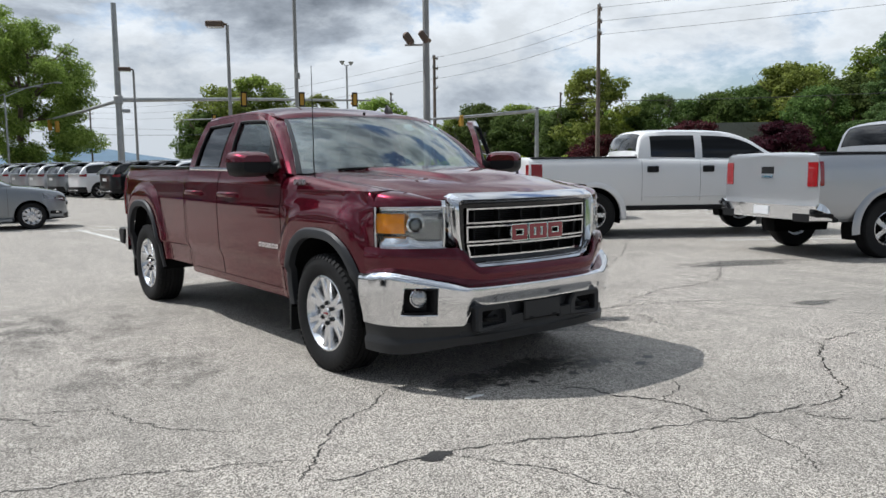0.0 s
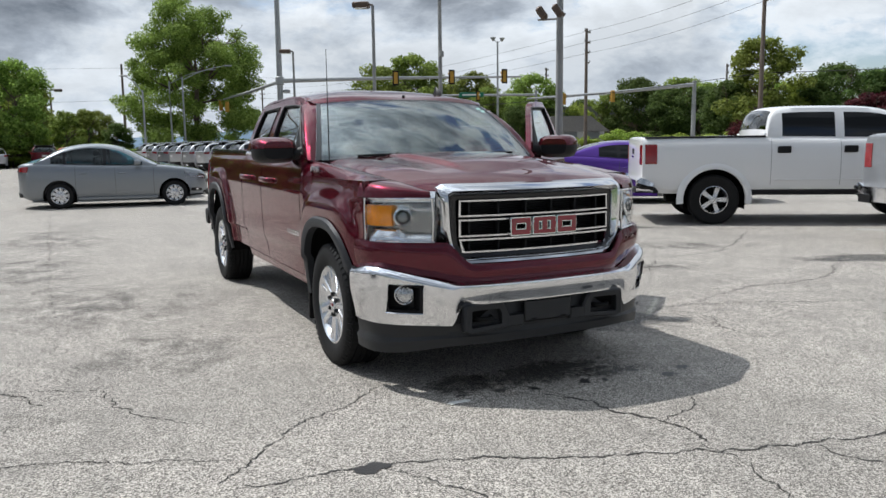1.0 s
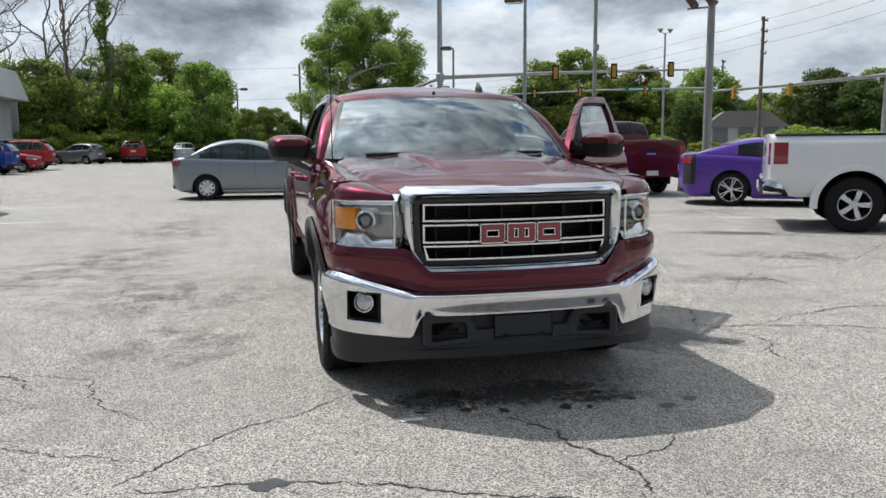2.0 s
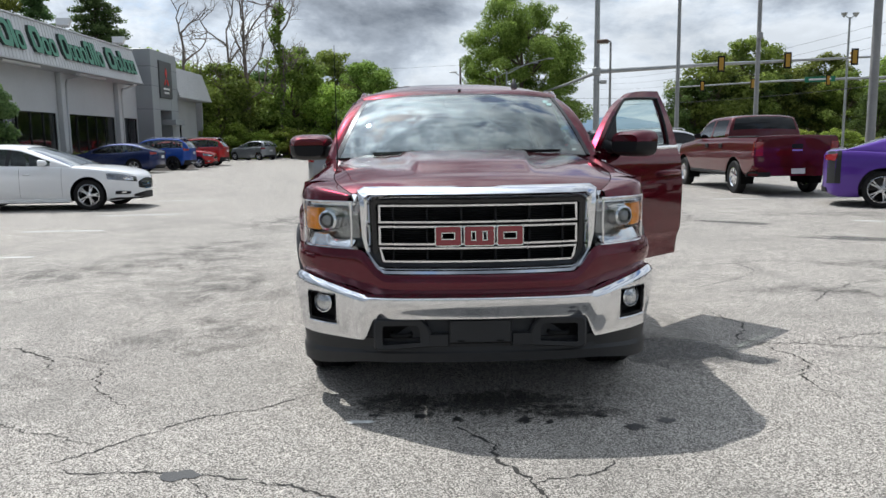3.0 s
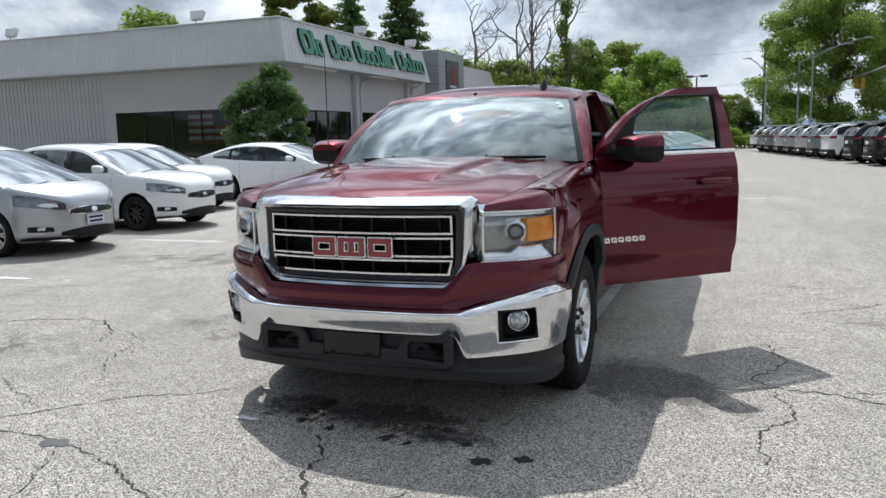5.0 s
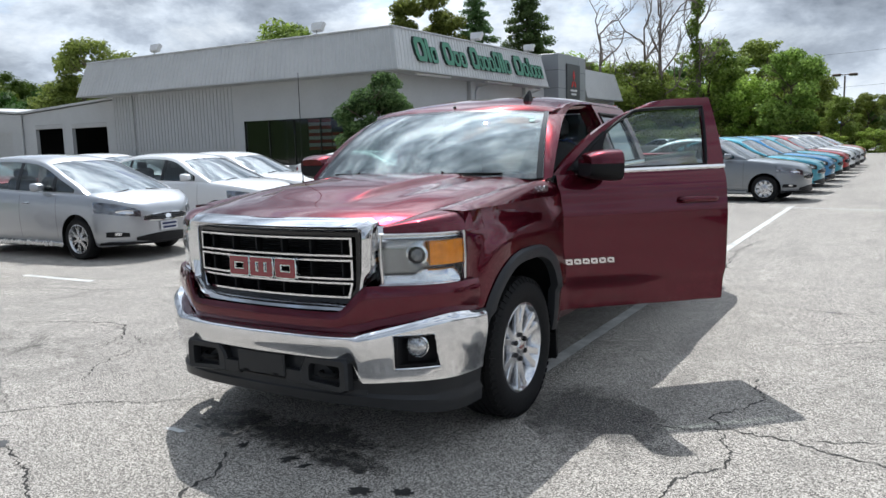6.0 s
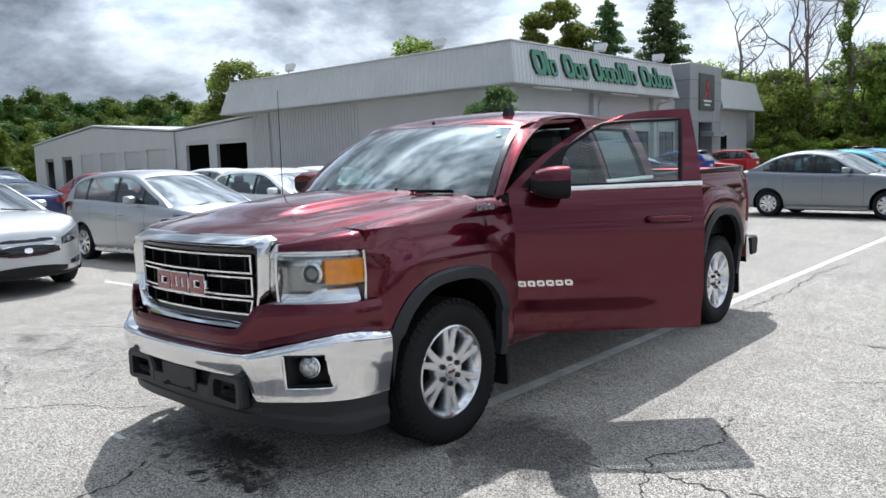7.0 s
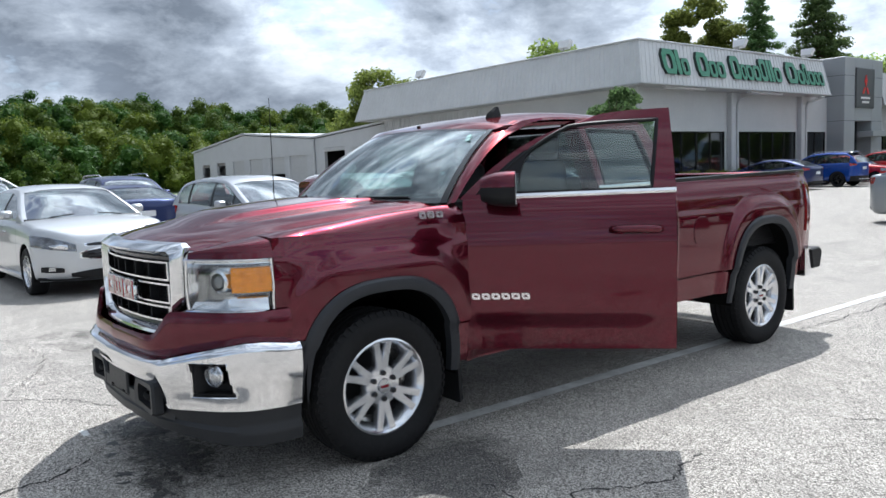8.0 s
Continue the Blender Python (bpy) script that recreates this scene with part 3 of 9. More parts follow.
blot(0.75, -0.26, 0.06, 0.04, 8, M_STAIN, "small dark drip spot on asphalt", ragged=0.7)
blot(0.93, -0.18, 0.05, 0.03, 9, M_STAIN, "small dark drip spot on asphalt", ragged=0.7)
blot(1.32, 1.08, 0.86, 0.40, 11, M_DAMP, "damp dark stain on asphalt beside the truck", -0.65, ragged=0.35)
blot(6.2, 2.1, 1.5, 0.30, 14, M_DAMP, "large damp stain on the asphalt", -0.45, ragged=0.5)
blot(5.6, 6.4, 1.3, 0.22, 15, M_DAMP, "large damp stain on the asphalt", -0.5, ragged=0.5)
blot(4.8, 8.6, 1.2, 0.16, 16, M_DAMP, "large damp stain on the asphalt", -0.7, ragged=0.5)
blot(3.9, 0.1, 0.45, 0.10, 17, M_DAMP, "damp stain on the asphalt", -0.4, ragged=0.5)
blot(2.3, 4.4, 0.05, 0.02, 20, M_STAIN, "bit of dark debris on asphalt", 0.3)
blot(-0.62, -0.12, 0.085, 0.022, 21, M_PATCH, "small pale paint fleck on asphalt", 0.0, 0.006)
for i, (x, y, rx, ry, tn) in enumerate(((-2.3, 3.6, 1.9, 0.9, 0.9), (-3.2, 6.0, 2.2, 1.0, 1.1), (-1.9, 1.8, 1.2, 0.5, 0.8), (-4.6, 4.6, 1.8, 0.7, 0.4), (-2.6, 9.5, 2.0, 0.8, 1.2), (-3.5, 0.6, 1.2, 0.35, 0.3), (3.2, 3.0, 1.2, 0.3, -0.4), (4.9, 4.2, 1.6, 0.35, -0.5), (7.0, 9.6, 2.2, 0.6, -0.4))):
    blot(x, y, rx, ry, 60 + i, M_WEATHER, "worn dark weathering on the asphalt", tn, 0.0022 + 0.0002 * i, ragged=0.5)
for i, (x, y, r) in enumerate(((-0.55, -0.02, 0.035), (0.22, -0.13, 0.05), (0.34, -0.16, 0.03), (-0.12, -0.10, 0.04), (0.62, -0.10, 0.03), (-0.3, -0.04, 0.045))):
    blot(x, y, r, r * 0.6, 80 + i, M_STAIN, "small dark drip spot on asphalt", i * 0.7, 0.0034, ragged=0.9)

# ---- showroom ----
EX, EY = -17.45, 27.25
WX, WY = -18.65, 28.45
shop = thing("showroom_building", "long low white showroom with ribbed metal fascia and dark windows", "building")


def mitred(a, b, inward, top_z, low_z, lean, trim_a, trim_b, rib=0.30):
    """The fascia as a sheet whose ends run along the corner's slope."""
    a, b, inward = np.array(a, float), np.array(b, float), np.array(inward, float)
    L = np.linalg.norm(b - a)
    d = (b - a) / L
    n = int(L / rib)
    rows = []
    for i in range(n + 1):
        for off, out in ((0.0, 0.0), (0.44, 0.0), (0.50, 0.025), (0.66, 0.025), (0.72, 0.0)):
            s = min((i + off) * rib, L) / L
            lo = a + d * (s * L)
            hi = a + d * (trim_a + s * (L - trim_a - trim_b)) + inward * lean
            rows.append([(*(lo - inward * out), low_z), (*(hi - inward * out), top_z)])
    return Geo().grid(rows, thick=0.04)


TOPZ, LOWZ, LEAN = 7.02, 5.05, 0.55
part("fascia_front", mitred((EX, EY), (EX, 44.9), (-1, 0), TOPZ, LOWZ, LEAN, LEAN, 0.0), M_MANSARD, shop, "ribbed off-white metal fascia")
part("fascia_side", mitred((-41.3, EY), (EX, EY), (0, 1), TOPZ, LOWZ, LEAN, LEAN, LEAN), M_MANSARD, shop, "ribbed off-white metal fascia")
part("fascia_far", mitred((EX, 52.12), (EX, 60.3), (-1, 0), 6.75, 4.65, LEAN, 0.0, LEAN), M_MANSARD, shop, "ribbed off-white metal fascia")
g = Geo().box((EX - 0.6, (EY + 44.9) / 2, LOWZ - 0.02), (1.3, 44.9 - EY, 0.05))
g.box(((-41.3 + EX) / 2, EY + 0.62, LOWZ - 0.025), (EX + 41.3, 1.3, 0.05))
g.box((EX - 0.6, 56.1, 4.63), (1.3, 8.2, 0.05))
part("soffit", g, M_SHADOWLINE, shop)
g = Geo()
g.box((EX - LEAN, (EY + LEAN + 44.9) / 2, TOPZ + 0.03), (0.14, 44.9 - EY - LEAN, 0.08), 0.01)
g.box(((-40.7 + EX - LEAN) / 2, EY + LEAN, TOPZ + 0.031), (EX - LEAN + 40.8, 0.14, 0.08), 0.01)
part("roof_coping", g, M_WALL, shop)
part("roof", Geo().box(((-41 + WX) / 2, 44.5, 6.6), (22, 32, 0.2)), M_ROOF, shop)
# walls with openings
WIN_T, WIN_B = 2.98, 0.35


def wall_run(axis, fixed, spans, z1, holes, thick=0.25):
    """A wall along an axis with rectangular openings; holes: (from, to, low, high)."""
    a, b = spans
    cuts = sorted({a, b, *[h[0] for h in holes], *[h[1] for h in holes]})
    out = []
    for p, q in zip(cuts[:-1], cuts[1:]):
        hs = [h for h in holes if h[0] <= p + 1e-6 and q <= h[1] + 1e-6]
        zs = [(0, z1)] if not hs else [(0, hs[0][2]), (hs[0][3], z1)]
        for lo, hi in zs:
            if hi - lo < 0.01:
                continue
            c, s = (p + q) / 2, q - p
            if axis == "y":
                out.append(Geo().box((fixed - thick / 2, c, (lo + hi) / 2), (thick, s, hi - lo)))
            else:
                out.append(Geo().box((c, fixed + thick / 2, (lo + hi) / 2), (s, thick, hi - lo)))
    return out


FRONT_HOLES = [(29.6, 35.8, WIN_B, WIN_T), (37.05, 43.2, WIN_B, WIN_T), (44.3, 46.8, WIN_B, WIN_T)]
for g in wall_run("y", WX, (WY, 46.9), 5.03, FRONT_HOLES) + wall_run("y", WX, (52.12, 60.0), 4.62, [(53.0, 56.0, 0.2, 2.8)]):
    part("wall_panel", g, M_WALL, shop)
SIDE_HOLES = [(-28.5, -21.4, WIN_B + 0.3, 3.06)]
for g in wall_run("x", WY, (-39.5, WX), 5.03, SIDE_HOLES):
    part("wall_panel", g, M_WALL, shop)
part("back_wall", Geo().box((-29, 61.2, 3.2), (21, 0.3, 6.4)), M_WALL, shop)
part("back_wall", Geo().box((-39.6, 45, 3.2), (0.3, 32, 6.4)), M_WALL, shop)
# ribbed cladding of the blind wall
rib = mesh_of("wall_rib", Geo().box((0, 0, 2.5), (0.06, 0.04, 5.0), 0.01), M_WALL)
for x in np.arange(-39.4, -29.3, 0.28):
    o = new("wall_rib", rib)
    o.parent = shop
    o.location = (x, WY - 0.02, 0)
part("downpipe", Geo().tube([(-37.6, WY - 0.08, 5.0), (-37.6, WY - 0.08, 0.1)], 0.06, 8), M_WALL, shop)
for (y0, y1, z0, z1) in FRONT_HOLES + [(53.0, 56.0, 0.2, 2.8)]:
    n = max(2, round((y1 - y0) / 1.15))
    win = part("window", Geo().box((WX - 0.10, (y0 + y1) / 2, (z0 + z1) / 2), (0.012, y1 - y0, z1 - z0)), M_GLASS_SHOP, shop, "dark plate glass shop window")
    for k in range(n + 1):
        yy = lerp(y0, y1, k / n)
        part("mullion", Geo().box((WX - 0.08, yy, (z0 + z1) / 2), (0.08, 0.06, z1 - z0), 0.008), M_GLOSSBLACK, win)
    part("window_head", Geo().box((WX - 0.08, (y0 + y1) / 2, z1 - 0.03), (0.085, y1 - y0, 0.06), 0.008), M_GLOSSBLACK, win)
for (x0, x1, z0, z1) in SIDE_HOLES:
    win = part("window", Geo().box(((x0 + x1) / 2, WY + 0.10, (z0 + z1) / 2), (x1 - x0, 0.012, z1 - z0)), M_GLASS_SHOP, shop, "dark plate glass shop window")
    for k in range(5):
        part("mullion", Geo().box((lerp(x0, x1, k / 4), WY + 0.08, (z0 + z1) / 2), (0.06, 0.08, z1 - z0), 0.008), M_GLOSSBLACK, win)
# added floor and partitions; the dim inside is put into their dark colour
part("showroom_floor", Geo().box((-29, 44, 0.02), (20, 31, 0.04)), M_SIGN_INDOOR_DARK, shop)
part("showroom_partition", Geo().box((-26, 44, 2.4), (0.2, 30, 4.8)).box((-30, 36, 2.4), (17, 0.2, 4.8)), M_SIGN_INDOOR_DARK, shop)
for yy in (36.2, 43.5):
    part("column", Geo().box((WX + 0.14, yy, 2.5), (0.28, 0.42, 5.0), 0.03), M_WALL, shop)
    part("rain_pipe", Geo().tube(curve([(EX - 0.5, yy + 1.6, 5.0), (WX + 0.30, yy + 0.75, 4.65), (WX + 0.22, yy + 0.45, 4.3), (WX + 0.22, yy + 0.45, 0.1)], 16), 0.07, 8), M_WALL, shop)
part("column", Geo().box((WX + 0.1, WY - 0.1, 2.5), (0.5, 0.5, 5.0), 0.03), M_WALL, shop)
for yy in (29.5, 36.8):
    part("strip_light", Geo().box((EX - 0.35, yy + 1.5, LOWZ - 0.10), (0.25, 3.2, 0.10), 0.02), M_SIGNWHITE, shop)
# entrance tower with recessed doorway
TX = -17.6
tower = part("entrance_tower", Geo().box((TX - 0.9, 47.6, 3.7), (1.8, 1.4, 7.4), 0.03), M_TOWER, shop, "grey panelled entrance tower")
part("tower_panel", Geo().box((TX - 0.9, 51.35, 3.7), (1.796, 1.5, 7.4), 0.03), M_TOWER, tower)
part("tower_panel", Geo().box((TX - 0.9, 49.45, 5.5), (1.793, 2.3, 3.8), 0.01), M_TOWER, tower)
for z in (3.6, 5.1, 6.3):
    part("panel_joint", Geo().box((TX + 0.001, 49.5, z), (0.02, 5.2, 0.025)), M_SIGN_INDOOR_DARK, tower)
    part("panel_joint", Geo().box((TX - 0.6, 46.90, z), (1.2, 0.02, 0.025)), M_SIGN_INDOOR_DARK, tower)
part("sign_panel", Geo().box((TX + 0.05, 49.47, 5.59), (0.10, 2.45, 2.42), 0.02), M_SIGN_INDOOR_DARK, tower, "dark square sign panel")
LZ = 5.55
part("logo_shape", Geo().prism([(49.47, LZ + 0.85), (49.67, LZ + 0.48), (49.47, LZ + 0.12), (49.27, LZ + 0.48)], 0, TX + 0.09, TX + 0.13, 0.006), M_SIGNRED, tower, "plain red diamond")
for q in (-1, 1):
    part("logo_shape", Geo().prism([(49.47 + q * 0.04, LZ + 0.08), (49.47 + q * 0.24, LZ + 0.08), (49.47 + q * 0.46, LZ - 0.30), (49.47 + q * 0.24, LZ - 0.30)], 0, TX + 0.09, TX + 0.13, 0.006), M_SIGNRED, tower, "plain red diamond")
for z, ww in ((5.0, 1.25), (4.74, 0.95)):
    part("sign_bar", Geo().box((TX + 0.105, 49.47, z), (0.03, ww, 0.13), 0.01), M_SIGNWHITE, tower, "plain pale bar")
part("entrance_canopy", Geo().box((TX + 0.15, 50.4, 2.8), (0.9, 1.9, 0.35), 0.02), M_TOWER, tower)
part("entrance_door", Geo().box((TX - 0.9, 49.45, 1.8), (0.05, 2.3, 3.6)), M_GLASS_SHOP, tower)
# sign: plain blocks of the size of its characters
WIDTHS = [(0, 1.0, "o"), (1.02, 0.30, "l"), (1.38, 0.62, "e"), (2.65, 0.95, "b"), (3.62, 0.62, "e"), (4.28, 0.68, "e"), (5.5, 0.85, "b"), (6.38, 0.45, "e"), (6.86, 0.62, "e"), (7.5, 0.68, "e"), (8.22, 0.62, "l"), (8.9, 0.28, "l"), (9.24, 0.28, "l"), (9.58, 0.68, "e"), (10.85, 1.15, "b"), (12.04, 0.65, "e"), (12.72, 0.42, "l"), (13.18, 0.65, "e"), (13.86, 0.45, "e"), (14.34, 0.55, "e")]
for off, wd, kind in WIDTHS:
    y0 = 29.05 + off * 1.015
    hgt = 1.18 if kind in "obl" else 0.80
    z0 = 5.52
    k = lambda z: EX - LEAN * (z - LOWZ) / (TOPZ - LOWZ) + 0.05
    r = min(wd, hgt) * 0.28
    ring = [(y0 + r * 0.6, z0), (y0 + wd - r * 0.6, z0), (y0 + wd, z0 + r), (y0 + wd, z0 + hgt - r), (y0 + wd - r * 0.6, z0 + hgt), (y0 + r * 0.6, z0 + hgt), (y0, z0 + hgt - r), (y0, z0 + r)]
    cx, cz = y0 + wd / 2, z0 + hgt / 2
    hole = [(lerp(cx, y, 0.42 if wd > 0.4 else 0.02), lerp(cz, z, 0.58 if wd > 0.4 else 0.02)) for y, z in ring]
    face = Geo().rings([[(k(z) + 0.10, y, z) for y, z in ring], [(k(z) + 0.10, y, z) for y, z in hole]], caps=False)
    back = Geo().rings([[(k(z) + 0.10, y, z) for y, z in hole], [(k(z) - 0.06, y, z) for y, z in hole], [(k(z) - 0.06, y, z) for y, z in ring], [(k(z) + 0.098, y, z) for y, z in ring]], caps=False)
    blk = part("sign_block", face, M_SIGNGREEN, shop, "plain green sign block")
    part("sign_return", back, M_SIGNSIDE, blk)
# flag hung at the side window
flag = thing("flag", "striped red and white flag with navy corner behind glass", "flag")
for i in range(9):
    part("stripe", Geo().box((-23.35, WY + 0.22, 2.92 - i * 0.178), (1.5, 0.012, 0.176)), M_FLAGRED if i % 2 == 0 else M_SIGNWHITE, flag)
    if i > 3:
        part("stripe", Geo().box((-22.10, WY + 0.22, 2.92 - i * 0.178), (0.9, 0.012, 0.176)), M_FLAGRED if i % 2 == 0 else M_SIGNWHITE, flag)
part("canton", Geo().box((-22.10, WY + 0.22, 2.65), (1.0, 0.012, 0.72)), M_NAVY, flag)
# floodlights on the roof edge
for x, y in ((-22.7, 28.0), (-34.8, 28.0), (-18.3, 36.5), (-18.3, 43.6)):
    fl = thing("floodlight", "small white floodlight on the roof edge", "floodlight", "roof floodlights")
    part("bracket", Geo().box((x, y, TOPZ + 0.18), (0.05, 0.05, 0.30), 0.01), M_GALV, fl)
    part("housing", Geo().prism([(-0.30, 0), (0.30, 0), (0.38, 0.42), (-0.38, 0.42)], 1, -0.10, 0.16, 0.02).moved(Matrix.Translation((x, y, TOPZ + 0.28)) @ Matrix.Rotation(radians(-25), 4, "X")), M_SIGNWHITE, fl)
# service wing
wing = thing("service_wing", "white metal service wing with open garage doors", "building")


def gable_wall(x0, x1, y, pts, doors, mat, parent):
    """A front wall under a sloping roof line with door openings."""
    top = lambda x: float(np.interp(x, [p[0] for p in pts], [p[1] for p in pts]))
    cuts = sorted({x0, x1, *[p[0] for p in pts if x0 < p[0] < x1], *[v for d in doors for v in d[:2]]})
    for a, b in zip(cuts[:-1], cuts[1:]):
        low = next((d[2] for d in doors if d[0] <= a + 1e-6 and b <= d[1] + 1e-6), 0.0)
        part("wall_panel", Geo().prism([(a, low), (b, low), (b, top(b)), (a, top(a))], 1, y, y + 0.25), mat, parent)


GY = 28.7
d1 = [(-48.2, -45.2, 3.55), (-44.2, -40.6, 3.50)]
d2 = [(-73.2, -71.2, 2.9), (-69.4, -67.3, 3.0), (-65.5, -63.0, 3.05), (-61.8, -59.1, 3.1), (-57.6, -54.9, 3.1), (-54.0, -51.0, 3.15)]
gable_wall(-49.6, -38.8, GY, [(-49.6, 4.30), (-38.8, 4.85)], d1, M_WALL, wing)
gable_wall(-75.4, -49.7, GY - 0.02, [(-75.4, 4.15), (-62.8, 5.30), (-49.7, 4.30)], d2, M_WALL, wing)
g = Geo()
for a, b, za, zb_ in ((-49.8, -38.7, 4.36, 4.92), (-75.6, -62.8, 4.20, 5.38), (-62.8, -49.6, 5.38, 4.36)):
    g.prism([(a, za), (b, zb_), (b, zb_ + 0.14), (a, za + 0.14)], 1, GY - 0.15, GY + 16)
part("roof", g, M_WALL, wing)
part("inner_wall", Geo().box((-57, GY + 9, 2.1), (37, 0.2, 4.2)).box((-57, GY + 5, 0.03), (37, 9, 0.04)), M_GARAGE_SHADE, wing)
# inner end walls coloured near black to stand for indoor shade, outer one white
for x, h in ((-75.3, 4.0), (-49.65, 4.2), (-38.85, 4.6)):
    part("end_wall", Geo().box((x, GY + 8, h / 2), (0.2, 15.5, h)), M_WALL if x < -70 else M_GARAGE_SHADE, wing)
for k, (a, b, z) in enumerate(d2):
    lowz = 0.05 if k in (2, 3, 5) else 1.7 if k == 4 else z - 0.3
    dr = part("roll_door", Geo().box(((a + b) / 2, GY + 0.12, (lowz + z) / 2), (b - a, 0.05, z - lowz), 0.005), M_GDOOR if k > 1 else M_ROOF, wing)
    for q in np.arange(lowz + 0.3, z - 0.1, 0.45):
        part("door_rib", Geo().box(((a + b) / 2, GY + 0.09, q), (b - a, 0.02, 0.03)), M_SHADOWLINE, dr)
for a, b, z in d1:
    part("roll_door", Geo().box(((a + b) / 2, GY + 0.14, z - 0.15), (b - a, 0.3, 0.28), 0.02), M_GDOOR, wing)
for x in (-49.62, -38.9):
    part("rain_pipe", Geo().tube([(x, GY - 0.12, 4.3), (x, GY - 0.12, 0.1)], 0.07, 8), M_WALL, wing)

# ---- the maroon pickup truck ----
HUB_F, HUB_R, HUB_Z = 0.985, 4.655, 0.385
truck = thing("pickup_truck", "maroon metallic pickup truck with chrome grille and open driver door", "pickup truck")

ZP = [0.42, 0.46, 0.56, 0.638, 0.655, 0.80, 1.00, 1.10, 1.115, 1.22, 1.28, 1.33]
XP = [0.928, 0.940, 0.952, 0.960, 0.984, 0.992, 0.998, 0.997, 0.990, 0.980, 0.965, 0.940]


def side_x(y, z):
    """Half the body's breadth at a place along it and a height."""
    x = np.interp(z, ZP, XP)
    front = (1 - sstep(1.36, 1.52, y)) * sstep(0.40, 0.64, y)
    x = x - front * 0.036 * sstep(1.00, 1.20, z)
    ahead = sstep(0.42, 0.60, y)
    x = x + 0.024 * ahead * (1 - sstep(1.25, 1.40, arch_r(y, z, HUB_F, 0.54))) * (1 - sstep(1.00, 1.20, z))
    x = x + 0.036 * (1 - sstep(1.20, 1.34, arch_r(y, z, HUB_R, 0.622))) * (1 - sstep(1.14, 1.24, z)) - sstep(3.49, 3.5, y) * 0.012
    return x - 0.055 * sstep(5.15, 5.55, y) ** 2 - 0.045 * sstep(0.75, 0.38, y)


def arch_half(dy):
    return np.where(dy < 0, 0.455, 0.475)


def arch_r(y, z, hub, up):
    dy, dz = np.asarray(y) - hub, np.maximum(np.asarray(z) - HUB_Z, 0)
    return (np.abs(dy / arch_half(dy)) ** 2.7 + (dz / up) ** 2.7) ** (1 / 2.7)


def arch_line(hub, up, grow=0.0, zlow=0.40, n=40):
    """The arch from front low to rear low as (y, z)."""
    out = []
    for t in np.linspace(math.pi, 0, n):
        c, s = math.cos(t), math.sin(t)
        h = (0.455 if c < 0 else 0.475) + grow
        out.append((hub + h * math.copysign(abs(c) ** (2 / 2.7), c), HUB_Z + (up + grow) * abs(s) ** (2 / 2.7)))
    return [(out[0][0], zlow)] + out + [(out[-1][0], zlow)]


def side_panel(y0, y1, zlo, zhi, sgn, arches=(), ny=None, nz=26, lip=0.03):
    """A stretch of the body's flank, with wheel openings cut out and its edges turned in."""
    ny = ny or max(4, int((y1 - y0) / 0.022))
    Y = np.linspace(y0, y1, ny)
    Z = np.linspace(0, 1, nz)
    lo = np.array([zlo(y) if callable(zlo) else zlo for y in Y])
    hi = np.array([zhi(y) if callable(zhi) else zhi for y in Y])
    YY = np.repeat(Y[:, None], nz, 1)
    ZZ = lo[:, None] + (hi - lo)[:, None] * Z[None, :]
    P = np.stack([side_x(YY, ZZ), YY, ZZ], 2)
    g = Geo()
    if arches:
        def inside(P):
            r = np.zeros(P.shape[:2], bool)
            for hub, up in arches:
                r |= arch_r(P[..., 1], P[..., 2], hub, up) < 1
            return r

        def snap(p):
            for hub, up in arches:
                r = float(arch_r(p[1], p[2], hub, up))
                if r < 1:
                    dy, dz = p[1] - hub, p[2] - HUB_Z
                    if dz > 0:
                        dy, dz = dy / max(r, 0.05), dz / max(r, 0.05)
                    else:
                        dy = math.copysign(float(arch_half(dy)), dy)
                    y, z = hub + dy, HUB_Z + dz
                    return np.array([float(side_x(y, z)), y, z])
            return p
        sheet_cut(g, P, inside, snap)
        R = P.copy()
        R[..., 0] -= lip
        g.grid(np.stack([P[0], R[0]]))
        g.grid(np.stack([R[-1], P[-1]]))
    else:
        g.grid(P, thick=lip)
    return g if sgn > 0 else g.mirrored()


def both(name, maker, mat, parent, label=""):
    """A part for either side of the truck."""
    g = maker()
    return part(name, g, mat, parent, label), part(name, g.mirrored(), mat, parent, label)


belt = lambda y: 1.318 + 0.012 * (y - 1.6)
# hood edge, from the nose to the windscreen: x, y, z
HOOD_EDGE = curve([(0.655, 0.155, 1.148), (0.735, 0.30, 1.185), (0.785, 0.52, 1.217), (0.805, 0.85, 1.248), (0.815, 1.20, 1.275), (0.82, 1.50, 1.292)], 40)
# the front corner seen from above, from the grille to the wheel: x, y
NOSE = curve([(0.0, -0.005), (0.35, 0.012), (0.60, 0.085), (0.72, 0.150), (0.84, 0.235), (0.915, 0.335), (0.945, 0.45)], 60)


def fender():
    g = side_panel(0.412, 1.552, 0.42, 1.20, 1, [(HUB_F, 0.54)], nz=44)
    rows = []
    for y in np.linspace(0.412, 1.552, 46):
        hx, hz = np.interp(y, HOOD_EDGE[:, 1], HOOD_EDGE[:, 0]), np.interp(y, HOOD_EDGE[:, 1], HOOD_EDGE[:, 2])
        sx = float(side_x(y, 1.20))
        row = curve([(sx, 1.20), (sx - 0.022, 1.20 + (hz - 1.20) * 0.55), (lerp(sx, hx, 0.5), hz - 0.006 + 0.008), (hx + 0.003, hz)], 12)
        rows.append([(x, y, z) for x, z in row] + [(hx + 0.003, y, hz - 0.03)])
    return g.grid(rows)


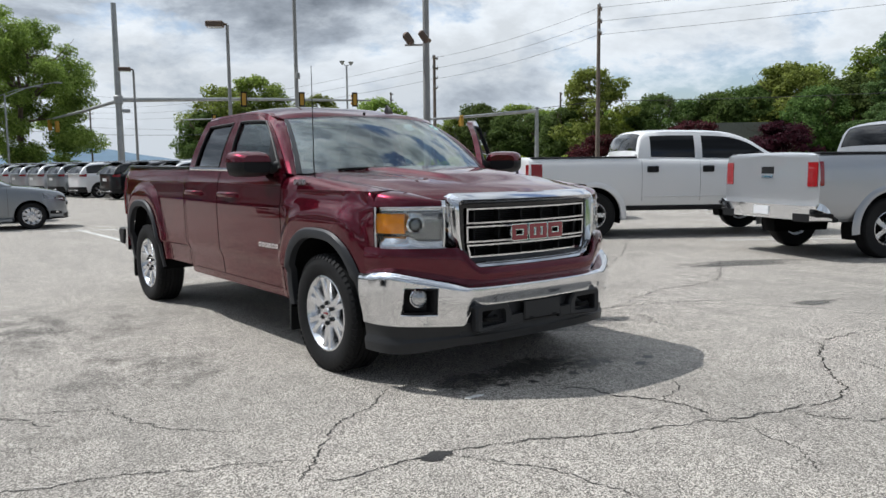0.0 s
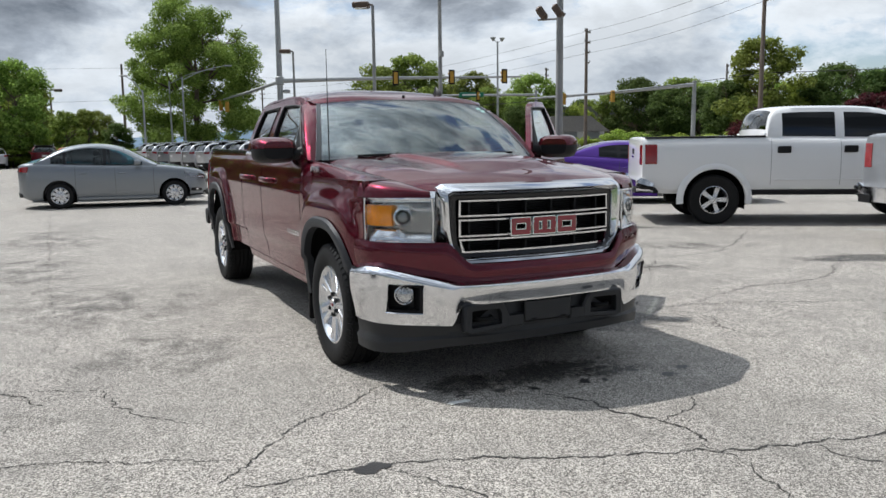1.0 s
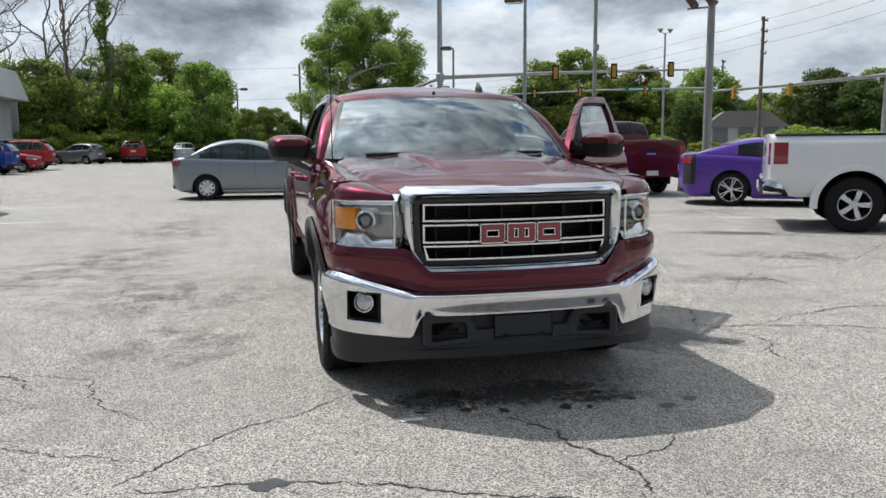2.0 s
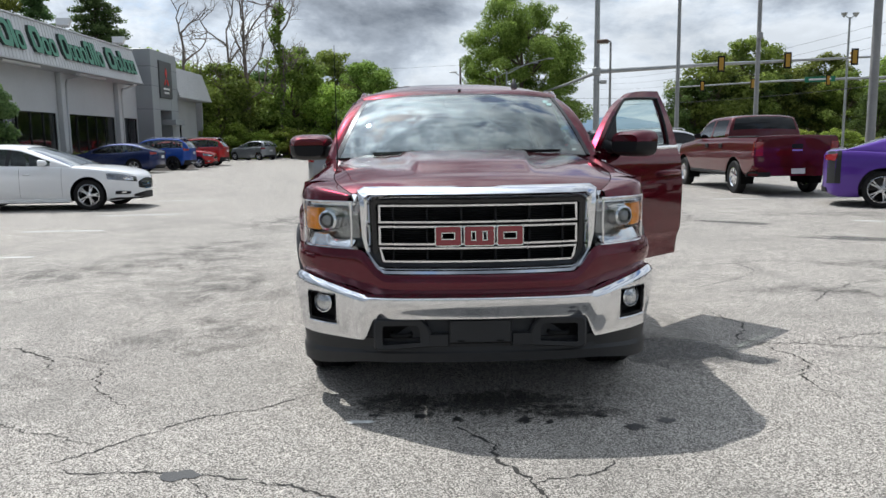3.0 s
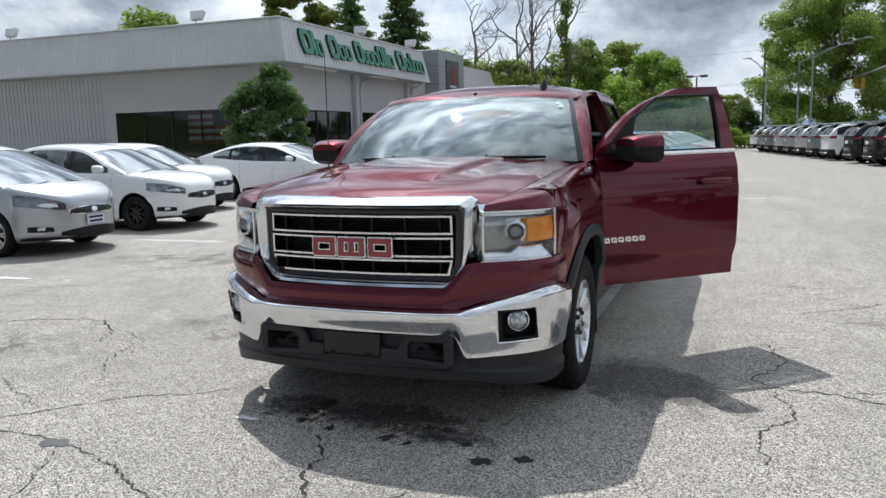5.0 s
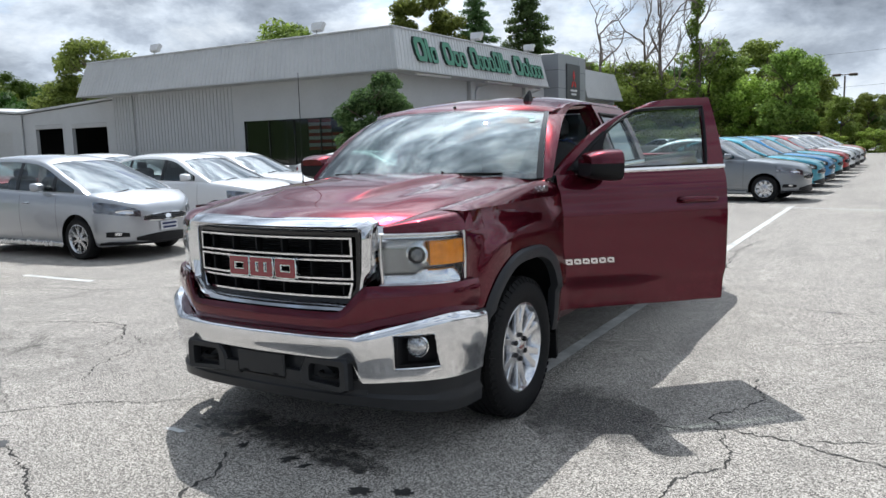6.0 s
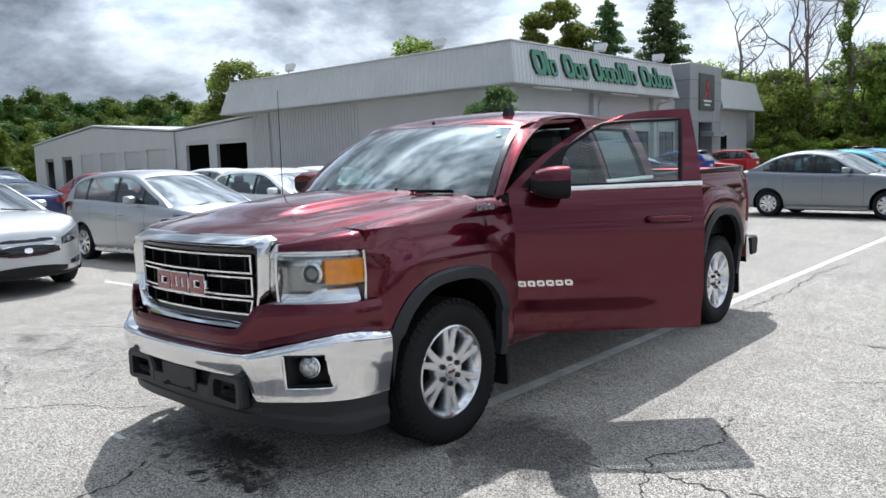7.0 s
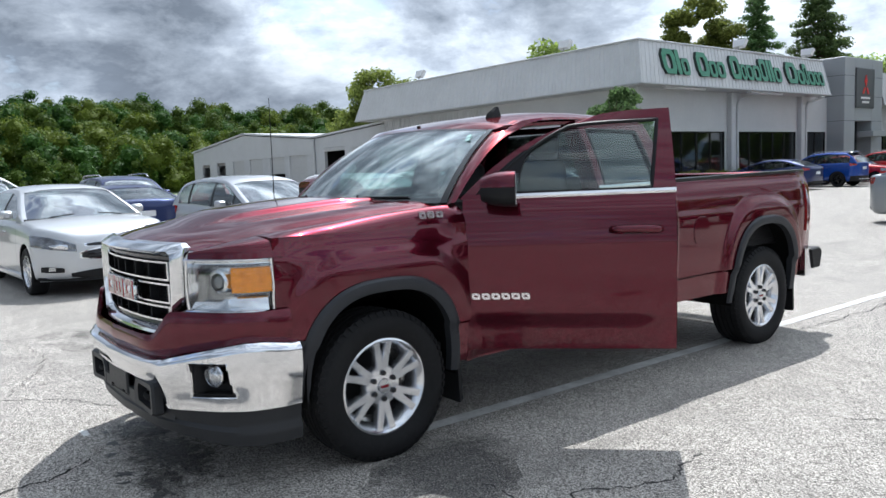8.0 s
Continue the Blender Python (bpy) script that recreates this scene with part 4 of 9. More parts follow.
def fender_nose():
    rows = []
    n = 22
    front = NOSE[(NOSE[:, 0] > 0.645)]
    front = curve([(x, y) for x, y in front[::4]] + [(0.953, 0.47)], n)
    e = curve([tuple(p) for p in HOOD_EDGE if p[1] <= 0.47][::3] + [(0.775, 0.47, 1.212)], n)
    for i in range(n):
        t = i / (n - 1)
        fx, fy = front[i]
        hx, hy, hz = e[i]
        hx, hy = hx + 0.003, hy
        row = curve([(fx + 0.012, fy - 0.004, 1.112), (lerp(fx, hx, 0.10) + 0.004, lerp(fy, hy, 0.10), lerp(1.142, 1.19, t)), (lerp(fx, hx, 0.5), lerp(fy, hy, 0.5), hz - 0.004), (hx, hy, hz)], 10)
        rows.append(list(row) + [(hx, hy, hz - 0.03)])
    return Geo().grid(rows)


both("front_fender", fender, M_RED, truck)
both("fender_nose", fender_nose, M_RED, truck)


def hood():
    rows = []
    for e in HOOD_EDGE:
        v = (e[1] - 0.155) / (1.50 - 0.155)
        front_y = 0.035 + 0.11 * (1 - v)
        row = []
        w = 0.30 + 0.13 * v
        half = np.concatenate([np.linspace(0, w - 0.055, 13)[:-1], np.linspace(w - 0.055, w + 0.018, 12)[:-1], np.linspace(w + 0.018, e[0] - 0.002, 16)])
        for x in np.concatenate([-half[:0:-1], half]):
            u = x / (e[0] - 0.002)
            a = abs(x)
            y = e[1] - (0.115 * (1 - u * u)) * (1 - v) ** 0.6 - 0.24 * (1 - u * u) * v ** 2
            crown = 0.045 * (1 - u * u) + 0.020 * (1 - abs(u) ** 4)
            z = e[2] + crown * (0.55 + 0.45 * v) * (1 - 0.28 * sstep(0.35, 1.0, v))
            fade = sstep(0.16, 0.40, v)
            z += fade * (0.027 - 0.013 * sstep(0.82, 1.0, v)) * (1 - sstep(w - 0.046, w + 0.014, a))
            z += fade * 0.010 * sstep(w + 0.12, w + 0.24, a) * (1 - sstep(0.9, 1.0, abs(u)))
            row.append((x, y, z))
        rows.append(row)
    lip = [(x, y + 0.012, z - 0.03) for x, y, z in rows[0]]
    rear = [(x, y + 0.012, z - 0.05) for x, y, z in rows[-1]]
    return Geo().grid([lip] + rows + [rear], thick=0.0)


part("hood", hood(), M_RED, truck)
# cowl between hood and windscreen
g = Geo()
cow = []
for y, z in ((1.20, 1.30), (1.40, 1.288)):
    cow.append([(x, y + 0.30 * (x / 0.86) ** 2, z - 0.01) for x in np.linspace(-0.86, 0.86, 21)])
part("cowl_panel", g.grid(cow, thick=0.02), M_BLACK, truck)


# --- doors, cab and bed flanks
DOOR_F, DOOR_B, CAB_B, BED_B = 1.560, 2.715, 3.435, 5.50
door_low = 0.475


def window_patch(c00, c10, c01, c11, ns=30, nv=16, bow=0.018, arc=0.0, corner=0.0):
    """Points of a leaning upright patch: s along the base, v upwards."""
    c00, c10, c01, c11 = [np.array(c, float) for c in (c00, c10, c01, c11)]

    def at(s, v):
        p = lerp(lerp(c00, c10, s), lerp(c01, c11, s), v)
        p = p + np.array([bow * 4 * v * (1 - v), 0, 0])
        p = p + np.array([0, -1.0, 0.55]) * arc * 4 * v * (1 - v) * (1 - s) ** 2
        p = p + np.array([0, 0.075, -0.045]) * corner * ((1 - s) * v) ** 4
        return p
    return at


FRONT_WIN = window_patch((0.940, 1.545, 1.318), (0.940, 2.712, 1.330), (0.762, 2.16, 1.775), (0.755, 2.70, 1.785), arc=0.030, corner=1.0)
REAR_WIN = window_patch((0.940, 2.718, 1.330), (0.940, 3.43, 1.338), (0.755, 2.706, 1.785), (0.765, 3.36, 1.765))


def frame_cells(at, s0, s1, v0, v1, cols=30, rows=18):
    """A window frame: the patch with its pane's opening left out."""
    S = sorted(set(list(np.linspace(0, 1, cols)) + [s0, s1]))
    V = sorted(set(list(np.linspace(0, 1, rows)) + [v0, v1]))
    g = Geo()
    P = np.array([[at(s, v) for v in V] for s in S])
    Q = P - np.array([0.045, 0, 0.0])
    pts = np.concatenate([P.reshape(-1, 3), Q.reshape(-1, 3)])
    m, N = len(V), len(S) * len(V)
    hole = lambda i, j: s0 - 1e-6 <= S[i] and S[i + 1] <= s1 + 1e-6 and v0 - 1e-6 <= V[j] and V[j + 1] <= v1 + 1e-6
    f = []
    n = len(S)
    solid = lambda i, j: 0 <= i < n - 1 and 0 <= j < m - 1 and not hole(i, j)
    for i in range(n - 1):
        for j in range(m - 1):
            if hole(i, j):
                continue
            a, b, c, d = i * m + j, i * m + j + 1, (i + 1) * m + j + 1, (i + 1) * m + j
            f += [(a, b, c, d), (d + N, c + N, b + N, a + N)]
            for (p, q), nb in (((a, b), (i - 1, j)), ((b, c), (i, j + 1)), ((c, d), (i + 1, j)), ((d, a), (i, j - 1))):
                if not solid(*nb):
                    f.append((q, p, p + N, q + N))
    return g.add(pts, f)


def pane(at, s0, s1, v0, v1, inset=0.015, thick=0.005):
    P = np.array([[at(s, v) - np.array([inset, 0, 0]) for v in np.linspace(v0 - 0.01, v1 + 0.01, 12)] for s in np.linspace(s0 - 0.01, s1 + 0.01, 16)])
    return Geo().grid(P, thick=thick)


def belt_strip(y0, y1, sgn, at):
    P = []
    for s in np.linspace(0.13 if at is FRONT_WIN else 0.0, 1, 12):
        b = at(s, 0.0)
        P.append([b + np.array([0.006, 0, -0.004]), b + np.array([0.010, 0, 0.008]), b + np.array([0.004, 0, 0.022]), b + np.array([-0.01, 0, 0.024])])
    return Geo().grid(np.array(P), thick=0.004)


def handle(y, z):
    g = Geo()
    x = float(side_x(y, z))
    pts = curve([(x - 0.005, y - 0.125, z), (x + 0.032, y - 0.10, z + 0.004), (x + 0.040, y, z + 0.006), (x + 0.032, y + 0.10, z + 0.004), (x - 0.005, y + 0.125, z)], 18)
    g.tube(pts, 0.0215, 10)
    return g


def handle_cup(y, z):
    x = float(side_x(y, z))
    t = np.linspace(0, 2 * math.pi, 24, endpoint=False)
    return Geo().prism([(y + 0.075 * math.cos(a), z - 0.004 + 0.034 * math.sin(a)) for a in t], 0, x - 0.01, x + 0.003, 0.002)


def door(kind, sgn, parent):
    """A whole door hung in its closed place; kind: front or rear."""
    y0, y1, at = (DOOR_F, DOOR_B - 0.003, FRONT_WIN) if kind == "front" else (DOOR_B + 0.003, CAB_B, REAR_WIN)
    s0, s1, v1 = (0.092, 0.89, 0.865) if kind == "front" else (0.10, 0.86, 0.86)
    flip = (lambda g: g) if sgn > 0 else (lambda g: g.mirrored())
    d = part("front_door" if kind == "front" else "rear_door", side_panel(y0 + 0.004, y1 - 0.004, door_low, belt, sgn, lip=0.055), M_RED, parent)
    part("window_frame", flip(frame_cells(at, s0, s1, 0.05, v1)), M_RED, d)
    g = Geo()
    ring = [(s0, 0.05), (s1, 0.05), (s1, v1), (s0, v1), (s0, 0.05)]
    line = []
    for (a, b), (c, e) in zip(ring[:-1], ring[1:]):
        line += [at(lerp(a, c, t), lerp(b, e, t)) - np.array([0.004, 0, 0]) for t in np.linspace(0, 1, 14, endpoint=False)]
    g.tube(line + [line[0]], 0.011, 6)
    part("rubber_seal", flip(g), M_BLACK, d)
    if kind == "front":
        tri = [[at(lerp(s0 - 0.035, s0 + 0.17 * (1 - v / 0.50) + 0.002, a), 0.05 + v) + np.array([0.003, 0, 0]) for v in np.linspace(0, 0.50, 8)] for a in np.linspace(0, 1, 4)]
        part("mirror_sail", flip(Geo().grid(tri, thick=0.02)), M_BLACK, d)
    part("window_glass", flip(pane(at, s0, s1, 0.05, v1)), M_GLASS_DOOR if kind == "front" else M_GLASS_TINT, d)
    part("belt_moulding", flip(belt_strip(y0, y1, sgn, at)), M_CHROME, d, "bright belt moulding")
    hy = y1 - 0.215 if kind == "front" else y1 - 0.19
    part("handle_recess", flip(handle_cup(hy, 1.130)), M_GLOSSBLACK, d)
    part("door_handle", flip(handle(hy, 1.135)), M_RED, d)
    g = Geo()
    card = [[(float(side_x(y, z)) - 0.075, y, z) for z in np.linspace(0.55, 1.30, 8)] for y in np.linspace(y0 + 0.03, y1 - 0.03, 12)]
    g.grid(card, thick=0.03)
    g.box((float(side_x(y0, 0.95)) - 0.13, (y0 + y1) / 2 + 0.1, 0.98), (0.09, 0.55, 0.07), 0.02)
    part("door_lining", flip(g), M_INT, d)
    return d


def badge(y0, y1, z0, z1, bars, sgn, parent, name, mat=M_CHROME):
    """A row of plain raised bars on the flank."""
    step = (y1 - y0) / bars
    for i in range(bars):
        a, b = y0 + i * step + step * 0.07, y0 + (i + 1) * step - step * 0.09
        x = float(side_x((a + b) / 2, (z0 + z1) / 2))
        k = (z1 - z0) * 0.3
        o = [(a + k, z0), (b, z0), (b, z1 - k), (b - k, z1), (a, z1), (a, z0 + k)]
        c = ((a + b) / 2, (z0 + z1) / 2)
        n = [(lerp(c[0], p, 0.42), lerp(c[1], q, 0.30)) for p, q in o]
        g = Geo().rings([[(x - 0.002, *p) for p in o], [(x + 0.007, *p) for p in o], [(x + 0.007, *p) for p in n], [(x - 0.002, *p) for p in n]], caps=False)
        part(name, g if sgn > 0 else g.mirrored(), mat, parent, "plain chrome bar of a model badge")


def mirror(sgn, parent):
    """The wing mirror: black foot and lower shell, body-coloured cap."""
    flip = (lambda g: g) if sgn > 0 else (lambda g: g.mirrored())
    arm = Geo()
    arm.tube(curve([(0.90, 1.72, 1.36), (0.96, 1.74, 1.345), (1.02, 1.77, 1.35)], 8), [0.05, 0.048, 0.046, 0.044, 0.042, 0.042, 0.042, 0.042], 10)
    a = part("mirror_arm", flip(arm), M_BLACK, parent)

    def shell(z0, z1, grow, cut):
        R = []
        for k, y in enumerate(np.linspace(1.690, 1.872, 9)):
            t = k / 8
            sc = (1 - (1 - t) ** 2.8 * 0.34) * grow
            ring = []
            for b in np.linspace(0, 2 * math.pi, 28, endpoint=False):
                c, s = math.cos(b), math.sin(b)
                px = 1.095 + 0.156 * sc * math.copysign(abs(c) ** 0.54, c)
                pz = 1.376 + 0.094 * sc * math.copysign(abs(s) ** 0.58, s)
                pz = min(max(pz, z0), z1)
                ring.append((px + 0.02 * (pz - 1.4), y, pz))
            R.append(ring)
        return Geo().rings(R)
    part("mirror_shell", flip(shell(1.25, 1.392, 1.0, 0)), M_BLACK, a)
    part("mirror_cap", flip(shell(1.388, 1.6, 1.012, 0)), M_RED, a, "maroon painted mirror cap")
    g = Geo().box((1.097, 1.876, 1.376), (0.262, 0.004, 0.160), 0.002)
    part("mirror_glass", flip(g), M_REFL, a)


for kind in ("front", "rear"):
    d = door(kind, -1, truck)
    if kind == "front":
        badge(1.60, 1.93, 0.765, 0.80, 6, -1, d, "model_badge")
        mirror(-1, d)
door(kind, 1, truck)
# the driver's door, swung open about its front edge
hinge = Vector((0.955, 1.575, 0))
swing = new("door_hinge")
swing.empty_display_size = 0.1
swing.parent = truck
OPEN = Matrix.Translation(hinge) @ Matrix.Rotation(radians(-47.0), 4, "Z") @ Matrix.Translation(-hinge)
open_door = door("front", 1, truck)
badge(1.60, 1.93, 0.765, 0.80, 6, 1, open_door, "model_badge")
mirror(1, open_door)
open_door.matrix_basis = OPEN
tagged(open_door, "maroon front door standing open")
bpy.data.objects.remove(swing)

for s in (1, -1):
    part("rocker_panel", side_panel(1.556, 3.47, 0.41, door_low - 0.004, s, nz=6), M_RED, truck)
    badge(1.265, 1.43, 1.232, 1.268, 3, s, truck, "trim_badge", M_SATIN)
    cab = side_panel(CAB_B + 0.003, 3.475, door_low, 1.335, s, nz=20)
    part("cab_corner", cab, M_RED, truck)


# roof, pillars, glass house
def roof():
    rows = []
    for v in np.linspace(0, 1, 26):
        row = []
        for u in np.linspace(-1, 1, 41):
            x = u * 0.745
            fy = 2.09 - 0.155 * (1 - abs(u) ** 2.2)
            y = lerp(fy, 3.40, v)
            z = 1.782 + 0.104 * (1 - abs(u) ** 3) - 0.122 * (1 - v) ** 3.2 * (1 - 0.70 * u * u) - 0.035 * v ** 6
            row.append((x, y, z))
        rows.append(row)
    head = [tuple(WS_TOP(u) + np.array([0.012 * u, -0.004, 0.004])) for u in np.linspace(-1, 1, 41)]
    return Geo().grid([head] + rows, thick=-0.02)


WS_BASE = lambda u: np.array([u * 0.885, 1.505 - 0.260 * (1 - abs(u) ** 2.0), 1.298 + 0.014 * (1 - u * u)])
WS_TOP = lambda u: np.array([u * 0.705, 2.035 - 0.135 * (1 - abs(u) ** 2.2), 1.718 + 0.030 * (1 - abs(u) ** 2.4)])
P = [[lerp(WS_BASE(u), WS_TOP(u), v) + np.array([0, -0.018, 0.026]) * 4 * v * (1 - v) for u in np.linspace(-1, 1, 33)] for v in np.linspace(0.0, 1.0, 18)]
part("windscreen", Geo().grid(P, thick=0.006), M_GLASS, truck)
part("roof_panel", roof(), M_RED, truck)
rows = [[(u * 0.70, lerp(2.03, 3.36, v), 1.765 + 0.07 * (1 - abs(u) ** 3) - 0.06 * (1 - v) ** 3) for u in np.linspace(-1, 1, 17)] for v in np.linspace(0, 1, 8)]
part("headliner", Geo().grid(rows, thick=0.01), M_INTLT, truck)
# dark band round the windscreen
g = Geo()
off = np.array([0, -0.003, 0.004])
for k, (v0, v1, u0, u1) in enumerate(((0.0, 0.055, -1, 1), (0.965, 1.0, -1, 1), (0.0, 1.0, -1.0, -0.962), (0.0, 1.0, 0.962, 1.0))):
    Q = [[lerp(WS_BASE(u), WS_TOP(u), v) + np.array([0, -0.018, 0.026]) * 4 * v * (1 - v) + off * (1 + 0.3 * k) for u in np.linspace(u0, u1, 25)] for v in np.linspace(v0, v1, 12)]
    g.grid(Q)
part("windscreen_border", g, M_GLOSSBLACK, truck)


def cab_rail():
    """The windscreen pillar running on into the roof's side rail."""
    pairs = []
    for v in np.linspace(-0.03, 0.97, 12):
        a = lerp(WS_BASE(1.0), WS_TOP(1.0), v) + np.array([0, -0.018, 0.026]) * 4 * max(v, 0) * (1 - v)
        b = FRONT_WIN(0.0, max(v, 0)) + np.array([-0.004, -0.010, 0.0])
        if v < 0.5:
            b = b + np.array([0.0, -0.008, -0.010]) * (1 - 2 * v)
        pairs.append((a, b))
    for y in np.concatenate([np.linspace(2.22, 2.70, 9), np.linspace(2.78, 3.40, 7)]):
        s_ = (y - 2.16) / 0.54
        b = FRONT_WIN(min(s_, 1), 1.0) if y < 2.71 else REAR_WIN((y - 2.71) / 0.69, 1.0)
        pairs.append((np.array([0.715, y - 0.03 * max(0.0, 1 - (y - 2.22) * 4), 1.800 - 0.024 * max(0.0, 1 - (y - 2.22) * 3.5) - 0.03 * max(0.0, (y - 3.2) / 0.2)]), b + np.array([0.002, 0, 0.004])))
    R = []
    for a, b in pairs:
        m = (a + b) / 2 + np.array([0.009, -0.006, 0.009])
        R.append([a, m, b, b + np.array([-0.05, 0.015, -0.004]), (a + b) / 2 + np.array([-0.05, 0.05, -0.035])])
    return Geo().rings(R)


both("cab_rail", cab_rail, M_RED, truck)


def b_pillar():
    R = []
    for v in np.linspace(0, 1, 8):
        a = FRONT_WIN(1.0, v) + np.array([-0.05, -0.03, 0])
        R.append([a, a + np.array([0, 0.09, 0]), a + np.array([-0.06, 0.09, 0]), a + np.array([-0.06, 0, 0])])
    low = [(0.90, 2.69, 0.45), (0.90, 2.78, 0.45), (0.84, 2.78, 0.45), (0.84, 2.69, 0.45)]
    return Geo().rings([low] + R)


both("b_pillar", b_pillar, M_RED, truck)


def c_pillar():
    R = []
    for v in np.linspace(0, 1, 8):
        a = REAR_WIN(1.0, v)
        R.append([a + np.array([0.0, 0.002, 0]), a + np.array([0.0, 0.045, 0]), a + np.array([-0.14, 0.055, 0]), a + np.array([-0.14, 0.0, 0])])
    return Geo().rings(R)


both("c_pillar", c_pillar, M_RED, truck)
g = Geo()
P = [[(u * lerp(0.82, 0.64, v), lerp(3.485, 3.415, v), lerp(1.335, 1.745, v)) for u in np.linspace(-1, 1, 9)] for v in np.linspace(0, 1, 5)]
part("rear_window", g.grid(P, thick=-0.006), M_GLASS_TINT, truck)
g = Geo().box((0, 3.46, 0.92), (1.86, 0.04, 0.84), 0.01)
g.box((0, 3.39, 1.775), (1.46, 0.05, 0.05), 0.01)
part("cab_back_wall", g, M_RED, truck)

# inside the cab
g = Geo().box((0, 2.45, 0.50), (1.80, 1.95, 0.06), 0.02)
g.box((0, 1.50, 0.82), (1.74, 0.10, 0.72), 0.02)
part("cab_floor", g, M_INT, truck)
g = Geo()
g.rings([[(x, 1.36 + 0.10 * (abs(x) / 0.8) ** 2, 1.265), (x, 1.62, 1.285), (x, 1.86, 1.265), (x, 1.90, 1.18), (x, 1.84, 0.98), (x, 1.50, 0.90)] for x in np.linspace(-0.84, 0.84, 15)])
dash = part("dashboard", g, M_INT, truck)
part("instrument_hood", Geo().box((0.40, 1.80, 1.285), (0.40, 0.16, 0.07), 0.03), M_INT, dash)
part("centre_console", Geo().box((0, 2.02, 0.86), (0.30, 0.45, 0.45), 0.05), M_INT, truck)
tilt = Matrix.Translation((0.40, 1.99, 1.17)) @ Matrix.Rotation(radians(-25), 4, "X")
g = Geo().lathe([(0.172 + 0.016 * math.cos(a), 0.016 * math.sin(a)) for a in np.linspace(0, 2 * math.pi, 10, endpoint=False)], 36, axis=1, close=True)
for a in (0, 180, 270):
    c, s = math.cos(radians(a)), math.sin(radians(a))
    g.tube([(0.05 * c, 0, 0.05 * s), (0.165 * c, 0, 0.165 * s)], 0.018, 6)
g.lathe([(0.01, -0.02), (0.07, -0.015), (0.075, 0.02), (0.01, 0.05)], 20, axis=1)
part("steering_wheel", g.moved(tilt), M_INT, truck)
for sx in (-0.42, 0.42):
    g = Geo().box((sx, 2.32, 0.86), (0.54, 0.52, 0.20), 0.07)
    seat = part("front_seat", g, M_INTLT, truck)
    g = Geo().rings([[(sx + 0.27 * w * math.copysign(abs(math.cos(b)) ** 0.6, math.cos(b)), 2.58 + 0.17 * k + 0.075 * math.sin(b), 0.9 + 0.62 * k) for b in np.linspace(0, 2 * math.pi, 18, endpoint=False)] for k, w in ((0, 0.95), (0.3, 1.0), (0.7, 0.92), (0.95, 0.75), (1.0, 0.55))])
    part("backrest", g, M_INTLT, seat)
    g = Geo().box((sx, 2.755, 1.62), (0.27, 0.10, 0.17), 0.045)
    part("headrest", g, M_INTLT, seat)
g = Geo().box((0, 3.12, 0.84), (1.55, 0.45, 0.20), 0.06)
bench = part("rear_bench", g, M_INTLT, truck)
part("backrest", Geo().box((0, 3.36, 1.12), (1.55, 0.12, 0.55), 0.05), M_INTLT, bench)
g = Geo()
g.tube([(0, 1.985, 1.79), (0, 2.02, 1.72)], 0.012, 6)
g.box((0, 2.02, 1.69), (0.25, 0.03, 0.07), 0.014)
part("rear_view_mirror", g, M_BLACK, truck)
g = Geo()
for (u, v) in ((0.86, 0.86), (0.88, 0.80)):
    a = lerp(WS_BASE(u), WS_TOP(u), v) + np.array([0, -0.026, 0.034]) * 4 * v * (1 - v)
    g.grid([[a + np.array([i * 0.018, j * 0.012, j * 0.012 * 0.75]) + np.array([0, -0.003, 0.004]) for i in (-1, 1)] for j in (-1, 1)], thick=0.001)
part("windscreen_sticker", g, M_STICKER, truck, "pale inspection stickers")

# wipers
for x0, x1 in ((-0.62, -0.02), (0.02, 0.66)):
    g = Geo()
    pts = []
    for t in np.linspace(0, 1, 10):
        x = lerp(x0, x1, t)
        u = x / 0.880
        pts.append(lerp(WS_BASE(u), WS_TOP(u), 0.038 + 0.012 * t) + np.array([0, -0.012, 0.014]))
    g.tube(pts, 0.0055, 6)
    w = part("wiper", g, M_BLACK, truck)
    g = Geo().tube([pts[4] + np.array([-0.02, -0.03, -0.03]), pts[4] + np.array([0, 0, 0.012])], [0.009, 0.007], 6)
    part("wiper_arm", g, M_BLACK, w)

g = Geo().tube([(-0.85, 1.305, 1.25), (-0.85, 1.308, 1.31), (-0.85, 1.31, 2.04)], [0.012, 0.004, 0.0022], 6)
part("radio_antenna", g, M_BLACK, truck)
fin = []
for z, x_, y0, y1 in ((1.80, 0.026, 2.20, 2.33), (1.838, 0.022, 2.215, 2.325), (1.866, 0.012, 2.255, 2.32), (1.888, 0.005, 2.288, 2.318)):
    fin.append([(0.44 - x_, lerp(y0, y1, 0.3), z), (0.44, y0, z), (0.44 + x_, lerp(y0, y1, 0.3), z), (0.44 + x_ * 0.7, y1, z), (0.44 - x_ * 0.7, y1, z)])
g = Geo().rings(fin)
part("roof_fin", g, M_BLACK, truck)

# --- bed
BED_TOP = lambda y: 1.352 + 0.010 * (y - 3.5)


def bed_side():
    return side_panel(3.492, BED_B, lambda y: 0.47 if y < 5.0 else 0.47 + 0.10 * (y - 5.0), BED_TOP, 1, [(HUB_R, 0.622)], nz=44)


both("bed_side", bed_side, M_RED, truck)


def bed_rail():
    R = []
    for y in np.linspace(3.492, BED_B, 16):
        x = float(side_x(y, 1.34))
        z = float(BED_TOP(y))
        R.append([(x + 0.004, y, z - 0.012), (x + 0.002, y, z + 0.012), (x - 0.08, y, z + 0.014), (x - 0.085, y, z - 0.01)])
    return Geo().rings(R)


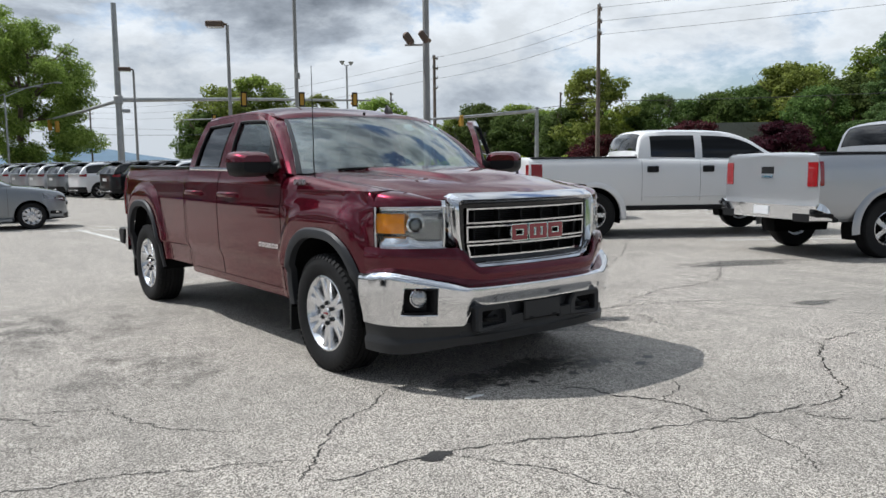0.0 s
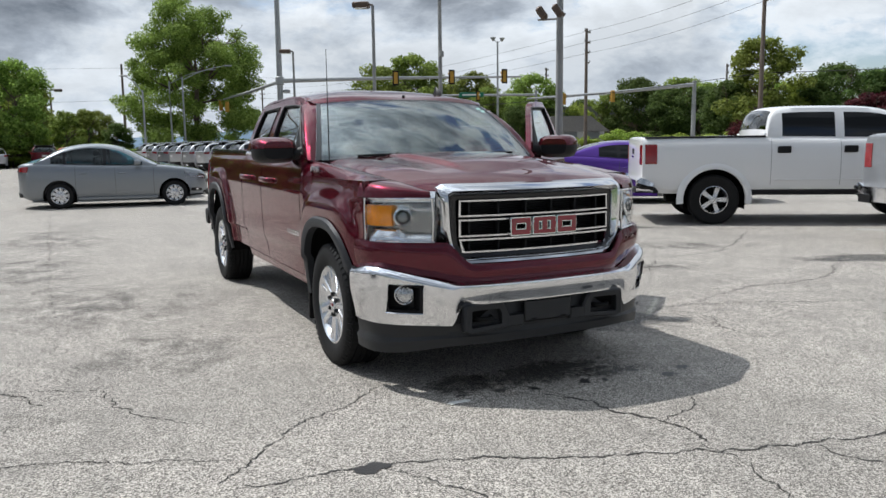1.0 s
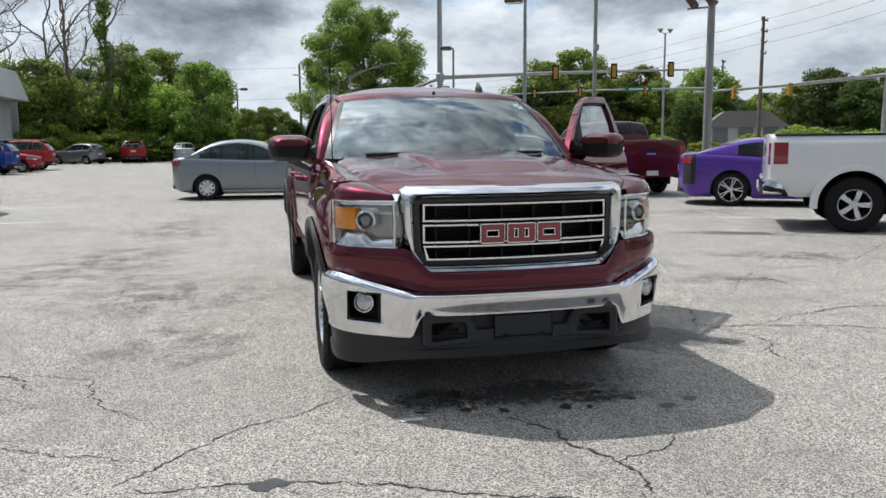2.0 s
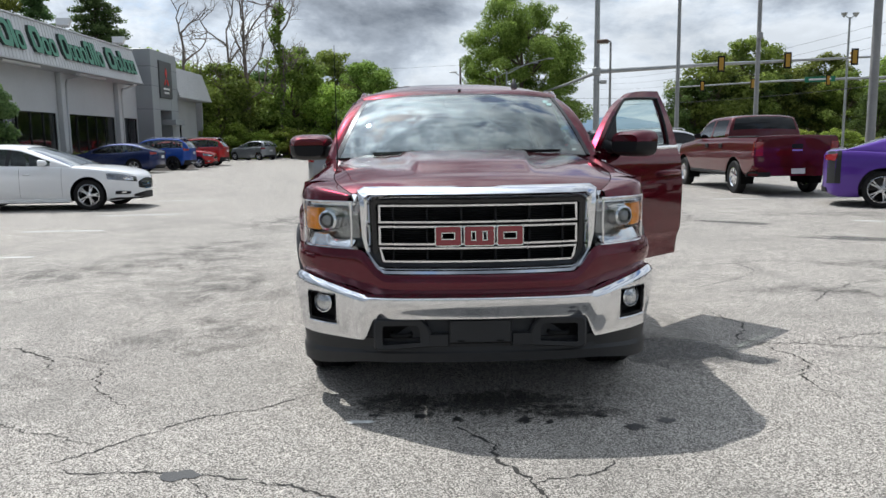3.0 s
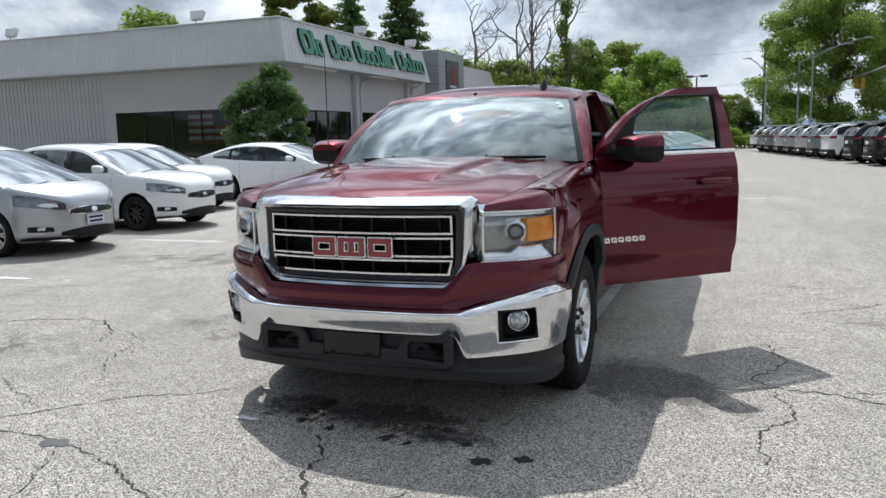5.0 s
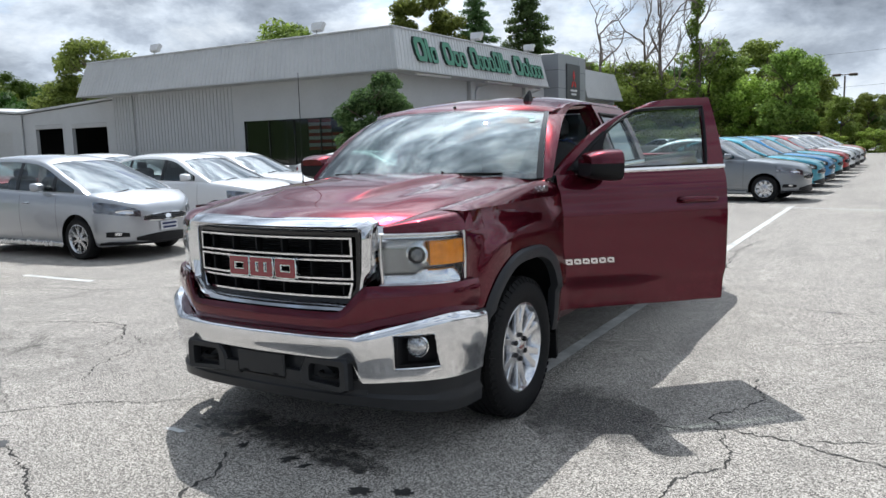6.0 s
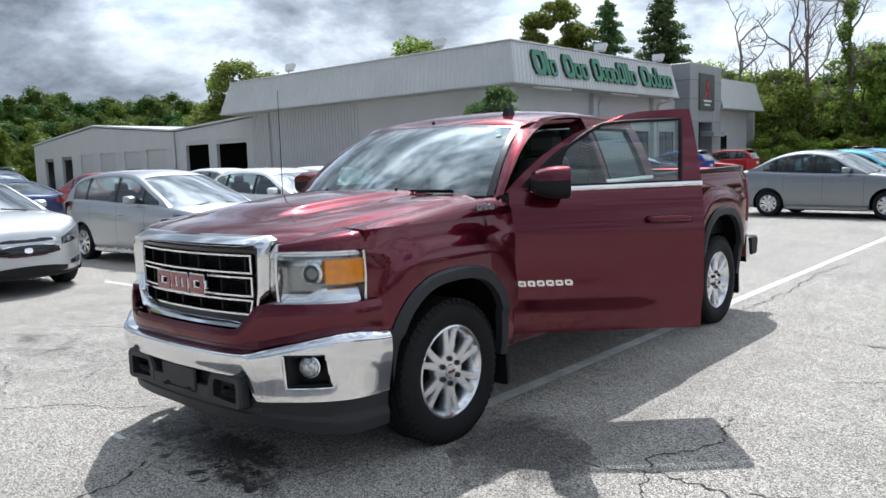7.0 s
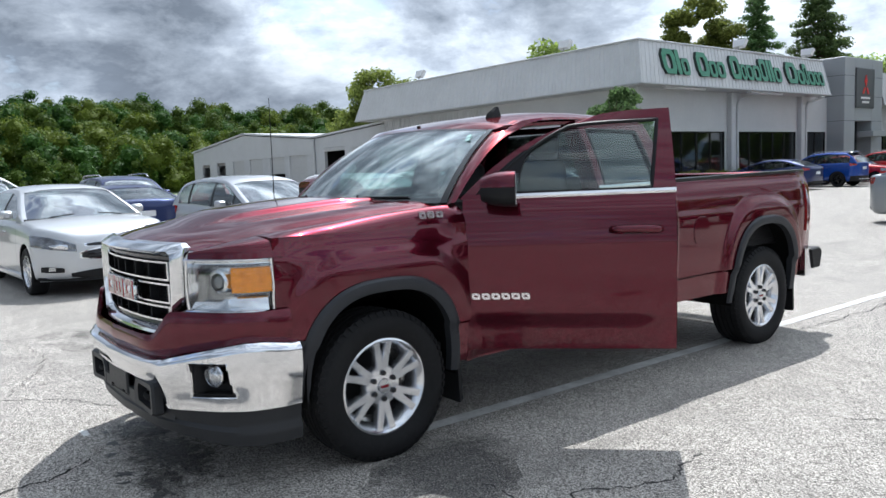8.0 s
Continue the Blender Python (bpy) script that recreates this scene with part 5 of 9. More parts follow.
both("bed_rail_cap", bed_rail, M_GLOSSBLACK, truck)
both("bed_inner_wall", lambda: Geo().box((0.835, 4.49, 1.07), (0.04, 1.98, 0.56), 0.01), M_BLACK, truck)
part("bed_floor", Geo().box((0, 4.49, 0.80), (1.72, 1.98, 0.06), 0.01), M_BLACK, truck)
part("bed_front_wall", Geo().box((0, 3.52, 1.07), (1.80, 0.04, 0.58), 0.01), M_RED, truck)
g = Geo().box((0, 5.47, 1.04), (1.62, 0.07, 0.62), 0.02)
g.box((0, 5.475, 1.355), (1.62, 0.10, 0.03), 0.012)
gate = part("tailgate", g, M_RED, truck)
part("tailgate_handle", Geo().box((0, 5.512, 1.20), (0.22, 0.02, 0.07), 0.008), M_BLACK, gate)


def tail_lamp():
    P = []
    for z in np.linspace(0.86, 1.26, 8):
        x = float(side_x(5.47, z))
        P.append([(float(side_x(5.30, z)) + 0.004, 5.36, z), (float(side_x(5.42, z)) + 0.006, 5.43, z), (x + 0.004, 5.49, z), (x - 0.05, 5.525, z), (x - 0.12, 5.53, z)])
    return Geo().grid(P, thick=-0.04)


both("tail_lamp", tail_lamp, M_REDLENS, truck, "red tail lamp")
g = Geo()
R = []
for x in np.linspace(-0.97, 0.97, 25):
    y = 5.60 - 0.14 * abs(x / 0.97) ** 4
    R.append([(x, y - 0.10, 0.70), (x, y, 0.70), (x, y + 0.012, 0.62), (x, y, 0.50), (x, y - 0.10, 0.46)])
part("rear_bumper", g.rings(R), M_CHROME, truck, "chrome step bumper")
both("bumper_corner_step", lambda: Geo().prism([(5.48, 0.52), (5.60, 0.52), (5.64, 0.66), (5.60, 0.70), (5.44, 0.69)], 0, 0.86, 0.985, 0.012), M_BLACK, truck)
t = np.linspace(0, 2 * math.pi, 26, endpoint=False)
fuel = Geo().prism([(3.80 + 0.098 * math.copysign(abs(math.cos(a)) ** 0.8, math.cos(a)), 0.98 + 0.105 * math.copysign(abs(math.sin(a)) ** 0.8, math.sin(a))) for a in t], 0, float(side_x(3.8, 0.98)) - 0.01, float(side_x(3.8, 0.98)) + 0.0035, 0.002)
part("fuel_door", fuel, M_RED, truck)


# --- arches, wells, flaps, underside
def arch_trim(hub, up, zlo_f, zlo_r):
    outer, inner = arch_line(hub, up, 0.028, 0.40), arch_line(hub, up, -0.030, 0.40)
    rows = []
    for k, ((ya, za), (yb, zb)) in enumerate(zip(outer, inner)):
        lowest = zlo_f if k == 0 else zlo_r if k == len(outer) - 1 else 0
        za, zb = max(za, lowest), max(zb, lowest)
        ym, zm = (ya + yb) / 2, (za + zb) / 2
        xa, xb = float(side_x(ya, za)), float(side_x(yb, zb))
        rows.append([(xa + 0.002, ya, za), (xa + 0.018, lerp(ya, yb, 0.2), lerp(za, zb, 0.2)), (xa + 0.022, ym, zm), (xb + 0.014, yb, zb), (xb - 0.03, yb, zb)])
    return Geo().grid(rows, thick=0.006)


for hub, up in ((HUB_F, 0.54), (HUB_R, 0.622)):
    both("wheel_arch_trim", lambda: arch_trim(hub, up, 0.70 if hub < 2 else 0.50, 0.44), M_TRIM, truck, "dark grey wheel arch moulding")

    def well():
        line = arch_line(hub, up, -0.005, 0.36, 24)
        g = Geo().grid([[(x, y, z) for y, z in line] for x in (0.50, 0.972)])
        g.grid([[(0.50, y, z) for y, z in line], [(0.50, y, 0.36) for y, z in line]])
        return g
    both("wheel_well", well, M_WELL, truck)
    both("mud_flap", lambda: Geo().prism([(hub + 0.475, 0.52), (hub + 0.50, 0.52), (hub + 0.515, 0.20), (hub + 0.495, 0.19)], 0, 0.70, 0.975, 0.006), M_BLACK, truck)
g = Geo()
for x in (-0.44, 0.44):
    g.box((x, 2.85, 0.47), (0.10, 5.0, 0.15), 0.02)
g.box((0, 2.4, 0.40), (0.50, 1.6, 0.16), 0.05)
g.box((0, 1.0, 0.55), (1.0, 1.0, 0.5), 0.05)
part("chassis_frame", g, M_UNDER, truck)
for hub in (HUB_F, HUB_R):
    g = Geo().cyl((-0.75, hub, HUB_Z), (0.75, hub, HUB_Z), 0.05, 10)
    g.lathe([(0.02, -0.14), (0.12, -0.10), (0.15, 0), (0.12, 0.10), (0.02, 0.14)], 14, axis=0, centre=(0.1, hub, HUB_Z - 0.02))
    part("axle", g, M_UNDER, truck)
g = Geo().tube(curve([(-0.45, 2.6, 0.42), (-0.5, 3.8, 0.42), (-0.62, 4.2, 0.46), (-0.66, 5.2, 0.47), (-0.80, 5.38, 0.42)], 24), 0.035, 8)
part("exhaust_pipe", g, M_UNDER, truck)


# --- wheels
def tread_block(s):
    """One shoulder block of the tyre's tread, at angle 0."""
    r0, r1 = 0.373, 0.399
    ring = lambda c, q: [(s * 0.072, r1 * c, r1 * q), (s * 0.112, (r1 - 0.006) * c, (r1 - 0.006) * q), (s * 0.131, r0 * c * 0.985, r0 * q * 0.985), (s * 0.072, r0 * c, r0 * q)]
    return Geo().add(ring(1.0, 0.0) + ring(math.cos(0.065), math.sin(0.065)), [(0, 1, 5, 4), (1, 2, 6, 5), (0, 3, 2, 1), (4, 5, 6, 7), (2, 3, 7, 6), (3, 0, 4, 7)])


TREAD = [mesh_of("tread_block", tread_block(s), M_RUBBER, 30) for s in (-1, 1)]


def truck_wheel(sgn, hub_y):
    R = 0.395
    tyre = Geo()
    prof = [(0.238, -0.105), (0.266, -0.122), (0.310, -0.134), (0.352, -0.130), (0.378, -0.118), (0.388, -0.105)]
    tread = []
    for a, b in ((-0.105, -0.068), (-0.058, -0.024), (-0.014, 0.014), (0.024, 0.058), (0.068, 0.105)):
        tread += [(R, a), (R, b), (R - 0.010, b + 0.002), (R - 0.010, b + 0.008)]
    prof = prof + tread[:-2] + [(r, -h) for r, h in prof[::-1]]
    tyre.lathe(prof, 64, axis=0, close=True)
    m = Matrix.Translation((sgn * 0.862, hub_y, HUB_Z)) @ Matrix.Rotation(0 if sgn > 0 else math.pi, 4, "Z")
    wheel = part("wheel", tyre, M_RUBBER, truck, "black all-terrain tyre on bright alloy wheel", 30)
    # shoulder blocks
    for k, me in enumerate(TREAD):
        for i in range(56):
            o = new("tread_block", me)
            o.parent = wheel
            o.matrix_basis = Matrix.Rotation(i * 2 * math.pi / 56 + 0.03 * k, 4, "X")
    rim = Geo()
    rim.lathe([(0.205, -0.11), (0.242, -0.108), (0.244, -0.095), (0.222, -0.085), (0.212, 0.0), (0.216, 0.075), (0.236, 0.093), (0.253, 0.101), (0.253, 0.114), (0.243, 0.117), (0.230, 0.104), (0.206, 0.07), (0.200, -0.02)], 56, axis=0, close=True)
    rm = part("rim", rim, M_BRIGHT, wheel, "bright machined alloy rim")
    for i in range(6):
        g = Geo()
        for s in (-1, 1):
            R_ = []
            for t in np.linspace(0, 1, 7):
                r = lerp(0.080, 0.240, t)
                ang = (i + 0.5) * math.pi / 3 + s * (0.125 + 0.052 * t)
                w = lerp(0.026, 0.0205, t) + 0.006 * (t > 0.95)
                x = 0.094 - 0.005 * math.sin(t * 2.2) + 0.020 * t
                d = np.array([0, math.cos(ang), math.sin(ang)])
                nrm = np.array([0, -math.sin(ang), math.cos(ang)])
                c = d * r
                R_.append([c + nrm * w * 0.75 + np.array([x, 0, 0]), c - nrm * w * 0.75 + np.array([x, 0, 0]), c - nrm * w + np.array([x - 0.012, 0, 0]), c - nrm * w * 0.8 + np.array([x - 0.05, 0, 0]), c + nrm * w * 0.8 + np.array([x - 0.05, 0, 0]), c + nrm * w + np.array([x - 0.012, 0, 0])])
            g.rings(R_)
        part("spoke", g, M_BRIGHT, rm)
    g = Geo().lathe([(0.002, 0.098), (0.040, 0.098), (0.100, 0.090), (0.108, 0.074), (0.104, 0.03), (0.002, 0.03)], 36, axis=0)
    part("hub", g, M_BRIGHT, rm)
    g = Geo().lathe([(0.002, 0.108), (0.034, 0.106), (0.040, 0.098), (0.04, 0.09)], 24, axis=0)
    part("centre_cap", g, M_SATIN, rm)
    g = Geo().box((0.110, 0, 0), (0.004, 0.046, 0.014), 0.001)
    part("cap_emblem", g, M_EMBLEM, rm, "plain red bar emblem")
    for i in range(6):
        a = (i + 0.5) * math.pi / 3
        y, z = 0.068 * math.cos(a), 0.068 * math.sin(a)
        part("lug_nut", Geo().lathe([(0.015, 0.085), (0.015, 0.106), (0.010, 0.112), (0.001, 0.113)], 6, axis=0, centre=(0, y, z)), M_GLOSSBLACK, rm)
    g = Geo().lathe([(0.05, -0.02), (0.175, -0.02), (0.175, -0.04), (0.05, -0.04)], 30, axis=0)
    part("brake_disc", g, M_UNDER, wheel)
    wheel.matrix_basis = m
    return wheel


for s in (1, -1):
    for hub in (HUB_F, HUB_R):
        truck_wheel(s, hub)


# --- the front end
def ribbon(pts, lo, hi, prof, rows=10, thick=0.02):
    """A panel that follows a line in plan; lo, hi: its edges by x; prof(v): how far it stands out; (x, y) pairs."""
    pts = np.asarray(pts)
    d = np.gradient(pts, axis=0)
    nrm = np.stack([d[:, 1], -d[:, 0]], 1)
    nrm /= np.linalg.norm(nrm, axis=1, keepdims=True)
    P = []
    for (x, y), (nx, ny) in zip(pts, nrm):
        a, b = lo(x, y), hi(x, y)
        P.append([(x + nx * prof(v), y + ny * prof(v), lerp(a, b, v)) for v in np.linspace(0, 1, rows)])
    return Geo().grid(P, thick=thick)


def whole(line):
    """A half line from the middle outwards, made whole."""
    line = np.asarray(line)
    return np.vstack([line[:0:-1] * np.array([-1, 1]), line])


bump_line = whole(curve([(0.0, -0.075), (0.40, -0.052), (0.60, 0.0), (0.72, 0.075), (0.84, 0.165), (0.93, 0.275), (0.968, 0.40), (0.972, 0.505)], 130))
b_top = lambda x, y: 0.640 + 0.085 * float(np.clip((abs(x) - 0.58) / 0.34, 0, 1)) - 0.02 * float(sstep(0.30, 0.5, y))
b_low = lambda x, y: 0.520 - 0.115 * float(sstep(0.535, 0.60, abs(x))) + 0.0 * y
OPEN_FOG = (0.738, 0.905, 0.472, 0.640)


def bumper_skin():
    """The chrome bumper, with an opening either side for the fog lamps."""
    pts = bump_line
    d = np.gradient(pts, axis=0)
    nrm = np.stack([d[:, 1], -d[:, 0]], 1)
    nrm /= np.linalg.norm(nrm, axis=1, keepdims=True)
    rows = 40
    P = np.zeros((len(pts), rows, 3))
    for i, ((x, y), (nx, ny)) in enumerate(zip(pts, nrm)):
        a, b = b_low(x, y), b_top(x, y)
        for j, v in enumerate(np.linspace(0, 1, rows)):
            o = 0.006 + 0.030 * float(sstep(0.0, 0.75, v)) + 0.004 * math.sin(math.pi * v) - 0.024 * max(0.0, (v - 0.90) / 0.10) ** 1.6
            P[i, j] = (x + nx * o, y + ny * o, lerp(a, b, v))
    x0, x1, z0, z1 = OPEN_FOG
    inside = lambda P: (np.abs(P[..., 0]) > x0) & (np.abs(P[..., 0]) < x1) & (P[..., 2] > z0) & (P[..., 2] < z1)

    def snap(p):
        q = p.copy()
        a = abs(p[0])
        opts = [(a - x0, 0, x0), (x1 - a, 0, x1), (p[2] - z0, 2, z0), (z1 - p[2], 2, z1)]
        _, ax, val = min(opts)
        q[ax] = math.copysign(val, p[0]) if ax == 0 else val
        return q
    g = Geo()
    sheet_cut(g, P, inside, snap)
    back = P + np.concatenate([-nrm, np.zeros((len(nrm), 1))], 1)[:, None, :] * 0.05
    g.grid(np.stack([P[:, -1], back[:, -1]], 1))
    g.grid(np.stack([back[:, 0], P[:, 0]], 1))
    return g


bumper = part("front_bumper", bumper_skin(), M_CHROME, truck, "polished chrome front bumper")


def fog_pocket():
    x0, x1, z0, z1 = OPEN_FOG
    yf = lambda x: float(np.interp(x, bump_line[:, 0], bump_line[:, 1])) - 0.034
    ring = [(x0 - 0.004, z0 - 0.004), (x1 + 0.004, z0 - 0.004), (x1 + 0.004, z1 + 0.004), (x0 - 0.004, z1 + 0.004)]
    mid = [(x0 + 0.016, z0 + 0.018), (x1 - 0.014, z0 + 0.018), (x1 - 0.014, z1 - 0.018), (x0 + 0.016, z1 - 0.018)]
    R = [[(x, yf(x) + 0.020, z) for x, z in ring], [(x, yf(x) + 0.012, z) for x, z in mid], [(x, yf(x) + 0.095, z) for x, z in mid]]
    return Geo().rings(R, caps=False).add([p for p in R[2]], [(0, 1, 2, 3)])


def fog_lamp():
    g = Geo().lathe([(0.002, -0.004), (0.034, 0.002), (0.047, 0.014), (0.049, 0.045)], 24, axis=1, centre=(0, 0, 0))
    return g.moved(Matrix.Translation((0.826, 0.132, 0.577)) @ Matrix.Rotation(radians(28), 4, "Z"))


def fog_ring():
    g = Geo().lathe([(0.049, 0.004), (0.055, 0.008), (0.057, 0.05), (0.050, 0.05)], 24, axis=1, close=True)
    return g.moved(Matrix.Translation((0.826, 0.132, 0.577)) @ Matrix.Rotation(radians(28), 4, "Z"))


def fog_rim():
    x0, x1, z0, z1 = OPEN_FOG
    yf = lambda x: float(np.interp(x, bump_line[:, 0], bump_line[:, 1])) - 0.036
    line = []
    for (a, b), (c, d) in (((x0, z0), (x1, z0)), ((x1, z0), (x1, z1)), ((x1, z1), (x0, z1)), ((x0, z1), (x0, z0))):
        line += [(lerp(a, c, t), yf(lerp(a, c, t)) + 0.012 * (z1 - lerp(b, d, t)) / (z1 - z0), lerp(b, d, t)) for t in np.linspace(0, 1, 9, endpoint=False)]
    return Geo().tube(line + [line[0]], 0.0065, 6)


M_INSERT = simple("grey_black_bumper_plastic", (0.021, 0.022, 0.024), 0.48, vary=0.15, grain=200, bump=0.15, spec=0.35)
M_FOG = simple("fog_lamp_glass", (0.50, 0.51, 0.52), 0.08, 0.75, vary=0.75, scale=55, grain=120, bump=0.5, coat=1.0)
for mk, nm, mt, lb in ((fog_pocket, "fog_lamp_pocket", M_BLACK, ""), (fog_lamp, "fog_lamp", M_FOG, "round clear fog lamp"), (fog_rim, "fog_pocket_rim", M_CHROME, "bright edge of the fog lamp pocket"), (fog_ring, "fog_lamp_ring", M_REFL, "")):
    both(nm, mk, mt, bumper, lb)

dam_line = whole(curve([(0.0, -0.03), (0.40, -0.012), (0.60, 0.03), (0.74, 0.11), (0.86, 0.21), (0.935, 0.32), (0.955, 0.45), (0.955, 0.505)], 40))
part("air_dam", ribbon(dam_line, lambda x, y: 0.285 - 0.052 * float(sstep(0.55, 0.93, abs(x))), lambda x, y: 0.412, lambda v: (0.030 if v < 0.42 else 0.014) - 0.02 * (1 - v), 9), M_INSERT, truck)
low_line = dam_line[np.abs(dam_line[:, 0]) < 0.62]
part("lower_grille_panel", ribbon(low_line, lambda x, y: 0.33, lambda x, y: 0.535, lambda v: 0.012 - 0.03 * v, 6), M_INSERT, truck)


def frame_ring(outer, inner, y0, y1):
    """A bevelled frame between two outlines (x, z) of equal count, from depth y0 back to y1."""
    mid = [(lerp(a[0], b[0], 0.25), lerp(a[1], b[1], 0.25)) for a, b in zip(outer, inner)]
    return Geo().rings([[(x, y1, z) for x, z in outer], [(x, y0 + 0.012, z) for x, z in outer], [(x, y0, z) for x, z in mid], [(x, y0 + 0.004, z) for x, z in inner], [(x, y1 + 0.05, z) for x, z in inner]], caps=False)


for s in (-1, 1):
    # raised frame of the tow hook opening, its inner end sloping to the plate bracket
    outer = [(s * q, z) for q, z in ((0.545, 0.505), (0.530, 0.522), (0.300, 0.522), (0.262, 0.470), (0.250, 0.440), (0.250, 0.372), (0.520, 0.356), (0.545, 0.372))]
    inner = [(s * q, z) for q, z in ((0.500, 0.478), (0.492, 0.486), (0.326, 0.486), (0.310, 0.466), (0.308, 0.445), (0.308, 0.396), (0.492, 0.386), (0.500, 0.392))]
    hook = part("tow_hook_surround", frame_ring(outer, inner, -0.062, -0.01), M_INSERT, truck)
    part("tow_hook_recess", Geo().box((s * 0.405, 0.0, 0.436), (0.21, 0.012, 0.115), 0.004), M_WELL, hook)
    part("bumper_guard_step", Geo().prism([(s * 0.268, 0.372), (s * 0.268, 0.440), (s * 0.160, 0.440), (s * 0.160, 0.372)], 1, -0.060, -0.02, 0.008), M_INSERT, truck)
for s in (-1, 1):
    g = Geo().tube(curve([(s * 0.45, 0.02, 0.435), (s * 0.45, -0.030, 0.432), (s * 0.405, -0.045, 0.430), (s * 0.36, -0.030, 0.432), (s * 0.36, 0.02, 0.435)], 14), 0.013, 8)
    part("tow_hook", g, M_UNDER, truck)
bracket = part("plate_bracket", Geo().box((0, -0.058, 0.452), (0.318, 0.020, 0.125), 0.008), M_INSERT, truck)
for q in (-0.10, 0.10):
    part("bracket_slot", Geo().box((q, -0.0695, 0.404), (0.035, 0.004, 0.008), 0.001), M_WELL, bracket)

# body-coloured panel between bumper and lamps
fas_line = whole(curve([(0.0, -0.045), (0.40, -0.022), (0.58, 0.045), (0.66, 0.095), (0.74, 0.145), (0.84, 0.218), (0.925, 0.325), (0.955, 0.45), (0.957, 0.47)], 56))
f_hi = lambda x, y: lerp(0.745, 0.868, float(sstep(0.465, 0.605, abs(x))))
part("front_fascia", ribbon(fas_line, lambda x, y: b_top(x, y) - 0.03, f_hi, lambda v: -0.012 + 0.048 * math.sin(math.pi * (0.02 + 0.72 * v)), 12), M_RED, truck)

# headlamps
LAMP = [p for p in NOSE if p[0] > 0.630 and p[1] < 0.36]
lamp_line = curve([tuple(p) for p in LAMP[::3]] + [(0.936, 0.405)], 24)


def lamp_strip(s0, s1, z0, z1, out, thick=0.012, rows=5, bow=0.0):
    n = len(lamp_line)
    a, b = int(s0 * (n - 1)), int(math.ceil(s1 * (n - 1)))
    return ribbon(lamp_line[a:b + 1], lambda x, y: z0, lambda x, y: z1, lambda v: out + bow * math.sin(math.pi * v), rows, thick)


for s in (1, -1):
    fl = (lambda g: g) if s > 0 else (lambda g: g.mirrored())
    lamp = part("headlamp", fl(lamp_strip(0, 1, 0.858, 1.112, -0.075, 0.01)), M_LAMPBACK, truck, "clear headlamp with amber corner and chrome trim")
    part("chrome_brow", fl(lamp_strip(0.02, 0.98, 1.072, 1.108, -0.006, 0.05, 6, -0.014)), M_LAMPCHROME, lamp)
    low = ribbon(lamp_line[1:-1], lambda x, y: 0.866, lambda x, y: lerp(0.905, 0.930, float(sstep(0.78, 0.82, x))), lambda v: -0.006 - 0.030 * v ** 1.3, 8, 0.05)
    part("chrome_base", fl(low), M_LAMPCHROME, lamp)
    part("amber_marker", fl(lamp_strip(0.60, 0.975, 0.952, 1.066, -0.008, 0.04, 5, 0.006)), M_AMBER, lamp, "amber turn signal lens")
    k = int(0.36 * (len(lamp_line) - 1))
    cx, cy = lamp_line[k]
    m = Matrix.Translation((cx + 0.012, cy + 0.045, 1.005)) @ Matrix.Rotation(radians(22), 4, "Z")
    part("projector_ring", fl(Geo().lathe([(0.043, -0.030), (0.054, -0.022), (0.058, 0.03), (0.046, 0.03)], 28, axis=1, close=True).moved(m)), M_LAMPCHROME, lamp)
    part("projector_lens", fl(Geo().lathe([(0.002, -0.036), (0.026, -0.029), (0.042, -0.004), (0.043, 0.03)], 24, axis=1).moved(m)), M_PROJECTOR, lamp)
    bx, by = lamp_line[1]
    part("chrome_rim", fl(Geo().tube([(bx, by - 0.006, 0.864), (bx - 0.003, by - 0.010, 0.99), (bx, by - 0.006, 1.108)], 0.0065, 8)), M_CHROME, lamp)
    for zt in (0.864, 1.108):
        rim = Geo().tube([(x + 0.004, y - 0.004, zt) for x, y in lamp_line[::3]], 0.0065, 8)
        part("chrome_rim", fl(rim), M_CHROME, lamp)
    ex, ey = lamp_line[-1]
    part("chrome_rim", fl(Geo().tube([(ex + 0.005, ey, 0.864), (ex + 0.006, ey + 0.006, 0.99), (ex + 0.005, ey, 1.108)], 0.0075, 8)), M_CHROME, lamp)
    part("clear_lens", fl(lamp_strip(0.0, 1.0, 0.860, 1.110, 0.006, 0.004, 8, 0.008)), M_LENS, lamp)

# grille
front_y = lambda x: -0.012 + 0.085 * (abs(x) / 0.62) ** 2.2
OUT = [(-0.625, 1.165), (-0.590, 1.186), (0.590, 1.186), (0.625, 1.165), (0.612, 0.93), (0.590, 0.865), (0.520, 0.748), (0.490, 0.733), (-0.490, 0.733), (-0.520, 0.748), (-0.590, 0.865), (-0.612, 0.93)]
INN = [(-0.553, 1.105), (-0.535, 1.118), (0.535, 1.118), (0.553, 1.105), (0.548, 0.93), (0.542, 0.835), (0.505, 0.785), (0.480, 0.776), (-0.480, 0.776), (-0.505, 0.785), (-0.542, 0.835), (-0.548, 0.93)]


def dense(poly, n=10):
    out = []
    for a, b in zip(poly, poly[1:] + poly[:1]):
        out += [(lerp(a[0], b[0], t), lerp(a[1], b[1], t)) for t in np.linspace(0, 1, n, endpoint=False)]
    return np.array(out)


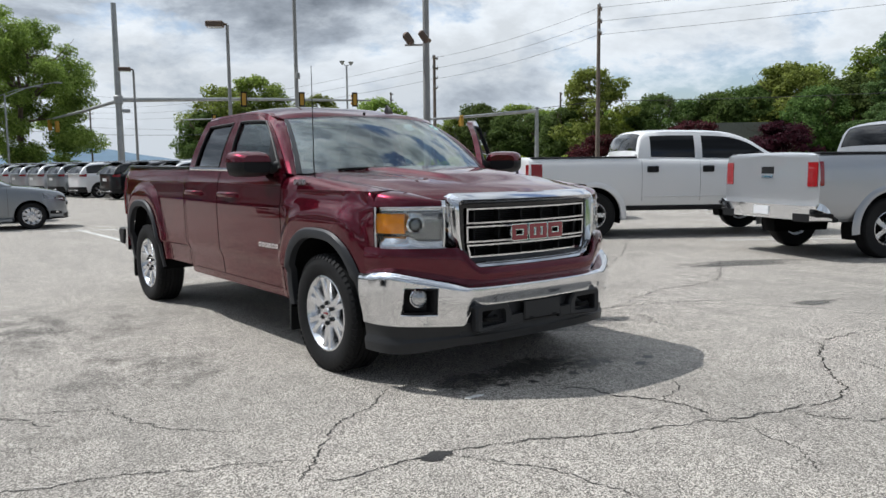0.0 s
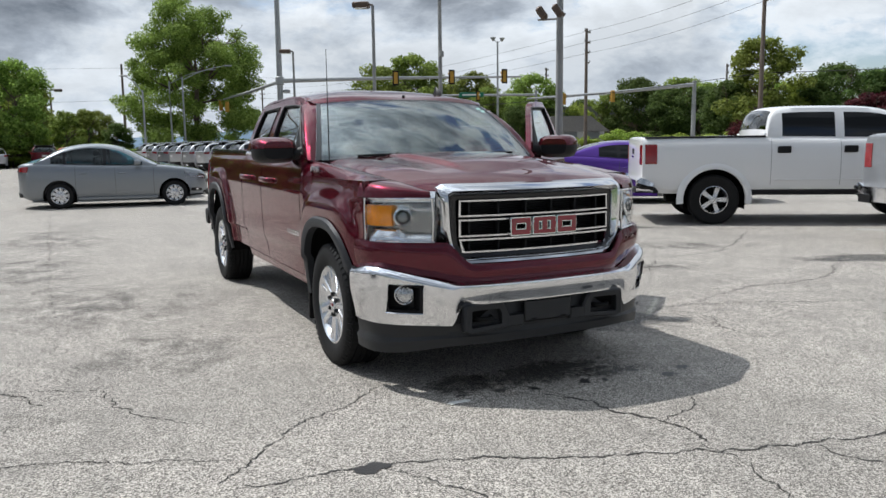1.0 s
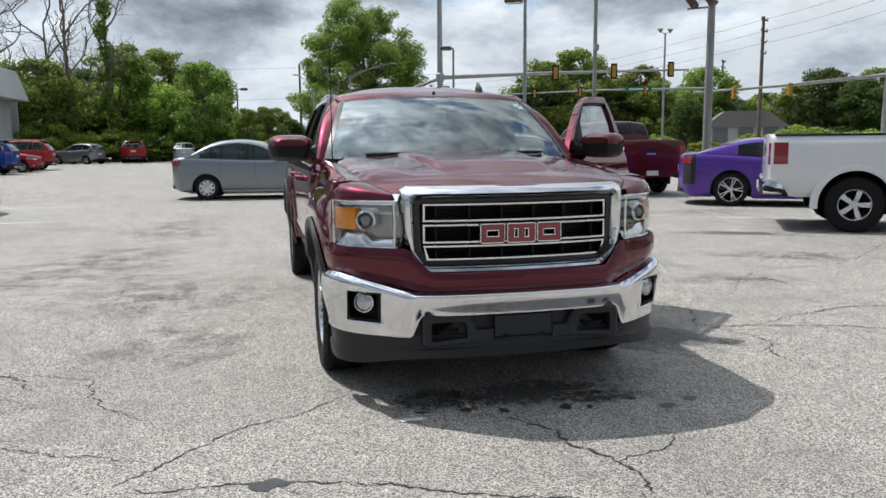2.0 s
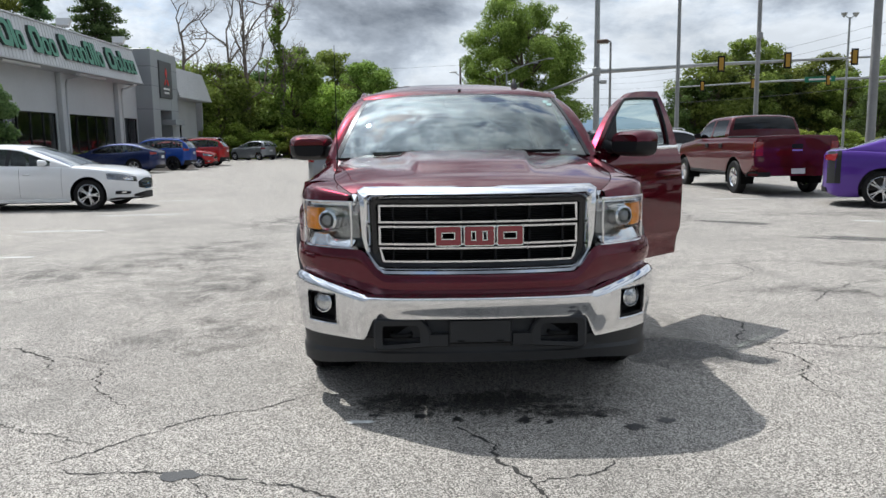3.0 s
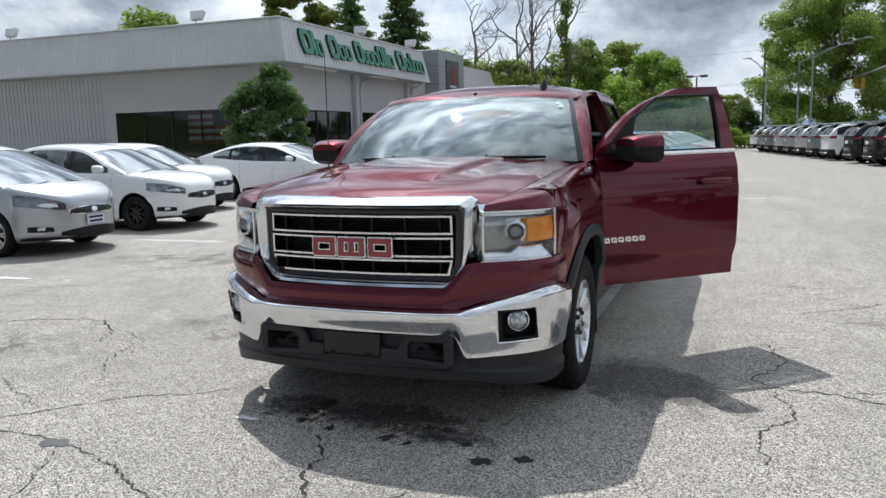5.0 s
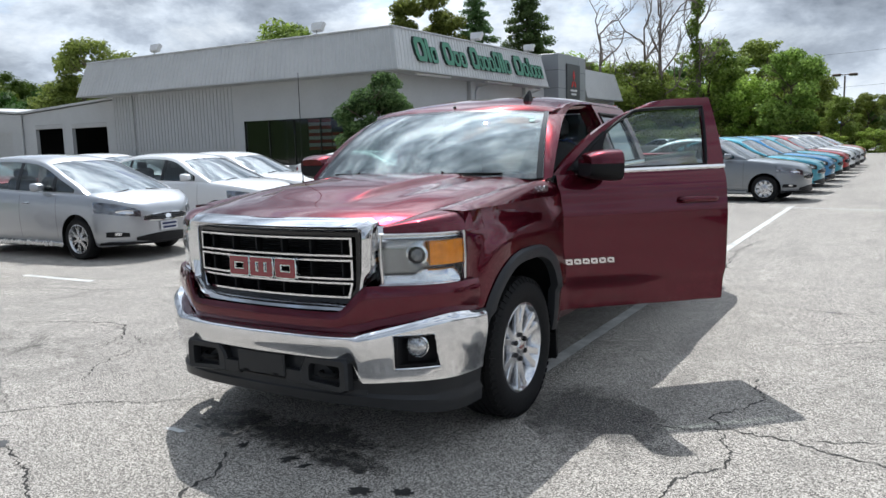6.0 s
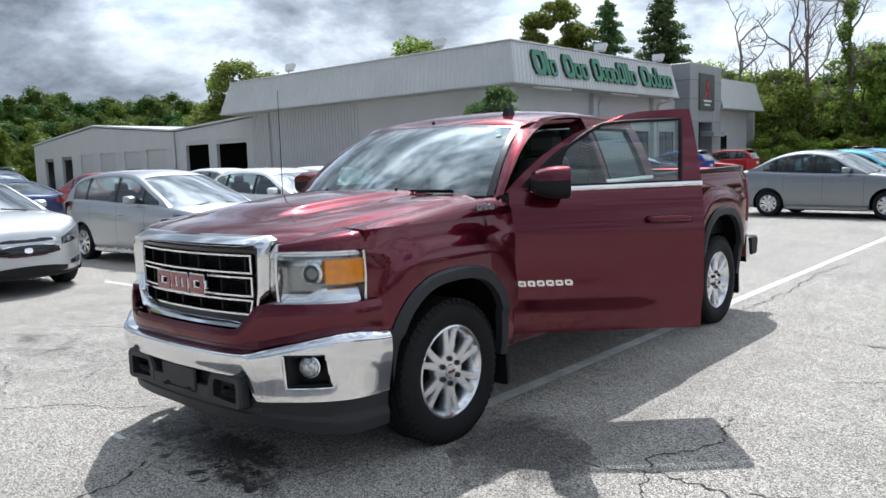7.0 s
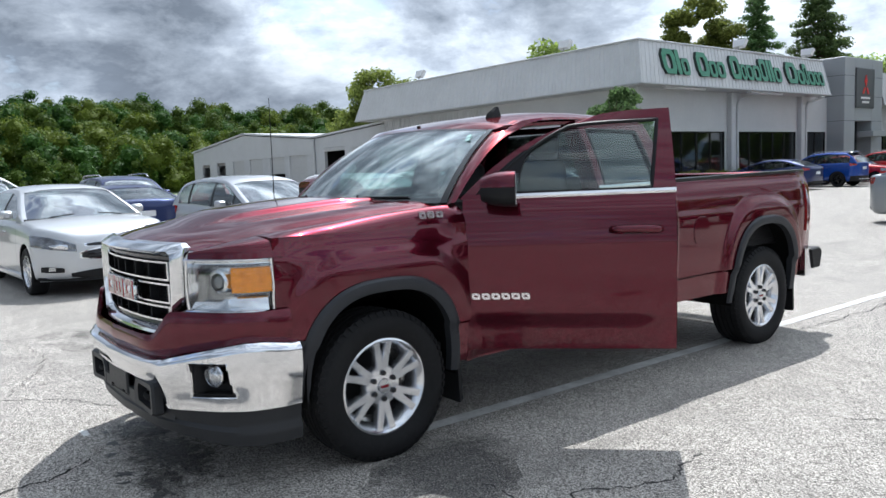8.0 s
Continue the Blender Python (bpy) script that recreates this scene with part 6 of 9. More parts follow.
o, i = dense(OUT), dense(INN)
R = []
for t, dy in ((0.0, 0.125), (0.0, 0.012), (0.22, -0.014), (0.55, -0.010), (0.9, 0.016), (1.0, 0.032), (1.0, 0.085)):
    p = lerp(o, i, t)
    R.append([(x, front_y(x) + (min(dy, 0.125 - 0.055 * float(sstep(1.06, 1.14, z)))) + 0.05 * max(0, (z - 1.12)) / 0.066 * (t < 0.3) * (dy < 0.1), z) for x, z in p])
grille = part("grille_surround", Geo().rings(R, caps=False), M_CHROME, truck, "heavy chrome grille surround")
back = dense(INN)
g = Geo()
g.rings([[(x * 1.02, front_y(x) + 0.10, z) for x, z in back], [(x * 1.02, front_y(x) + 0.12, z) for x, z in back]])
part("grille_backing", g, M_BLACK, grille)
for x in np.linspace(-0.44, 0.44, 6):
    part("grille_rib", Geo().box((x, front_y(x) + 0.075, 0.945), (0.012, 0.05, 0.30), 0.003), M_BLACK, grille)
g = Geo()
for z in np.arange(0.80, 1.10, 0.0125):
    g.grid([[(x, front_y(x) + 0.088 + d, z + e) for x in np.linspace(-0.535, 0.535, 9)] for d, e in ((0.0, 0.0), (0.012, 0.004))], thick=0.002)
part("grille_mesh", g, M_BLACK, grille)
# dark frame between chrome surround and bars
o2, i2 = dense(INN), dense([(x * 0.955, 0.945 + (z - 0.945) * 0.90) for x, z in INN])
part("grille_inner_frame", Geo().rings([[(x, front_y(x) + 0.03, z) for x, z in o2], [(x, front_y(x) + 0.034, z) for x, z in i2], [(x, front_y(x) + 0.09, z) for x, z in i2]], caps=False), M_GLOSSBLACK, grille)


def bar_ring(z0, z1, hx, hx2):
    ring = []
    n = 14
    for t in np.linspace(-1, 1, n):
        ring.append((hx2 * t, z0))
    for t in np.linspace(1, -1, n):
        ring.append((hx * t, z1))
    ring = np.array(ring)
    c = np.array([0, (z0 + z1) / 2])
    ins = np.array([(x - math.copysign(0.011, x) * (abs(x) > 0.97 * hx2), z + (0.0095 if z < c[1] else -0.0095)) for x, z in ring])
    R = [[(x, front_y(x) + 0.05, z) for x, z in ring], [(x, front_y(x) + 0.022, z) for x, z in ring], [(x, front_y(x) + 0.022, z) for x, z in ins], [(x, front_y(x) + 0.05, z) for x, z in ins]]
    return Geo().rings(R, caps=False)


for z0, z1, a, b in ((1.000, 1.094, 0.512, 0.514), (0.887, 0.986, 0.514, 0.514), (0.797, 0.875, 0.512, 0.495)):
    part("grille_bar", bar_ring(z0, z1, a, b), M_CHROME, grille, "bright grille bar frame")


def rounded(x0, x1, z0, z1, r=0.015):
    return [(x0 + r, z0), (x1 - r, z0), (x1, z0 + r), (x1, z1 - r), (x1 - r, z1), (x0 + r, z1), (x0, z1 - r), (x0, z0 + r)]


# emblem: three plain red blocks with bright edges
EZ0, EZ1 = 0.884, 0.990
for x0, x1, kind in ((-0.226, -0.088, "open"), (-0.080, 0.080, "comb"), (0.088, 0.226, "open")):
    y = front_y((x0 + x1) / 2)
    if kind == "open":
        bars = [(x0, x1, EZ1 - 0.040, EZ1), (x0, x1, EZ0, EZ0 + 0.040), (x0, x0 + 0.040, EZ0 + 0.02, EZ1 - 0.02), (x1 - 0.040, x1, EZ0 + 0.02, EZ1 - 0.02)]
    else:
        bars = [(x0, x1, EZ1 - 0.034, EZ1), (x0, x1, EZ0, EZ0 + 0.034), (x0, x0 + 0.044, EZ0 + 0.02, EZ1 - 0.02), (x0 + 0.058, x1 - 0.058, EZ0 + 0.02, EZ1 - 0.02), (x1 - 0.044, x1, EZ0 + 0.02, EZ1 - 0.02)]
    rim, face = Geo(), Geo()
    for k, (a, b, c, d) in enumerate(bars):
        rim.prism(rounded(a, b, c, d, 0.008), 1, y + 0.03, y - 0.010 - 0.0004 * k, 0.002)
        face.prism(rounded(a + 0.0055, b - 0.0055, c + 0.0055, d - 0.0055, 0.006), 1, y, y - 0.014 - 0.0004 * k, 0.0015)
    em = part("emblem_rim", rim, M_CHROME, grille, "chrome edge of a plain emblem block")
    part("emblem_face", face, M_EMBLEM, em, "red enamel emblem face")

# ---- other vehicles ----
def wheel_geo(r, rim_r, width, spokes, style):
    tyre = Geo().lathe([(rim_r, -width / 2 + 0.01), (rim_r + 0.02, -width / 2), (r - 0.03, -width / 2 - 0.004), (r - 0.008, -width / 2 + 0.015), (r, -width / 2 + 0.035), (r, width / 2 - 0.035), (r - 0.008, width / 2 - 0.015), (r - 0.03, width / 2 + 0.004), (rim_r + 0.02, width / 2), (rim_r, width / 2 - 0.01)], 36, axis=0, close=True)
    h = width / 2
    rim = Geo().lathe([(rim_r - 0.03, -h + 0.02), (rim_r, -h + 0.015), (rim_r, h - 0.004), (rim_r - 0.012, h - 0.002), (rim_r - 0.03, h - 0.03)], 36, axis=0, close=True)
    rim.lathe([(0.002, h - 0.012), (0.05, h - 0.014), (0.065, h - 0.03), (0.06, h - 0.08), (0.002, h - 0.08)], 18, axis=0)
    for i in range(spokes):
        for s in ((-0.16, 0.16) if style == "twin" else (0.0,)):
            a0, a1 = i * 2 * math.pi / spokes + s * 0.6, i * 2 * math.pi / spokes + s
            w0, w1 = (0.014, 0.012) if style == "twin" else (0.030, 0.040) if style == "broad" else (0.018, 0.016)
            R = []
            for t in (0.0, 0.5, 1.0):
                a, rr, w, x = lerp(a0, a1, t), lerp(0.05, rim_r - 0.012, t), lerp(w0, w1, t), h - 0.02 - 0.012 * math.sin(t * 3)
                d, nv = np.array([0, math.cos(a), math.sin(a)]), np.array([0, -math.sin(a), math.cos(a)])
                R.append([d * rr + nv * w + [x, 0, 0], d * rr - nv * w + [x, 0, 0], d * rr - nv * w + [x - 0.03, 0, 0], d * rr + nv * w + [x - 0.03, 0, 0]])
            rim.rings(R)
    disc = Geo().lathe([(0.03, h - 0.11), (rim_r - 0.03, h - 0.11), (rim_r - 0.03, h - 0.12), (0.03, h - 0.12)], 24, axis=0, close=True)
    return tyre, rim, disc


WHEELS = {}


def add_wheels(body, spec, rim_mat):
    key = (spec["r"], spec["rim"], spec["spokes"], spec["style"], rim_mat.name)
    if key not in WHEELS:
        t, rm, d = wheel_geo(spec["r"], spec["rim"], 0.21, spec["spokes"], spec["style"])
        WHEELS[key] = (mesh_of("wheel", t, M_RUBBER), mesh_of("rim", rm, rim_mat), mesh_of("brake_disc", d, M_WELL))
    for s in (1, -1):
        for y in (0.0, -spec["wb"]):
            w = new("wheel", WHEELS[key][0])
            w.parent = body
            w.matrix_basis = Matrix.Translation((s * (spec["w"] - 0.115), y, spec["r"] - 0.004)) @ Matrix.Rotation(0 if s > 0 else math.pi, 4, "Z")
            for nm, me in (("rim", WHEELS[key][1]), ("brake_disc", WHEELS[key][2])):
                o = new(nm, me)
                o.parent = w


SECV = [0.0, 0.07, 0.25, 0.45, 0.62, 0.80, 0.92, 1.0]
SECX = [0.90, 0.965, 0.992, 1.0, 1.0, 0.988, 0.965, 0.925]


def vehicle(spec, paint, name, label, category, x, y, heading, group="", rim_mat=None, glass_mat=None, extras=()):
    """A car, SUV or pickup; x, y: its rear axle on the ground; heading: the way it faces, in degrees."""
    sp = spec
    w, wb, zb = sp["w"], sp["wb"], sp["zb"]
    yF, yR = -(wb + sp["fo"]), sp["ro"]
    top = curve(sp["top"], 80)
    top = top[np.argsort(top[:, 0])]
    z_top = lambda yy: float(np.interp(-yy, top[:, 0], top[:, 1]))
    dF, pF, dR, pR = sp.get("dF", 0.55), 3.0, sp.get("dR", 0.28), 4.0

    def wide(yy):
        k = 1.0
        if yy < yF + dF:
            k = max((yy - yF) / dF, 0.0) ** (1 / pF)
        if yy > yR - dR:
            k = min(k, max((yR - yy) / dR, 0.0) ** (1 / pR))
        return w * k
    car = thing(name, label, category, group, Matrix.Translation((x, y, 0)) @ Matrix.Rotation(radians(heading + 90), 4, "Z"))
    # body shell
    Y = np.concatenate([yF + dF * np.linspace(0, 1, 20) ** 2.2, np.linspace(yF + dF, yR - dR, 62)[1:-1], (yR - dR * np.linspace(0, 1, 9) ** 2.2)[::-1]])
    V = np.concatenate([np.linspace(0, 1, 20)])
    hl = [q[0] for q in sp["house"]]
    cabin = (max(hl) - 0.25, min(hl) + (0.06 if "bed" in sp else 0.22))
    P = []
    for yy in Y:
        zt, ww = z_top(yy), wide(yy)
        lowz = zb + 0.06 * float(sstep(yF + 0.5, yF, yy)) + 0.10 * float(sstep(yR - 0.4, yR, yy))
        row = [(ww * np.interp(v, SECV, SECX) , yy, lerp(lowz, zt, v)) for v in V]
        ex = row[-1][0]
        row += [(ex * 0.93, yy, zt + 0.018), (ex * 0.70, yy, zt + 0.032), (ex * 0.35, yy, zt + 0.045), (0.0, yy, zt + 0.048)]
        P.append(row)
    P = np.array(P)
    ra = sp["r"] + sp.get("arch", 0.055)
    hubs = (0.0, -wb)

    def inside(P):
        r = np.zeros(P.shape[:2], bool)
        for h in hubs:
            r |= (P[..., 1] - h) ** 2 + (P[..., 2] - sp["r"]) ** 2 < ra ** 2
        c0, c1 = -cabin[0], -cabin[1]
        hole = (P[..., 1] > c0) & (P[..., 1] < c1) & (np.arange(P.shape[1])[None, :] > 19)
        if "bed" in sp:
            b0, b1 = -sp["bed"][0], -sp["bed"][1]
            hole |= (P[..., 1] > b0) & (P[..., 1] < b1) & (np.arange(P.shape[1])[None, :] > 20)
        return r | hole

    def snap(p):
        for h in hubs:
            dy, dz = p[1] - h, p[2] - sp["r"]
            d = math.hypot(dy, dz)
            if d < ra and p[2] < sp["r"] + ra + 0.01:
                if dz < -0.02:
                    dy = math.copysign(math.sqrt(max(ra ** 2 - dz ** 2, 0)), dy)
                    return np.array([p[0], h + dy, p[2]])
                return np.array([p[0], h + dy / max(d, 1e-6) * ra, sp["r"] + dz / max(d, 1e-6) * ra])
        return p
    g = Geo()
    sheet_cut(g, P, inside, snap)
    half = g.mirrored()
    g.add(half.v, half.f)
    body = part("body", g, paint, car, "", 50)
    # wheel wells and floor
    for s in (1, -1):
        for h in hubs:
            g = Geo()
            line = [(h + ra * math.cos(a), sp["r"] + ra * math.sin(a)) for a in np.linspace(math.pi * 1.1, -math.pi * 0.1, 14)]
            g.grid([[(s * xx, a, b) for a, b in line] for xx in (w - 0.32, w * 0.985)])
            g.add([(s * (w - 0.32), a, b) for a, b in line], [tuple(range(len(line)))])
            part("wheel_well", g, M_WELL, car)
    g = Geo().box((0, (yF + yR) / 2, zb + 0.05), (2 * w - 0.5, yR - yF - 0.7, 0.10), 0.02)
    part("underbody", g, M_UNDER, car)
    # glass house: one arched surface for screens and roof, and a flank on either side
    house = curve(sp["house"], 56)
    house = house[np.argsort(house[:, 0])]
    xd, xa = house[0, 0], house[-1, 0]
    xb, xc, wr = sp["xb"], sp["xc"], sp["wr"]
    zbelt = lambda L: z_top(-L)
    bw = w * 0.925
    za = zbelt(xa) - 0.01
    wins = sp["win"]
    LL = np.array(sorted(set([round(float(q), 4) for q in list(house[::1, 0]) + [xb, xc, xa - 0.05, xd + 0.012] + [q for p in wins for q in p]])))
    ZC = np.interp(LL, house[:, 0], house[:, 1])
    BZ = np.array([zbelt(L) for L in LL])
    hmax = float((ZC - BZ).max()) - 0.05
    drop = 0.055 * np.clip((ZC - BZ) / 0.3, 0, 1)
    EZ = np.maximum(ZC - drop, BZ + 0.001)
    xat = lambda dz: bw - (bw - wr) * np.clip(dz / hmax, 0, 1.1) ** 1.15
    bow = np.interp(LL, [xd, xc, (xb + xc) / 2, xb, xa], [0.10, 0.04, 0.0, -0.06, -0.17])
    U = np.array([-1, -0.97, -0.92, -0.8, -0.6, -0.4, -0.2, 0, 0.2, 0.4, 0.6, 0.8, 0.92, 0.97, 1.0])
    T = np.array([[(u * xat(EZ[i] - BZ[i]), -LL[i] + bow[i] * (1 - u * u), lerp(EZ[i], ZC[i], 1 - abs(u) ** 3.2)) for u in U] for i in range(len(LL))])
    n, m = len(LL), len(U)
    screen = lambda i, j: 2 <= j < m - 3 and ((LL[i] >= xb - 1e-5 and LL[i + 1] <= xa - 0.05 + 1e-4) or (LL[i] >= xd + 0.0119 and LL[i + 1] <= xc + 1e-5))
    g = Geo().add(T.reshape(-1, 3), [(i * m + j, i * m + j + 1, (i + 1) * m + j + 1, (i + 1) * m + j) for i in range(n - 1) for j in range(m - 1) if not screen(i, j)])
    rows = 8

    def flank(i, k):
        H = EZ[i] - BZ[i]
        lo, up = min(0.022, H * 0.3), H - min(sp.get("rail", 0.05), H * 0.4)
        dz = 0.0 if k == 0 else H if k == rows - 1 else lerp(lo, up, (k - 1) / (rows - 3))
        return np.array([xat(dz) + 0.012 * math.sin(math.pi * min(dz / hmax, 1)) * (k < rows - 1), -LL[i], BZ[i] + dz - (0.012 if k == 0 else 0)])
    F = np.array([[flank(i, k) for k in range(rows)] for i in range(n)])
    inwin = lambda i: any(q - 1e-4 <= LL[i] and LL[i + 1] <= p + 1e-4 for p, q in wins)
    ff = [(i * rows + k, i * rows + k + 1, (i + 1) * rows + k + 1, (i + 1) * rows + k) for i in range(n - 1) for k in range(rows - 1) if not (inwin(i) and 1 <= k <= rows - 3)]
    h1 = Geo().add(F.reshape(-1, 3), ff)
    h2 = h1.mirrored()
    g.add(h1.v, h1.f)
    g.add(h2.v, h2.f)
    shell = part("cab_shell", g, paint, car, "", 55)
    bm = bmesh.new()
    bm.from_mesh(shell.data)
    bmesh.ops.remove_doubles(bm, verts=bm.verts, dist=0.0015)
    bmesh.ops.recalc_face_normals(bm, faces=bm.faces)
    bm.to_mesh(shell.data)
    bm.free()
    shell.data.shade_smooth()
    shell.data.set_sharp_from_angle(angle=radians(55))
    gm = glass_mat or M_GLASS_SIDE
    fr = [i for i in range(n) if xb - 1e-5 <= LL[i] <= xa - 0.05 + 1e-4]
    rr = [i for i in range(n) if xd + 0.0119 <= LL[i] <= xc + 1e-5]
    part("windscreen", Geo().grid(T[fr][:, 2:m - 2] + np.array([0, 0.003, -0.004]), thick=0.005), sp.get("screen_mat", M_GLASS_CAR), car)
    cw = [i for i in range(n) if xa - 0.05 - 1e-4 <= LL[i]]
    part("cowl", Geo().grid(T[cw][:, 1:m - 1] + np.array([0, -0.004, 0.006]), thick=0.004), M_BLACK, car)
    for s in (-1, 1):
        part("wiper", Geo().tube([T[fr[-1]][7 + 3 * s] + np.array([0, -0.01, 0.014]), T[fr[-3]][7] + np.array([0.16 * s, -0.01, 0.016])], 0.008, 5), M_BLACK, car)
    part("rear_screen", Geo().grid(T[rr][:, 2:m - 2] + np.array([0, -0.003, -0.004]), thick=0.005), gm, car)
    for wi, (p, q) in enumerate(wins):
        sel = [i for i in range(n) if q - 1e-4 <= LL[i] <= p + 1e-4]
        gp = Geo().grid(F[sel][:, 1:rows - 1] - np.array([0.007, 0, 0]), thick=0.004)
        part("side_window", gp, gm, car)
        part("side_window", gp.mirrored(), gm, car)
        if wi + 1 < len(wins):
            sel = [i for i in range(n) if wins[wi + 1][0] - 1e-4 <= LL[i] <= q + 1e-4]
            gp = Geo().grid(F[sel][:, 1:rows - 1] + np.array([0.003, 0, 0]), thick=-0.006)
            if not sp.get("painted_pillars"):
                part("window_pillar", gp, M_GLOSSBLACK, car)
                part("window_pillar", gp.mirrored(), M_GLOSSBLACK, car)
    if sp.get("shade"):
        part("paper_sheet", Geo().grid([[(u, -xa + 0.36 + 0.34 * v, za + 0.03 + 0.02 * v + 0.01 * math.sin(7 * u)) for u in np.linspace(-0.35, 0.35, 8)] for v in np.linspace(0, 1, 4)], thick=0.003), M_PLATE, car)
    # inside
    g = Geo().box((0, -(xa + xd) / 2, zb + 0.33), (2 * w - 0.22, (xa - xd) * 0.92, 0.46), 0.05)
    g.box((0, -xa + 0.48, za - 0.05), (2 * bw - 0.2, 0.56, 0.08), 0.03)
    inner = part("interior", g, M_INT, car)
    nrow = 1 if "coupe" in sp else 2
    for r_ in range(nrow):
        yy = -xa + 1.35 + 0.85 * r_
        if yy > -xd - 0.25:
            continue
        for s in (-1, 1):
            part("seat", Geo().box((s * w * 0.42, yy, za - 0.02), (0.46, 0.14, 0.60), 0.05).box((s * w * 0.42, yy + 0.04, za + 0.33), (0.24, 0.09, 0.15), 0.04), M_INTLT, car)

    # bits that follow the nose and the tail
    YN = [yF + dF * np.linspace(0, 1, 90) ** 2.2, yR - max(dR, 0.3) * np.linspace(0, 1, 90) ** 2.2]
    ZN = [np.array([z_top(q) + 0.01 for q in yy]) for yy in YN]
    WN = [np.array([wide(q) for q in yy]) for yy in YN]
    LN = [zb + 0.06 * sstep(yF + 0.5, yF, YN[0]), zb + 0.10 * sstep(yR - 0.4, yR, YN[1])]

    def skin(xx, zz, rear):
        """How far forward or back the painted skin stands at a breadth and a height."""
        e = 1 if rear else 0
        v = np.clip((zz - LN[e]) / np.maximum(ZN[e] - LN[e], 0.01), 0, 1)
        ok = (WN[e] * np.interp(v, SECV, SECX) >= xx) & (ZN[e] >= zz)
        return float(YN[e][np.argmax(ok)]) if ok.any() else float(YN[e][-1])

    def nose(y0, y1, z0, z1, out, thick=0.03, n=10, rear=False, mat=M_BLACK, nm="trim", lab="", z0b=None, z1b=None, twin=True, taper=0.0):
        """A strip round a corner from half-breadth y0 to y1."""
        X = np.linspace(y0, y1, n)
        Pn = []
        for k, xx in enumerate(X):
            t = k / (n - 1)
            a, b = lerp(z0, z0 if z0b is None else z0b, t), lerp(z1, z1 if z1b is None else z1b, t)
            e_ = taper * abs(2 * t - 1 if not twin else t) ** 2.5 * (b - a) / 2
            a, b = a + e_ * 0.7, b - e_ * 1.3
            kk = min(abs(xx) / w, 0.999)
            col = []
            for q in np.linspace(0, 1, 6):
                zz = lerp(a, b, q)
                yy = skin(min(abs(xx), w * 0.985), zz, rear)
                col.append((xx + math.copysign(out, xx) * kk ** 3, yy + (out if rear else -out), zz))
            Pn.append(col)
        gg = Geo().grid(Pn, thick=thick if not rear else -thick)
        part(nm, gg, mat or paint, car, lab)
        if twin:
            part(nm, gg.mirrored(), mat or paint, car, lab)
    for e in sp["bits"]:
        nose(**e)
    # handles, mirrors, sills, door gaps
    zh = lerp(zb, z_top(-wb * 0.5), 0.80)
    for s in (1, -1):
        for L in sp["handles"]:
            part("door_handle", Geo().box((s * (w + 0.002), -L, zh), (0.035, 0.17, 0.028) if "bed" not in sp else (0.030, 0.215, 0.115), 0.010), paint if not sp.get("black_handles") else M_BLACK, car)
        for L in sp["gaps"]:
            part("door_gap", Geo().grid([[(s * (w * np.interp(v, SECV, SECX) + 0.0006), -L + o, lerp(zb, z_top(-L), v)) for o in (-0.003, 0.003)] for v in np.linspace(0.16, 0.97, 14)]), M_GAP, car, fix=False)
        ml = wins[0][0] - 0.12 if sp.get('ml') is None else sp['ml']
        mr = part("door_mirror", Geo().rings([[(s * (bw + 0.09 + 0.09 * math.copysign(abs(math.cos(b)) ** 0.6, math.cos(b)) * k), -ml + o, z_top(-ml) + 0.09 + 0.065 * k * math.copysign(abs(math.sin(b)) ** 0.6, math.sin(b))) for b in np.linspace(0, 2 * math.pi, 16, endpoint=False)] for o, k in ((-0.09, 0.5), (-0.06, 0.85), (0.0, 1.0), (0.05, 1.0))]), paint if not sp.get("black_handles") else M_BLACK, car)
        part("sill", Geo().box((s * (w * 0.95), -wb / 2, zb + 0.02), (0.06, wb - 2 * ra - 0.04, 0.09), 0.02), sp.get("sill_mat", paint), car)
    if sp.get("rails"):
        zr = float(np.interp(0.5, house[:, 0], house[:, 1]))
        for s in (1, -1):
            part("roof_rail", Geo().tube(curve([(s * (wr - 0.03), -xb + 0.25, zr - 0.05), (s * (wr - 0.03), -xb + 0.42, zr + 0.02), (s * (wr - 0.03), -0.4, zr + 0.025), (s * (wr - 0.03), 0.25, zr + 0.01), (s * (wr - 0.03), 0.40, zr - 0.06)], 12), 0.018, 6), M_SATIN, car)
        part("tail_spoiler", Geo().box((0, 0.46, zr - 0.045), (1.16, 0.34, 0.035), 0.014), M_GLOSSBLACK, car)
        part("skid_plate", Geo().box((0, yR - 0.03, zb + 0.10), (1.05, 0.09, 0.06), 0.02), M_SATIN, car)
    if sp.get("flares"):
        for s in (1, -1):
            for h in hubs:
                rows_ = []
                for a in np.linspace(math.pi * 1.04, -math.pi * 0.04, 22):
                    yy, zz = math.cos(a), math.sin(a)
                    rows_.append([(s * (w + o), h + rr_ * yy, sp["r"] + rr_ * zz) for rr_, o in ((ra + 0.10, -0.012), (ra + 0.07, 0.014), (ra + 0.012, 0.026), (ra - 0.01, 0.016), (ra - 0.012, -0.05))])
                part("wheel_arch_flare", Geo().grid(rows_), paint, car)
            part("door_crease", Geo().box((s * (w * 0.992), -(wins[0][0] + wins[-1][1]) / 2 + 0.05, lerp(zb, 1.4, 0.26)), (0.02, 2.35, 0.022), 0.006), paint, car)
